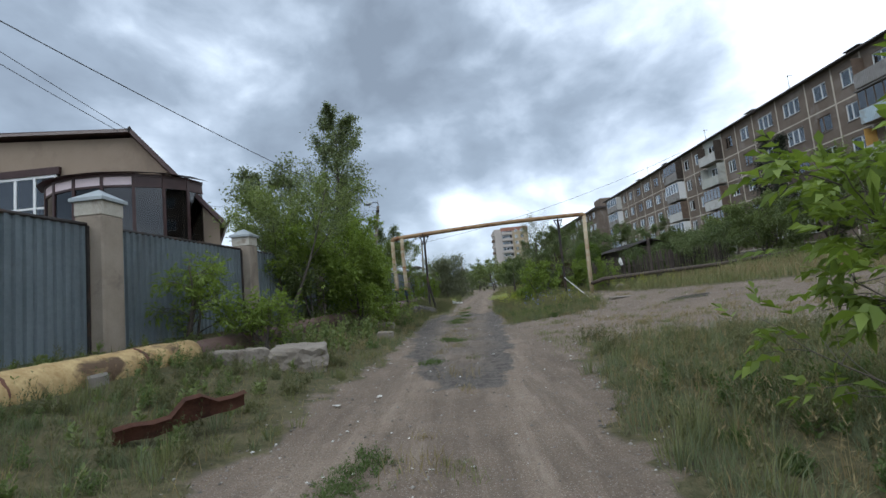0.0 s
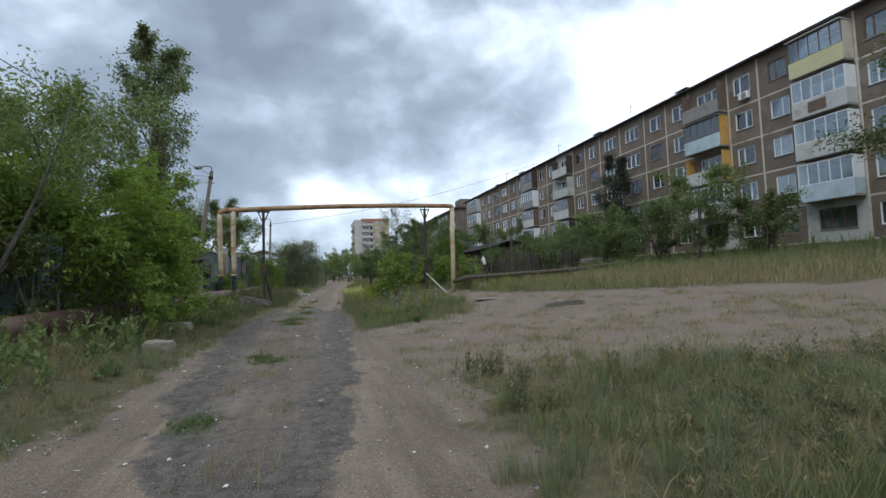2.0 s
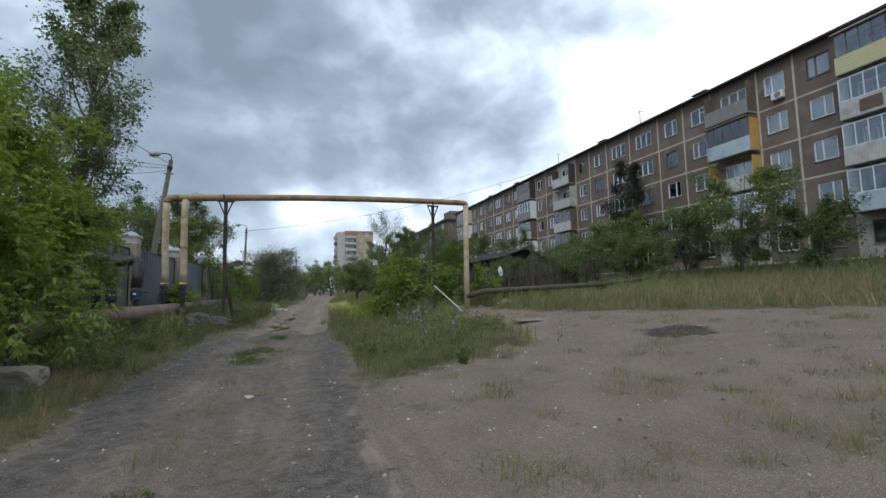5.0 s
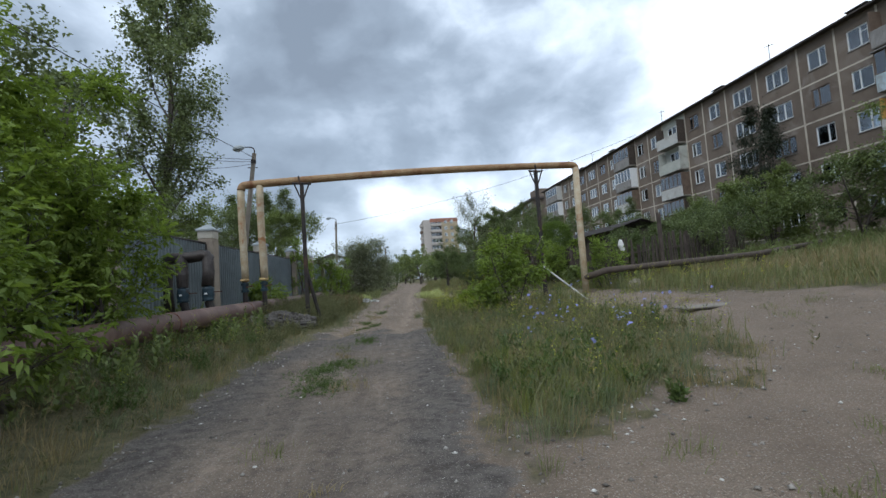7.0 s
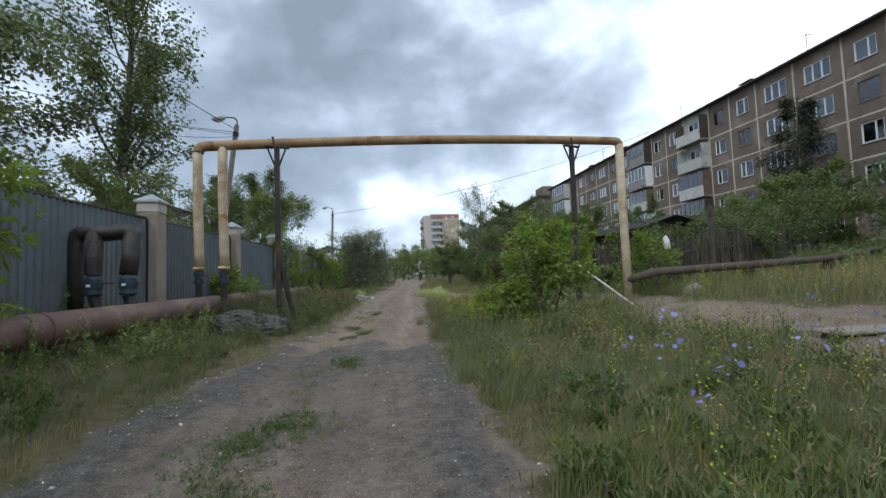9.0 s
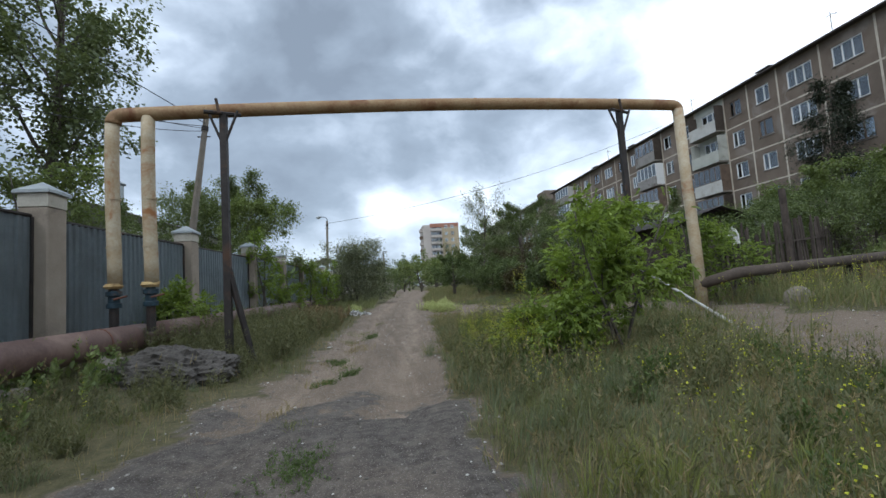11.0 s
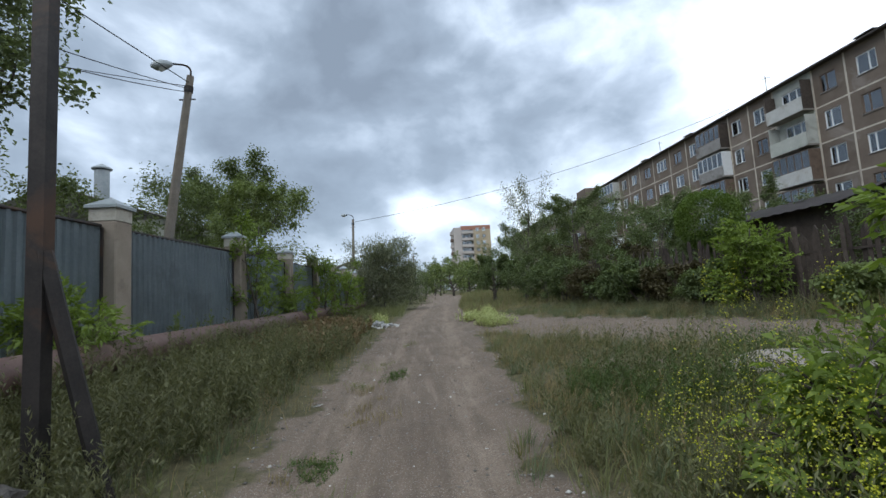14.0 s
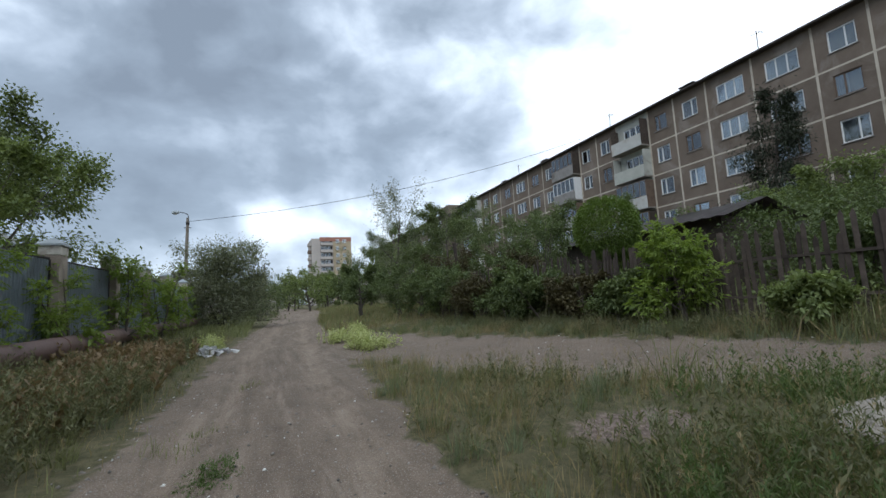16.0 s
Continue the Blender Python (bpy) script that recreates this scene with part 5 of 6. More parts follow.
build_shed(-12.9, 44.0, 8.0, 8.0, 3.9, "low outbuilding with a faded sheet roof and round flue", roof="greysheet")
build_shed(-13.5, 27.5, 6.0, 5.0, 2.2, "low outbuilding with a faded red roof", chimney=False)
build_shed(-8.5, 100.0, 9.0, 12.0, 4.6, "pale house far behind the fence", "tower", "greysheet", False, "far_house")
build_shed(14.5, 37.0, 3.0, 7.0, 2.3, "dark brown garden shed with a low roof", "darkwood", "roof", False, "garden_shed")


# ---- far buildings ----
def build_tower():
    x0, x1, y0, d, base = 18.5, 33.5, 200.0, 14.0, 1.5
    t = thing("tower_block", ((x0 + x1) / 2, y0, base), "distant nine-storey pale tower block with balconies", "building")
    w = (x1 - x0) / 2
    fl, n = 2.72, 9
    top = 0.8 + fl * n
    part("wall", boxes((-w, w, 0, d, -1, top)), "tower", t)
    part("brick_wall", boxes((0.5, w + 0.01, -0.25, 0.0, -1, top - 1.2)), "towerbrick", t, "yellow brick bay")
    part("parapet_band", boxes((-w + 3, w + 0.05, -0.3, 0.5, top - 1.1, top + 0.5)), "redbrick", t, "red-brown parapet band")
    for k in range(n):
        z = 0.8 + fl * k
        b = part("balcony", boxes((-w + 3.2, 0.3, -1.3, -0.01, z, z + 1.0)), "tower", t)
        # near-black sheet over the pale wall paints the shade above the parapet
        part("balcony_shadow_wall", boxes((-w + 3.3, 0.2, -0.06, -0.01, z + 1.0, z + 2.5)), "inside", b)
        for i in range(3):
            c = -w + 3.9 + i * 1.3
            window(t, (c, -0.12, z + 1.7), 1.0, 1.3, 1, radians(90))
        for c in (2.2, 4.8):
            window(t, (c, -0.30, z + 1.6), 1.3, 1.4, (k + int(c)) % 4, radians(90))
        b2 = part("balcony", boxes((-w - 1.2, -w - 0.01, 1.0, 4.5, z, z + 1.05)), "woodframe" if k % 2 else "tower", t)


build_tower()


def build_far_block():
    o = (34.2, 104.0, 3.0)
    b = thing("apartment_block", o, "further panel apartment block beyond the long building", "building")
    part("wall", boxes((0, 12, 0, 60, -1, 14.2)), "panel", b)
    part("roof", boxes((-0.5, 12.5, -0.5, 60.5, 14.2, 14.6)), "roof", b)
    part("stair_head", boxes((1, 5, 0.5, 5, 14.6, 16.6)), "panel", b)
    for k in range(5):
        for i in range(8):
            window(b, (-0.06, 3 + i * 3.2, 2 + k * 2.75), 1.5, 1.4, (k * 3 + i) % 5)


build_far_block()


def build_far_houses():
    rng = random.Random(4)
    for i, (x, y, w, h) in enumerate(((-6, 250, 26, 6.5), (2, 320, 40, 9), (-45, 220, 30, 9), (60, 260, 40, 12))):
        b = thing("far_building", (x, y, 2.0), "distant pale low building with rows of windows", "building")
        part("wall", boxes((-w / 2, w / 2, 0, 10, -1.5, h)), "tower", b)
        part("roof", boxes((-w / 2 - 0.4, w / 2 + 0.4, -0.4, 10.4, h, h + 0.5)), "redbrick" if i % 2 else "greysheet", b)
        for k in range(int(h / 3)):
            for j in range(int(w / 4)):
                window(b, (-w / 2 + 2 + j * 4, -0.06, 1.8 + k * 3), 1.6, 1.5, 0, radians(90))


build_far_houses()


# ---- street lamps, poles and cables ----
def lamp(base, tip, arm, head, label, drop=0.0):
    bx, by, bz = base
    s = thing("street_lamp", base, label, "street lamp")
    tp = Vector(tip) - Vector(base)
    part("pole", tubed([(0, 0, -0.3), tuple(tp * 0.5), tuple(tp)], [0.17, 0.14, 0.11], 8), "concrete", s, "tapered concrete pole")
    part("collar", tubed([tuple(tp * 0.93), tuple(tp * 0.955)], 0.14, 8), "blacksteel", s)
    a = Vector(arm) - Vector(base)
    mid = tp * 0.97 + Vector((0, 0, 0.45))
    part("arm", tubed([tuple(tp * 0.93)] + bend(tuple(tp * 0.93), tuple(tp + Vector((0.05, 0, 0.35))), tuple(a), 0.3) + [tuple(a)], 0.03, 8), "blacksteel", s)
    d = (Vector(head) - Vector(arm)).normalized()
    h = part("lamp_head", tubed([tuple(a + d * f) for f in (0.0, 0.12, 0.28, 0.5, 0.62)], [0.05, 0.12, 0.17, 0.15, 0.04], 12), "postcap", s, "grey bell-shaped lamp housing", True)
    part("lens", tubed([tuple(a + d * 0.32 + Vector((0, 0, -0.12))), tuple(a + d * 0.32 + Vector((0, 0, -0.20)))], [0.12, 0.05], 10), "whiteframe", h)
    part("crossbar", tubed([tuple(tp * 0.9 + Vector((-0.25, 0, 0))), tuple(tp * 0.9 + Vector((0.25, 0, 0)))], 0.025, 6), "blacksteel", s)


lamp((-7.0, 36.0, gz(-7, 36)), (-5.95, 36.0, 8.75), (-6.35, 35.7, 9.02), (-6.9, 35.5, 8.85), "leaning concrete street lamp behind the metal fence")
lamp((-5.1, 67.0, gz(-5.1, 67)), (-4.85, 67.0, 9.2), (-5.4, 66.8, 9.65), (-5.9, 66.6, 9.55), "slim street lamp beside the far road")
lamp((1.5, 101.0, gz(1.5, 101)), (1.2, 101.0, 8.2), (1.4, 101, 8.3), (1.6, 101, 8.3), "far leaning pole beside the road")


def cable(name, a, b, sag, label, r=0.012):
    a, b = Vector(a), Vector(b)
    pts = []
    for i in range(25):
        t = i / 24
        p = a.lerp(b, t)
        p.z -= sag * 4 * t * (1 - t)
        pts.append(tuple(p))
    single(name, tubed(pts, r, 5), "cable", label, "cable")


cable("power_cable", (-12.5, 2.5, 9.8), (-5.95, 36.0, 8.5), 0.5, "black overhead cable sagging to the lamp pole", 0.016)
cable("power_cable", (-12.4, 16.7, 8.72), (-16.0, -4.0, 14.5), 0.3, "thin black cable running up from the house roof", 0.012)
cable("power_cable", (-12.8, 16.7, 8.74), (-16.6, -4.0, 14.5), 0.45, "thin black cable running up from the house roof", 0.012)
cable("power_cable", (-9.2, 16.8, 4.95), (-5.95, 36.0, 8.3), 0.5, "thin black cable from the eave to the lamp pole", 0.012)
cable("power_cable", (-9.2, 16.8, 4.85), (-5.95, 36.0, 8.2), 0.9, "thin black cable from the eave to the lamp pole", 0.012)
cable("power_cable", (-4.85, 67.0, 8.9), (33.0, 62.0, 17.5), 1.2, "thin black cable across to the building roof", 0.02)
cable("power_cable", (-22.0, 25.0, 9.5), (-5.95, 36.0, 8.4), 0.7, "thin black cable to the lamp pole", 0.012)


# ---- picket fence of the gardens ----
def build_pickets():
    rng = random.Random(14)
    root = thing("picket_fence", (9.2, 26.6, gz(9.2, 26.6)), "weathered grey wooden picket fence round the gardens", "fence")
    o = Vector(root.location)
    shapes = []
    for k in range(4):
        h = 1.38 + 0.12 * k
        bm = bmesh.new()
        w, t = 0.038, 0.011
        a = [bm.verts.new(p) for p in ((-w, -t, 0), (w, -t, 0), (w, -t, h), (0.004 * k, -t, h + 0.09), (-w, -t, h))]
        b = [bm.verts.new((v.co.x, t, v.co.z)) for v in a]
        bm.faces.new(a)
        bm.faces.new(b[::-1])
        for i in range(5):
            bm.faces.new((a[(i + 1) % 5], a[i], b[i], b[(i + 1) % 5]))
        shapes.append(to_mesh("picket", bm, "picket"))
    line = [(8.75, 46.0), (9.0, 38.0), (9.45, 31.0), (10.2, 27.6), (13.5, 28.3), (19.0, 31.5)]
    for (xa, ya), (xb, yb) in zip(line, line[1:]):
        ln = math.hypot(xb - xa, yb - ya)
        ang = math.atan2(yb - ya, xb - xa)
        n = int(ln / 0.135)
        for i in range(n):
            f = (i + 0.5) / n
            if rng.random() < 0.05:
                continue
            x, y = xa + (xb - xa) * f, ya + (yb - ya) * f
            p = new("picket", rng.choice(shapes))
            p.parent = root
            p.location = Vector((x, y, gz(x, y) - 0.02 + rng.uniform(0, 0.05))) - o
            p.rotation_euler = (rng.gauss(0, 0.03), rng.gauss(0, 0.035), ang + rng.gauss(0, 0.04))
        for z in (0.45, 1.15):
            part("rail", tubed([Vector((xa, ya, gz(xa, ya) + z)) - o, Vector((xb, yb, gz(xb, yb) + z)) - o], 0.035, 4), "picket", root)
        for i in range(int(ln / 2.4) + 1):
            f = i * 2.4 / ln
            x, y = xa + (xb - xa) * f, ya + (yb - ya) * f + 0.06
            part("post", tubed([Vector((x, y, gz(x, y) - 0.2)) - o, Vector((x, y, gz(x, y) + 1.75)) - o], 0.06, 6), "picket", root)
    single("cloth", tubed([(0, 0, 0), (0.02, 0.02, -0.2), (0.06, 0.0, -0.45)], [0.05, 0.12, 0.07], 8, wob=0.3, rng=rng), "plaster", "white rag hanging over the picket fence", "cloth", (10.0, 27.5, gz(10, 27.5) + 1.72))
    single("pole", tubed([(0, 0, -0.2), (-0.25, 0.1, 2.1), (-0.4, 0.1, 3.5)], [0.10, 0.09, 0.075], 8), "picket", "old leaning wooden post in the gardens", "pole", (10.6, 46.0, gz(10.6, 46.0)))
    single("pole", tubed([(0, 0, -0.2), (0, 0.0, 2.6)], [0.10, 0.085], 8), "picket", "old wooden post at the garden fence", "pole", (12.0, 27.9, gz(12.0, 27.9)))


build_pickets()


# ---- stones, scrap and litter ----
def rock_mesh(rng, sx, sy, sz, sub=2, rough=0.16, mat="concrete", flat=False):
    bm = bmesh.new()
    bmesh.ops.create_icosphere(bm, subdivisions=sub, radius=1.0)
    k = rng.uniform(0, 99)
    for v in bm.verts:
        c = v.co
        q = max(abs(c.x), abs(c.y), abs(c.z))
        c *= (0.22 + 0.78 / q) if flat else 1.0
        c *= 1 + rough * noise.noise(Vector((c.x * 1.7 + k, c.y * 1.7, c.z * 1.7))) + rough * 0.5 * noise.noise(Vector((c.x * 5 + k, c.y * 5, c.z * 5)))
        v.co = Vector((c.x * sx, c.y * sy, max(c.z, -0.5) * sz))
    return to_mesh("rock", bm, mat)


def rock(x, y, sx, sy, sz, label, seed, mat="concrete", flat=True, rz=0.0, sink=0.3, name="boulder"):
    rng = random.Random(seed)
    ob = new(name, rock_mesh(rng, sx, sy, sz, 5 if name == "slag_mound" else 4, 0.11, mat, flat))
    ob.location, ob.rotation_euler = (x, y, gz(x, y) + sz * (0.5 - sink)), (0, 0.05, rz)
    return tagged(ob, label, "stone")


rock(-2.75, 7.45, 0.46, 0.55, 0.30, "large pale broken concrete block", 1, rz=0.3)
rock(-3.3, 6.95, 0.22, 0.2, 0.22, "pale broken concrete lump in the weeds", 2, rz=0.8)
rock(-3.7, 6.85, 0.22, 0.18, 0.16, "pale broken concrete lump in the weeds", 3)
rock(-2.05, 11.9, 0.22, 0.2, 0.16, "pale stone in the verge", 4)
rock(-2.5, 14.6, 0.3, 0.25, 0.18, "pale stone in the verge", 5)
rock(8.9, 24.8, 0.30, 0.22, 0.24, "grey boulder beside the dark pipe", 6, flat=False)
rock(5.3, 26.3, 1.1, 0.8, 0.20, "low mound of pale sand and rubble", 7, "sand", False, name="sand_mound")
mound = rock(-2.2, 24.05, 0.85, 0.68, 0.36, "dark mound of slag and rubble beside the road", 8, "slag", False, name="slag_mound")
for v in mound.data.vertices:
    c = v.co
    v.co = c * (1 + 0.22 * noise.noise(c * 3.0) + 0.10 * noise.noise(c * 11.0) + 0.10 * noise.noise(c * 26.0)) + Vector((0, 0, 0.10 * max(0.0, 0.5 - abs(c.x))))
single("broken_slab", boxes((-0.75, 0.55, -0.22, 0.22, 0, 0.05), bevel=0.02), "concrete", "flat broken concrete slab on the bare earth", "slab", (7.05, 19.05, gz(7.05, 19.05)))
slab = single("broken_slab", boxes((-0.45, 0.35, -0.2, 0.22, 0, 0.05), bevel=0.02), "concrete", "pale slab lying on the slag heap", "slab", (-2.6, 23.95, gz(-2.6, 23.95) + 0.16))
slab.rotation_euler = (0.35, 0.2, 0.4)


def build_rust():
    bm = bmesh.new()
    prof = ((-0.10, 0.16), (-0.02, 0.18), (0.0, 0.0), (0.12, 0.02))
    rows = []
    rng = random.Random(2)
    for i in range(9):
        x = -0.65 + 1.3 * i / 8
        j = rng.uniform(-0.02, 0.03)
        rows.append([bm.verts.new((x, y + j, z + (0.10 if i in (4, 5) and z > 0.1 else 0) + j * 0.5)) for y, z in prof])
    for a, b in zip(rows, rows[1:]):
        for k in range(3):
            bm.faces.new((a[k], a[k + 1], b[k + 1], b[k]))
    bmesh.ops.solidify(bm, geom=bm.faces[:], thickness=0.02)
    ob = single("scrap_iron", bm, "rust", "bent piece of rusted angle iron in the weeds", "scrap", (-2.5, 3.95, gz(-2.5, 3.95) + 0.11))
    ob.rotation_euler, ob.scale = (0.1, -0.08, 0.85), (0.8, 0.85, 0.85)


build_rust()


def build_litter():
    rng = random.Random(77)
    # a burst bag by the road, as crumpled scraps
    bag = thing("burst_rubbish_bag", (-0.55, 39.1, gz(-0.55, 39.1)), "burst white plastic rubbish bag beside the road", "rubbish")
    for i in range(60):
        bm = bmesh.new()
        n = rng.randint(5, 8)
        mid = bm.verts.new((0, 0, rng.uniform(0.02, 0.07)))
        ring = [bm.verts.new((math.cos(2 * math.pi * q / n) * rng.uniform(0.05, 0.17), math.sin(2 * math.pi * q / n) * rng.uniform(0.05, 0.13), rng.uniform(-0.03, 0.06))) for q in range(n)]
        for q in range(n):
            bm.faces.new((mid, ring[q], ring[(q + 1) % n]))
        bmesh.ops.solidify(bm, geom=bm.faces[:], thickness=0.008)
        p = part("scrap", bm, "plaster", bag)
        r = abs(rng.gauss(0, 1))
        a = rng.uniform(0, 6.3)
        p.location = (math.cos(a) * r * 0.42, math.sin(a) * r * 0.5, max(0.03, 0.20 - 0.13 * r) * rng.uniform(0.4, 1.0))
        p.rotation_euler = (rng.uniform(-0.6, 0.6), rng.uniform(-0.6, 0.6), a)
    shapes = []
    for k in range(6):
        bm = bmesh.new()
        n = rng.randint(4, 6)
        ring = [bm.verts.new((math.cos(2 * math.pi * i / n) * rng.uniform(0.03, 0.06), math.sin(2 * math.pi * i / n) * rng.uniform(0.018, 0.04), rng.uniform(0, 0.012))) for i in range(n)]
        bm.faces.new(ring)
        bmesh.ops.solidify(bm, geom=bm.faces[:], thickness=0.006)
        shapes.append(to_mesh("litter", bm, "litter"))
    k = 0
    while k < 130:
        y = rng.uniform(2.0, 34)
        x = rng.uniform(-2.2, 2.2) if rng.random() < 0.7 else rng.uniform(2, 9)
        road = masks(np.array([x]), np.array([y]))[0][0]
        if road < 0.45 or abs(x - np.interp(y, (0, 25), (0, 0.9))) < 0.12:
            continue
        ob = new("litter", rng.choice(shapes))
        ob.location, ob.rotation_euler = (x, y, gz(x, y) + 0.006), (rng.gauss(0, 0.15), rng.gauss(0, 0.15), rng.uniform(0, 6))
        s = rng.choice((0.2, 0.25, 0.3, 0.4, 0.5)) * (1.5 if rng.random() < 0.06 else 1)
        ob.scale = (s, s, s)
        tagged(ob, "small pale scrap lying on the bare earth", "litter", "litter on the road")
        k += 1
    for x, y, s in ((0.1, 13.6, 1.6), (-0.35, 27.3, 1.7), (-1.3, 10.4, 1.3), (0.5, 8.0, 1.0), (-1.5, 5.1, 1.6), (-1.1, 5.6, 1.2)):
        ob = new("litter", rng.choice(shapes))
        ob.location, ob.rotation_euler, ob.scale = (x, y, gz(x, y) + 0.01), (0.05, 0.08, rng.uniform(0, 6)), (s, s, s)
        tagged(ob, "pale flat scrap of board on the road", "litter", "litter on the road")
    # loose stones, past counting
    V, F, base = [], [], 0
    r = np.random.default_rng(5)
    n = 26000
    x, y = r.uniform(-3.2, 9, n * 3), r.uniform(1.2, 36, n * 3)
    rd, tar, vg, ash, gr, du, tk = masks(x, y)
    keep = (r.random(n * 3) < 0.15 + 0.75 * np.exp(-((np.abs(rd - 0.5) / 0.28) ** 2)) + gr * 3 + 0.25 * ash) & (rd > 0.12)
    x, y = x[keep][:n], y[keep][:n]
    z = ground_z(x, y)
    s = np.minimum(r.lognormal(-4.6, 0.5, len(x)), 0.022)
    oct_v = np.array([(1, 0, 0), (0, 1, 0), (-1, 0, 0), (0, -1, 0), (0.1, 0.1, 0.7), (0, 0, -0.4)])
    oct_f = np.array([(0, 1, 4), (1, 2, 4), (2, 3, 4), (3, 0, 4), (1, 0, 5), (2, 1, 5), (3, 2, 5), (0, 3, 5)])
    a = r.uniform(0, 6.3, len(x))
    ca, sa = np.cos(a)[:, None], np.sin(a)[:, None]
    jit = oct_v[None] * r.uniform(0.6, 1.3, (len(x), 6, 3)) * s[:, None, None]
    P = np.stack([jit[..., 0] * ca - jit[..., 1] * sa + x[:, None], jit[..., 0] * sa + jit[..., 1] * ca + y[:, None], jit[..., 2] + z[:, None] + 0.15 * s[:, None]], -1)
    Fa = (oct_f[None] + 6 * np.arange(len(x))[:, None, None]).reshape(-1, 3)
    tagged(new("loose_stones", mesh_from("loose_stones", P.reshape(-1, 3), Fa, "stone")), "loose grey stones and gravel along the road", "stones", kind="stuff")


build_litter()


# ---- grass and weeds ----
def blades(x, y, h, w, rng, lean=0.35, out=None):
    """Bent tapering blades of grass, three triangles each."""
    n = len(x)
    z = ground_z(x, y) - 0.02
    a = rng.uniform(0, 2 * np.pi, n)
    side = np.stack([np.cos(a), np.sin(a), np.zeros(n)], 1)
    b = rng.uniform(0, 2 * np.pi, n)
    ln = np.abs(rng.normal(0, lean, n)) * h
    d = np.stack([np.cos(b) * ln + 0.10 * h, np.sin(b) * ln, np.zeros(n)], 1)
    if out is not None:
        d = d + out * h[:, None]
    p = np.stack([x, y, z], 1)
    up = np.array([0, 0, 1.0])
    m = p + up * (h * 0.55)[:, None] + d * 0.35
    t = p + up * (h * rng.uniform(0.85, 1.0, n))[:, None] + d
    w = w[:, None]
    V = np.stack([p - side * w, p + side * w, m - side * w * 0.7, m + side * w * 0.7, t], 1).reshape(-1, 3)
    i = 5 * np.arange(n)[:, None]
    F = np.concatenate([i + np.array([[0, 1, 3]]), i + np.array([[0, 3, 2]]), i + np.array([[2, 3, 4]])], 1).reshape(-1, 3)
    return V, F


def sprigs(x, y, h, rng, leaves=26, size=0.05, width=0.28, out=None):
    """Upright leafy stalks: a stem and many narrow leaves round it."""
    n = len(x)
    z = ground_z(x, y) - 0.02
    V0, F0 = blades(x, y, h, np.full(n, 0.004), rng, 0.18, out)
    base, tip = V0.reshape(n, 5, 3)[:, 0], V0.reshape(n, 5, 3)[:, 4]
    f = rng.uniform(0.08, 1.0, (n, leaves))
    P = base[:, None] + (tip - base)[:, None] * f[..., None] + rng.normal(0, 0.012, (n, leaves, 3))
    D = rng.normal(0, 1, (n, leaves, 3))
    D[..., 2] = np.abs(D[..., 2]) * 0.6 + 0.9
    L = size * (1.25 - 0.7 * f) * rng.uniform(0.6, 1.4, (n, leaves)) * (0.5 + h[:, None])
    V, F = leaf_cloud(P.reshape(-1, 3), D.reshape(-1, 3), L.ravel(), L.ravel() * width, rng, 0.1)
    F0 = np.concatenate([F0, F0[:, 2:3]], 1)
    return V, F, tip


def fan(cx, cy, h, m, rng, foot=0.3, flare=0.5):
    """The places, heights and outward leans of m shoots in each clump."""
    n = len(cx)
    r, a = rng.random((n, m)) ** 0.6, rng.uniform(0, 2 * np.pi, (n, m))
    x, y = cx[:, None] + np.cos(a) * r * h[:, None] * foot, cy[:, None] + np.sin(a) * r * h[:, None] * foot
    out = np.stack([np.cos(a) * r * flare, np.sin(a) * r * flare, np.zeros((n, m))], -1)
    hh = h[:, None] * rng.uniform(0.55, 1.1, (n, m)) * (1.0 - 0.3 * r)
    return x.ravel(), y.ravel(), hh.ravel(), out.reshape(-1, 3)


def scatter(rng, n, x0, x1, y0, y1, keep):
    """n places in a rectangle, kept by a chance that keep(x, y) gives."""
    xs, ys = np.empty(0), np.empty(0)
    for _ in range(14):
        x, y = rng.uniform(x0, x1, n), rng.uniform(y0, y1, n)
        k = rng.random(n) < keep(x, y)
        xs, ys = np.concatenate([xs, x[k]]), np.concatenate([ys, y[k]])
        if len(xs) >= n:
            break
    return xs[:n], ys[:n]


def veg(x, y, p=1.0):
    m = masks(x, y)
    return np.clip((m[2] - 0.30) * 1.8, 0, 1) ** 1.3 * p


def clump(x, y, s=1.3, seed=0.0):
    return np.clip(0.5 + 0.9 * wave(x, y, s, seed) + 0.4 * wave(x, y, s * 3.1, seed + 1), 0, 1)


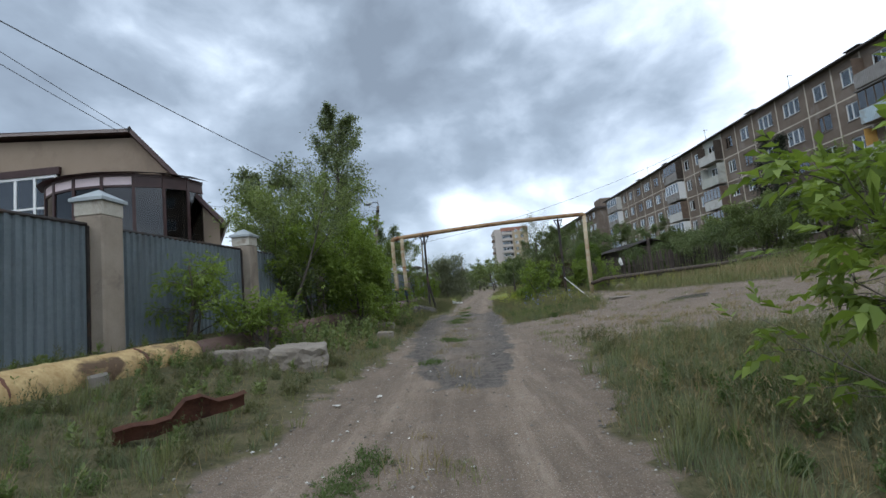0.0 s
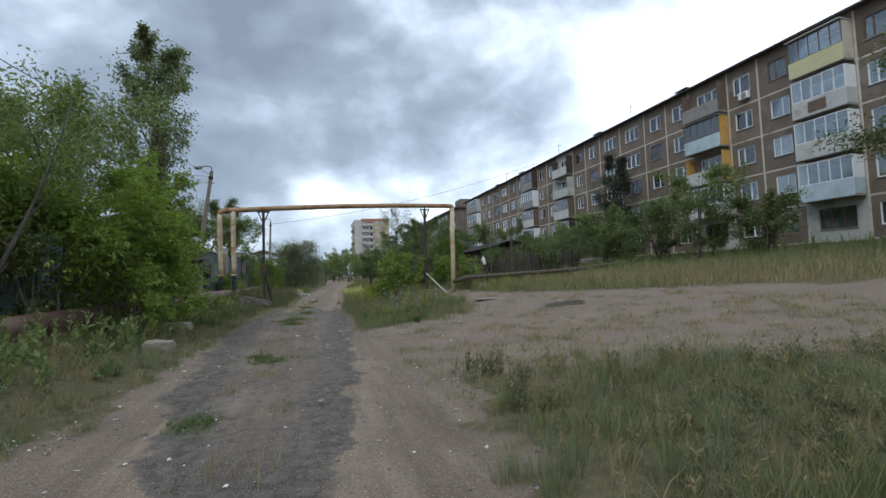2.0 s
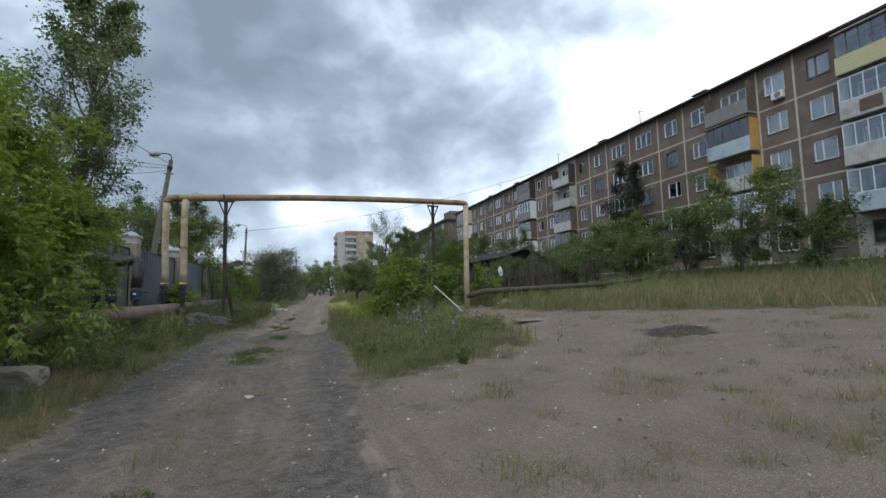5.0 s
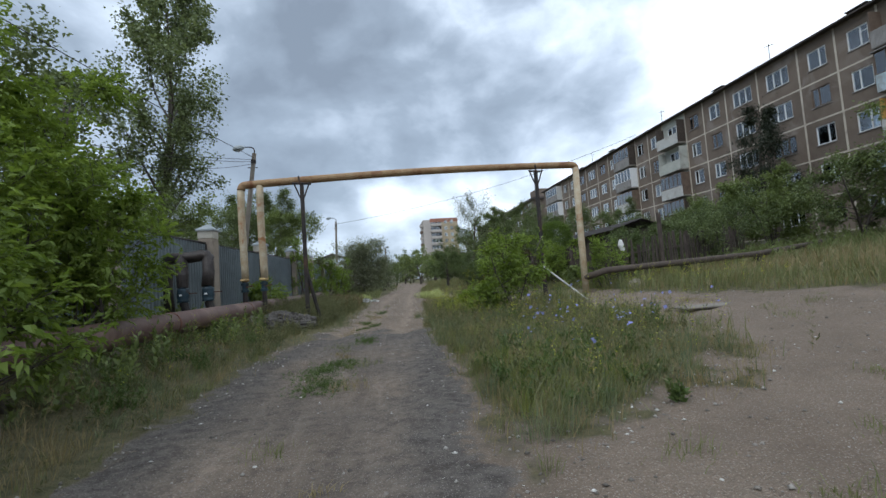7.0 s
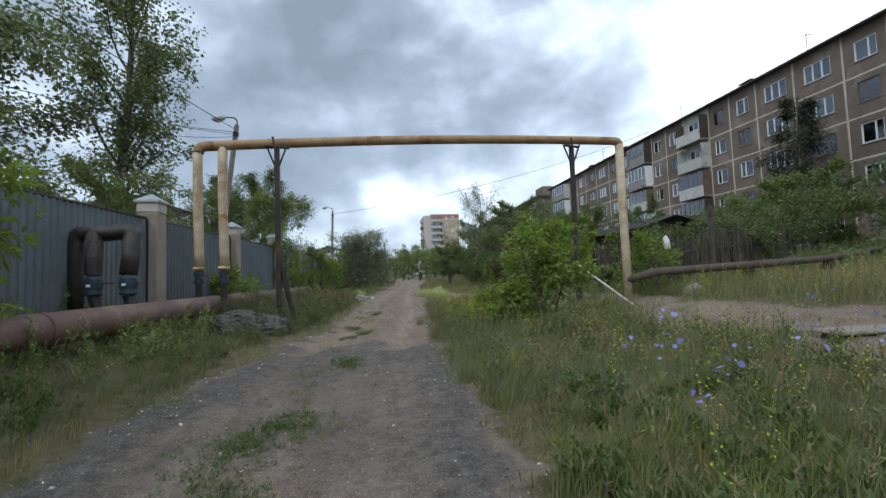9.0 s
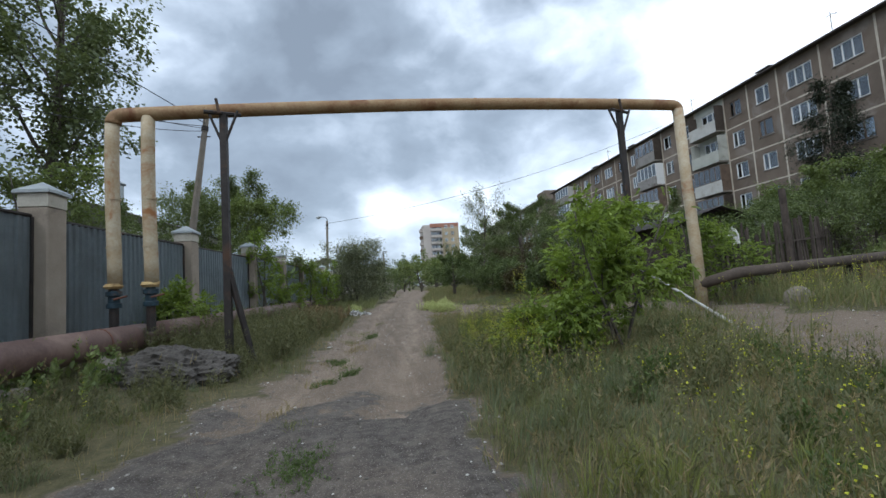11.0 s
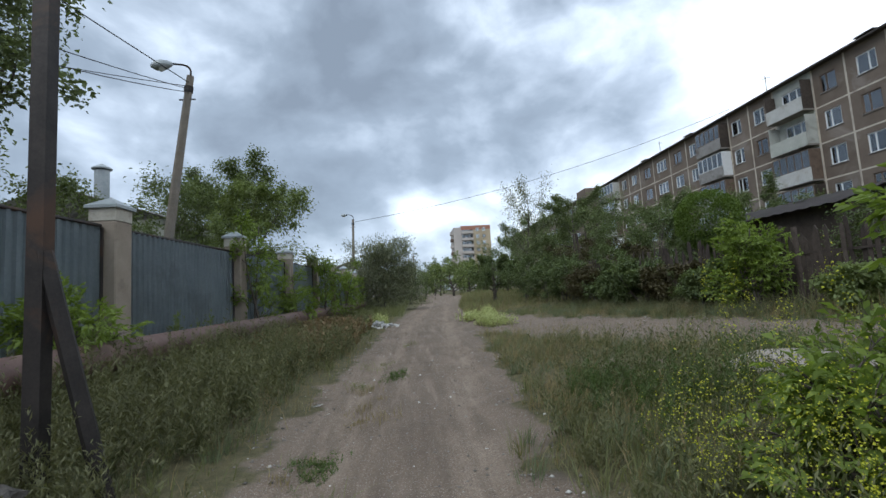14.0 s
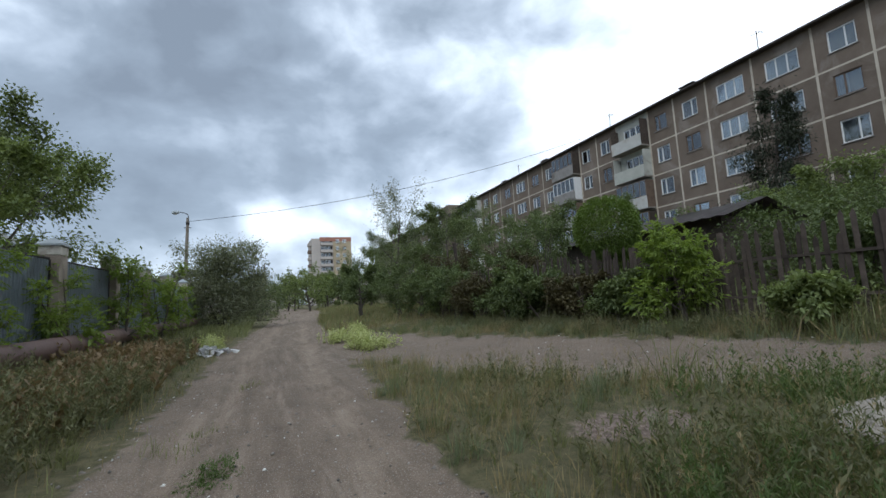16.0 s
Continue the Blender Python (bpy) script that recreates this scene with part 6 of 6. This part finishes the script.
def build_grass():
    rng = np.random.default_rng(42)
    green, dry, sage = [], [], []

    def lay(store, n, x0, x1, y0, y1, hmin, hmax, w, keep, lean=0.6):
        near = y1 < 47 and x1 < 12
        x, y = scatter(rng, int(n * (0.32 if store is green else 0.75)) if near else n, x0, x1, y0, y1, keep)
        h = (0.72 if near else 1.0) * (hmin + (hmax - hmin) * 1.35 * rng.beta(1.3, 2.4, len(x))) * (0.6 + 0.65 * clump(x, y, 0.9, 7.0))
        store.append(blades(x, y, h, w * rng.uniform(0.6, 1.4, len(x)), rng, lean))

    # verge right of the first stretch
    lay(green, 15000, 1.0, 11, 0.6, 9.6, 0.10, 0.34, 0.0035, lambda x, y: veg(x, y) * (0.08 + 0.9 * clump(x, y, 1.1, 1.0) ** 2) * np.clip((x - interp(y, *ROAD_R)) / 1.2, 0.15, 1))
    lay(dry, 13000, 1.0, 11, 0.6, 9.6, 0.12, 0.42, 0.0026, lambda x, y: veg(x, y) * (1.05 - 0.8 * clump(x, y, 1.1, 1.0)))
    # verge along the pipe
    lay(green, 21000, -5.4, -1.0, 0.5, 24.0, 0.07, 0.26, 0.0038, lambda x, y: veg(x, y) * (0.35 + 0.65 * clump(x, y, 1.2, 2.0)))
    lay(dry, 10000, -5.0, -1.0, 0.5, 24.0, 0.08, 0.32, 0.0028, lambda x, y: veg(x, y) * (1.0 - 0.85 * clump(x, y, 1.2, 2.0)))
    # the island right of the asphalt
    lay(green, 22000, 1.2, 7.5, 13.5, 26.5, 0.12, 0.40, 0.0040, lambda x, y: veg(x, y) * (0.4 + 0.6 * clump(x, y, 1.0, 3.0)))
    lay(dry, 16000, 1.2, 7.5, 13.5, 26.5, 0.14, 0.42, 0.0028, lambda x, y: veg(x, y) * (1.0 - 0.8 * clump(x, y, 1.0, 3.0)))
    # past the portal
    lay(green, 9000, -4, -0.2, 24.0, 46, 0.10, 0.34, 0.005, lambda x, y: veg(x, y) * (0.3 + 0.6 * clump(x, y, 1.0, 4.0)))
    lay(dry, 7000, -4, -0.2, 24.0, 46, 0.10, 0.38, 0.004, lambda x, y: veg(x, y) * (1.0 - 0.75 * clump(x, y, 1.0, 4.0)))
    lay(green, 8000, 1.6, 9.6, 25.5, 46, 0.10, 0.36, 0.005, lambda x, y: veg(x, y) * (0.25 + 0.6 * clump(x, y, 0.9, 5.0)))
    lay(dry, 15000, 1.6, 9.6, 25.5, 46, 0.10, 0.40, 0.004, lambda x, y: veg(x, y) * (1.0 - 0.7 * clump(x, y, 0.9, 5.0)) * np.clip(np.hypot((x - 3.9) / 1.1, (y - 27.9) / 0.8) - 0.5, 0.1, 1))
    # the meadow before the building
    lay(green, 34000, 9, 33.4, -6, 38, 0.2, 0.75, 0.012, lambda x, y: veg(x, y) * (0.2 + 0.8 * np.clip((x - 12) / 14, 0, 1)))
    lay(dry, 17000, 8, 30, -6, 30, 0.2, 0.6, 0.010, lambda x, y: veg(x, y) * np.clip(1.3 - np.abs(x - 14.5) / 7, 0.1, 1) * (1.0 - 0.6 * clump(x, y, 0.5, 6.0)))
    lay(green, 9000, 5, 12, 14, 30, 0.2, 0.6, 0.006, lambda x, y: veg(x, y))
    # far verges
    lay(green, 12000, -4, 0.2, 46, 100, 0.2, 0.6, 0.014, lambda x, y: veg(x, y))
    lay(green, 12000, 2.5, 14, 44, 100, 0.2, 0.6, 0.014, lambda x, y: veg(x, y))
    lay(dry, 9000, 2.5, 14, 44, 100, 0.2, 0.5, 0.012, lambda x, y: veg(x, y))
    # thin growth on the bare earth: tufts about a few centres
    for store, k, hm in ((green, 150, 0.17), (dry, 70, 0.2)):
        cx, cy = scatter(rng, k, 1.8, 11, 6, 24, lambda x, y: np.clip(masks(x, y)[0], 0, 1) * (0.15 + 0.85 * np.exp(-np.abs(y - 9.5) / 2.2)))
        rx, ry = scatter(rng, 22, -1.4, 1.6, 3, 34, lambda x, y: np.ones_like(x) * (np.abs(x - np.interp(y, (0, 25, 40), (-0.3, 0.1, 0.9))) < 0.35))
        cx, cy = np.concatenate([cx, rx]), np.concatenate([cy, ry])
        m = 60
        s = rng.uniform(0.05, 0.16, len(cx))
        x = (cx[:, None] + rng.normal(0, 1, (len(cx), m)) * s[:, None]).ravel()
        y = (cy[:, None] + rng.normal(0, 1, (len(cx), m)) * s[:, None]).ravel()
        h = np.repeat(s / 0.16, m) * hm * rng.uniform(0.5, 1.2, len(x))
        store.append(blades(x, y, h, np.full(len(x), 0.0035), rng, 0.7))

    def join(lst):
        V, F, o = [], [], 0
        for v, f in lst:
            V.append(v)
            F.append(f + o)
            o += len(v)
        return np.concatenate(V), np.concatenate(F)

    # grasses stand in tufts, each kind in patches of its own
    blue, fresh = [], []
    for store, n, x0, x1, y0, y1, h0, h1, m, w, lean, seed in (
            (green, 420, 1.2, 9, 0.8, 9.6, 0.16, 0.42, 34, 0.0030, 0.25, 1.0), (blue, 520, 1.2, 8, 0.8, 9.4, 0.18, 0.42, 38, 0.0024, 0.2, 4.5), (dry, 150, 1.2, 9, 0.8, 9.6, 0.18, 0.45, 22, 0.0020, 0.3, 7.5),
            (blue, 520, -5, -1.5, 1.5, 24, 0.12, 0.32, 34, 0.0026, 0.2, 2.0), (green, 320, -5, -1.5, 1.5, 24, 0.14, 0.36, 30, 0.0030, 0.25, 5.0), (dry, 170, -3.6, -1.5, 6.5, 22, 0.15, 0.4, 22, 0.0022, 0.3, 9.0),
            (blue, 430, 1.4, 7.2, 13.6, 25.5, 0.18, 0.44, 38, 0.0026, 0.2, 3.0), (green, 380, 1.4, 7.2, 13.6, 25.5, 0.2, 0.45, 30, 0.0032, 0.25, 6.0), (fresh, 90, 1.5, 3.2, 13.6, 20.0, 0.2, 0.42, 44, 0.0028, 0.4, 7.0), (dry, 130, 1.6, 7.2, 13.6, 25.5, 0.2, 0.5, 20, 0.0020, 0.3, 8.0),
            (blue, 300, -3.4, -0.7, 24, 46, 0.15, 0.36, 34, 0.0032, 0.25, 10.0), (green, 260, -3.4, -0.7, 24, 46, 0.15, 0.36, 30, 0.0036, 0.25, 11.0),
            (blue, 420, 2.0, 9.2, 25.2, 42, 0.15, 0.42, 36, 0.0034, 0.25, 12.0), (green, 300, 2.0, 9.2, 25.2, 42, 0.15, 0.42, 30, 0.0036, 0.25, 13.0), (dry, 260, 2.0, 8.5, 25.2, 36, 0.2, 0.48, 24, 0.0026, 0.3, 14.0)):
        cx, cy = scatter(rng, n, x0, x1, y0, y1, lambda x, y: veg(x, y) * (0.12 + 0.88 * clump(x, y, 1.1, seed)) * np.clip(np.hypot((x - 3.9) / 1.1, (y - 27.9) / 0.8) - 0.6, 0.05, 1))
        x, y, h, out = fan(cx, cy, rng.uniform(h0, h1, len(cx)), m, rng)
        store.append(blades(x, y, h, w * rng.uniform(0.6, 1.4, len(x)), rng, lean, out))
    for store, mat, name, label in ((blue, "grass_blue", "fine_grass", "fine blue-green grass in tufts"), (fresh, "grass_fresh", "wild_barley", "pale yellow-green wild barley beside the asphalt")):
        V, F = join(store)
        tagged(new(name, mesh_from(name, V, F, mat)), label, "grass", kind="stuff")

    V, F = join(green)
    tagged(new("grass", mesh_from("grass", V, F, "grass_green")), "uncut green grass of the verges and meadow", "grass", kind="stuff")
    V, F = join(dry)
    tagged(new("dry_grass", mesh_from("dry_grass", V, F, "grass_dry")), "straw-coloured dry grass among the green", "grass", kind="stuff")

    # wormwood and other leafy weeds
    wv, gvv, tips, yt = [], [], [], []
    for n, x0, x1, y0, y1, h0, h1, keep in (
            (620, 1.1, 8, 1.0, 9.2, 0.2, 0.45, lambda x, y: veg(x, y) * clump(x, y, 1.4, 8.0)),
            (620, -5, -1.4, 2.0, 24, 0.18, 0.45, lambda x, y: veg(x, y) * (0.2 + clump(x, y, 1.4, 9.0))),
            (260, -3.6, -0.6, 23.6, 30.5, 0.3, 0.6, lambda x, y: veg(x, y) * (0.4 + clump(x, y, 1.2, 10.0))),
            (420, -3.0, -0.4, 33, 48, 0.14, 0.34, lambda x, y: veg(x, y)),
            (520, 1.6, 6.5, 14, 25, 0.3, 0.65, lambda x, y: veg(x, y) * (0.2 + clump(x, y, 1.3, 11.0))),
            (330, 2.0, 5.0, 25, 31, 0.25, 0.5, lambda x, y: veg(x, y) * clump(x, y, 1.3, 12.0)),
            (150, 2.8, 4.0, 25.2, 27.2, 0.4, 0.8, lambda x, y: np.ones_like(x)),
            (650, 6.5, 9.6, 27, 42, 0.25, 0.6, lambda x, y: veg(x, y))):
        x, y = scatter(rng, n, x0, x1, y0, y1, keep)
        v, f, t = sprigs(x, y, rng.uniform(h0, h1, len(x)), rng, 34, 0.062, 0.2)
        wv.append((v, f))
    # bushy plants of it, many stems from one root
    for n, x0, x1, y0, y1, h0, h1, m, keep in (
            (165, -3.1, -0.85, 24.6, 33.5, 0.6, 1.05, 15, lambda x, y: veg(x, y)),
            (70, -2.9, -0.8, 33.5, 44, 0.35, 0.6, 10, lambda x, y: veg(x, y)),
            (26, -2.9, -1.3, 20.5, 23.6, 0.25, 0.5, 10, lambda x, y: veg(x, y)),
            (70, 1.9, 5.2, 20.5, 25.6, 0.25, 0.5, 10, lambda x, y: veg(x, y)),
            (60, 1.5, 6.0, 2.6, 8.8, 0.22, 0.42, 9, lambda x, y: veg(x, y)),
            (50, -4.3, -2.1, 3.0, 8.0, 0.16, 0.34, 9, lambda x, y: veg(x, y)),
            (60, 7.0, 9.0, 27.5, 36, 0.25, 0.5, 9, lambda x, y: veg(x, y))):
        cx, cy = scatter(rng, n, x0, x1, y0, y1, keep)
        x, y, h, out = fan(cx, cy, rng.uniform(h0, h1, len(cx)), m, rng, 0.3, 0.24)
        v, f, t = sprigs(x, y, h, rng, 42, 0.07, 0.18, out)
        wv.append((v, f))
    V, F = join(wv)
    tagged(new("wormwood", mesh_from("wormwood", V, F, "sage")), "grey-green wormwood and leafy weeds", "weeds", kind="stuff")
    # dark green nettles under the pipe and fence
    for n, x0, x1, y0, y1, h0, h1 in ((200, -5.3, -2.4, 1.5, 8.5, 0.10, 0.26), (500, -5.2, -2.4, 9, 24, 0.3, 0.65), (120, -4.2, -3.3, 26, 48, 0.3, 0.8), (260, 26, 33, 14, 40, 0.5, 1.1), (500, 9.6, 24, 27, 34, 0.4, 0.9)):
        x, y = scatter(rng, n, x0, x1, y0, y1, lambda x, y: veg(x, y) * (0.3 + clump(x, y, 1.5, 13.0)))
        v, f, t = sprigs(x, y, rng.uniform(h0, h1, len(x)), rng, 26, 0.11, 0.42)
        gvv.append((v, f))
    # deep green herbs in clumps
    hv = []
    for n, x0, x1, y0, y1, h0, h1, m, leaves, size, width in (
            (60, 1.7, 4.6, 1.2, 4.6, 0.2, 0.45, 9, 30, 0.075, 0.3), (50, -5.0, -2.4, 2.0, 7.4, 0.16, 0.36, 9, 30, 0.052, 0.28), (80, -4.4, -2.0, 9, 24, 0.25, 0.5, 8, 26, 0.085, 0.34),
            (46, 1.8, 3.6, 14.2, 18.0, 0.15, 0.38, 8, 18, 0.12, 0.36), (40, 2.4, 6.2, 17, 24, 0.25, 0.5, 8, 24, 0.09, 0.28), (26, 2.5, 3.9, 25.0, 27.0, 0.4, 0.75, 12, 70, 0.065, 0.14), (30, 4.6, 7.5, 25.2, 28.5, 0.35, 0.7, 9, 40, 0.07, 0.2)):
        cx, cy = scatter(rng, n, x0, x1, y0, y1, lambda x, y: veg(x, y) * (0.2 + clump(x, y, 1.3, 16.0)))
        x, y, h, out = fan(cx, cy, rng.uniform(h0, h1, len(cx)), m, rng, 0.3, 0.4)
        v, f, t = sprigs(x, y, h, rng, leaves, size, width, out)
        hv.append((v, f))
    # low mats of knotgrass between the wheel tracks
    for cx, cy, r in ((-0.30, 17.4, 0.34), (-0.15, 16.5, 0.36), (0.0, 17.9, 0.22), (0.0, 23.7, 0.2), (0.0, 25.5, 0.2), (0.33, 24.1, 0.16), (-0.82, 3.4, 0.2), (-0.9, 3.0, 0.22), (-0.6, 7.7, 0.2), (-0.38, 11.0, 0.22), (-0.22, 10.5, 0.24), (0.2, 20.4, 0.25), (0.5, 29.0, 0.2)):
        n = int(520 * r)
        x, y = rng.normal(cx, r * 0.5, n), rng.normal(cy, r * 0.7, n)
        v, f, t = sprigs(x, y, rng.uniform(0.03, 0.09, n), rng, 16, 0.05, 0.3)
        hv.append((v, f))
    V, F = join(hv)
    tagged(new("deep_green_herbs", mesh_from("deep_green_herbs", V, F, "herb")), "deep green leafy herbs in clumps and low mats", "weeds", kind="stuff")
    V, F = join(gvv)
    tagged(new("green_weeds", mesh_from("green_weeds", V, F, "leaf_willow")), "fresh green leafy weeds under the pipe", "weeds", kind="stuff")
    # feathery seed heads of the dry grasses
    fv = []
    for n, x0, x1, y0, y1 in ((420, 1.2, 5, 1.5, 9), (620, 1.5, 5.5, 13.5, 24), (260, -3.5, -1.3, 8, 24), (300, 2, 6, 25, 32), (220, -2.4, -0.5, 28, 40)):
        x, y = scatter(rng, n, x0, x1, y0, y1, lambda x, y: veg(x, y) * clump(x, y, 1.7, 15.0))
        h = rng.uniform(0.25, 0.6, len(x))
        v, f = blades(x, y, h, np.full(len(x), 0.002), rng, 0.35)
        b = v.reshape(-1, 5, 3)
        m, t = b[:, 2:4].mean(1), b[:, 4]
        q = rng.uniform(0.55, 1.05, (len(x), 18))
        P = m[:, None] + (t - m)[:, None] * q[..., None]
        D = (t - m)[:, None] / 0.2 + rng.normal(0, 0.45, P.shape)
        L = rng.uniform(0.02, 0.045, P.shape[:2])
        fv.append(leaf_cloud(P.reshape(-1, 3), D.reshape(-1, 3), L.ravel(), L.ravel() * 0.14, rng, 0.0))
    V, F = join(fv)
    tagged(new("seed_heads", mesh_from("seed_heads", V, F, "grass_dry")), "pale feathery seed heads of wild grasses", "grass", kind="stuff")
    # flowering stalks
    fl = {"yellowflower": [], "chicory": [], "palebloom": []}
    stems = []
    for mat, n, x0, x1, y0, y1, h0, h1, k, size in (
            ("yellowflower", 110, 2.0, 6.0, 13.8, 21, 0.4, 0.7, 26, 0.012), ("yellowflower", 130, 1.9, 2.9, 22.3, 24.2, 0.4, 0.85, 44, 0.009), ("yellowflower", 30, -3.2, -1.5, 15, 22, 0.4, 0.6, 18, 0.014),
            ("yellowflower", 70, 6, 10, 20, 26, 0.4, 0.7, 20, 0.02),
            ("yellowflower", 26, 3.2, 4.4, 23.4, 25.2, 0.8, 1.35, 60, 0.012),
            ("chicory", 22, 2.2, 4.2, 14.8, 18.5, 0.5, 0.95, 4, 0.04), ("palebloom", 300, 2.9, 4.5, 36.0, 44.0, 0.12, 0.25, 32, 0.045), ("palebloom", 60, -0.9, -0.5, 40, 43, 0.15, 0.3, 40, 0.05)):
        if mat == "palebloom":
            k0 = rng.integers(0, 12, n)
            x = rng.uniform(x0, x1, 12)[k0] + rng.normal(0, 0.16, n)
            y = rng.uniform(y0, y1, 12)[k0] + rng.normal(0, 0.3, n)
        else:
            x, y = scatter(rng, n, x0, x1, y0, y1, lambda x, y: veg(x, y))
        h = rng.uniform(h0, h1, len(x))
        v, f, tip = sprigs(x, y, h, rng, 16, 0.05, 0.2)
        stems.append((v, f))
        sv, sf = blades(x, y, h, np.full(len(x), 0.004), rng, 0.1)
        sf = np.concatenate([sf, sf[:, 2:3]], 1)
        P = np.repeat(tip, k, 0) + rng.normal(0, 1, (len(tip) * k, 3)) * np.array([0.03, 0.03, 0.10])
        L = size * rng.uniform(0.6, 1.4, len(P))
        fl[mat].append(leaf_cloud(P, rng.normal(0, 1, P.shape), L, L * 0.9, rng, 0.0))
    V, F = join(stems)
    tagged(new("flower_stalks", mesh_from("flower_stalks", V, F, "grass_green")), "green stalks of the flowering weeds", "weeds", kind="stuff")
    for mat, name, label in (("yellowflower", "yellow_flowers", "small yellow flowers on the weeds"), ("chicory", "blue_flowers", "pale blue chicory flowers in the grass"), ("palebloom", "pale_bloom", "low clumps of pale yellow-green bloom in the road")):
        V, F = join(fl[mat])
        tagged(new(name, mesh_from(name, V, F, mat)), label, "flowers", kind="stuff")
    # heap of dried cut weeds
    x, y = rng.normal(-1.7, 0.38, 700), rng.uniform(30.8, 38.6, 700)
    v, f, t = sprigs(x, y, rng.uniform(0.2, 0.62, 700), rng, 24, 0.15, 0.42)
    tagged(new("dried_weeds", mesh_from("dried_weeds", v, f, "leaf_dry")), "heap of dried brown weeds beside the pipe", "weeds", kind="stuff")


build_grass()
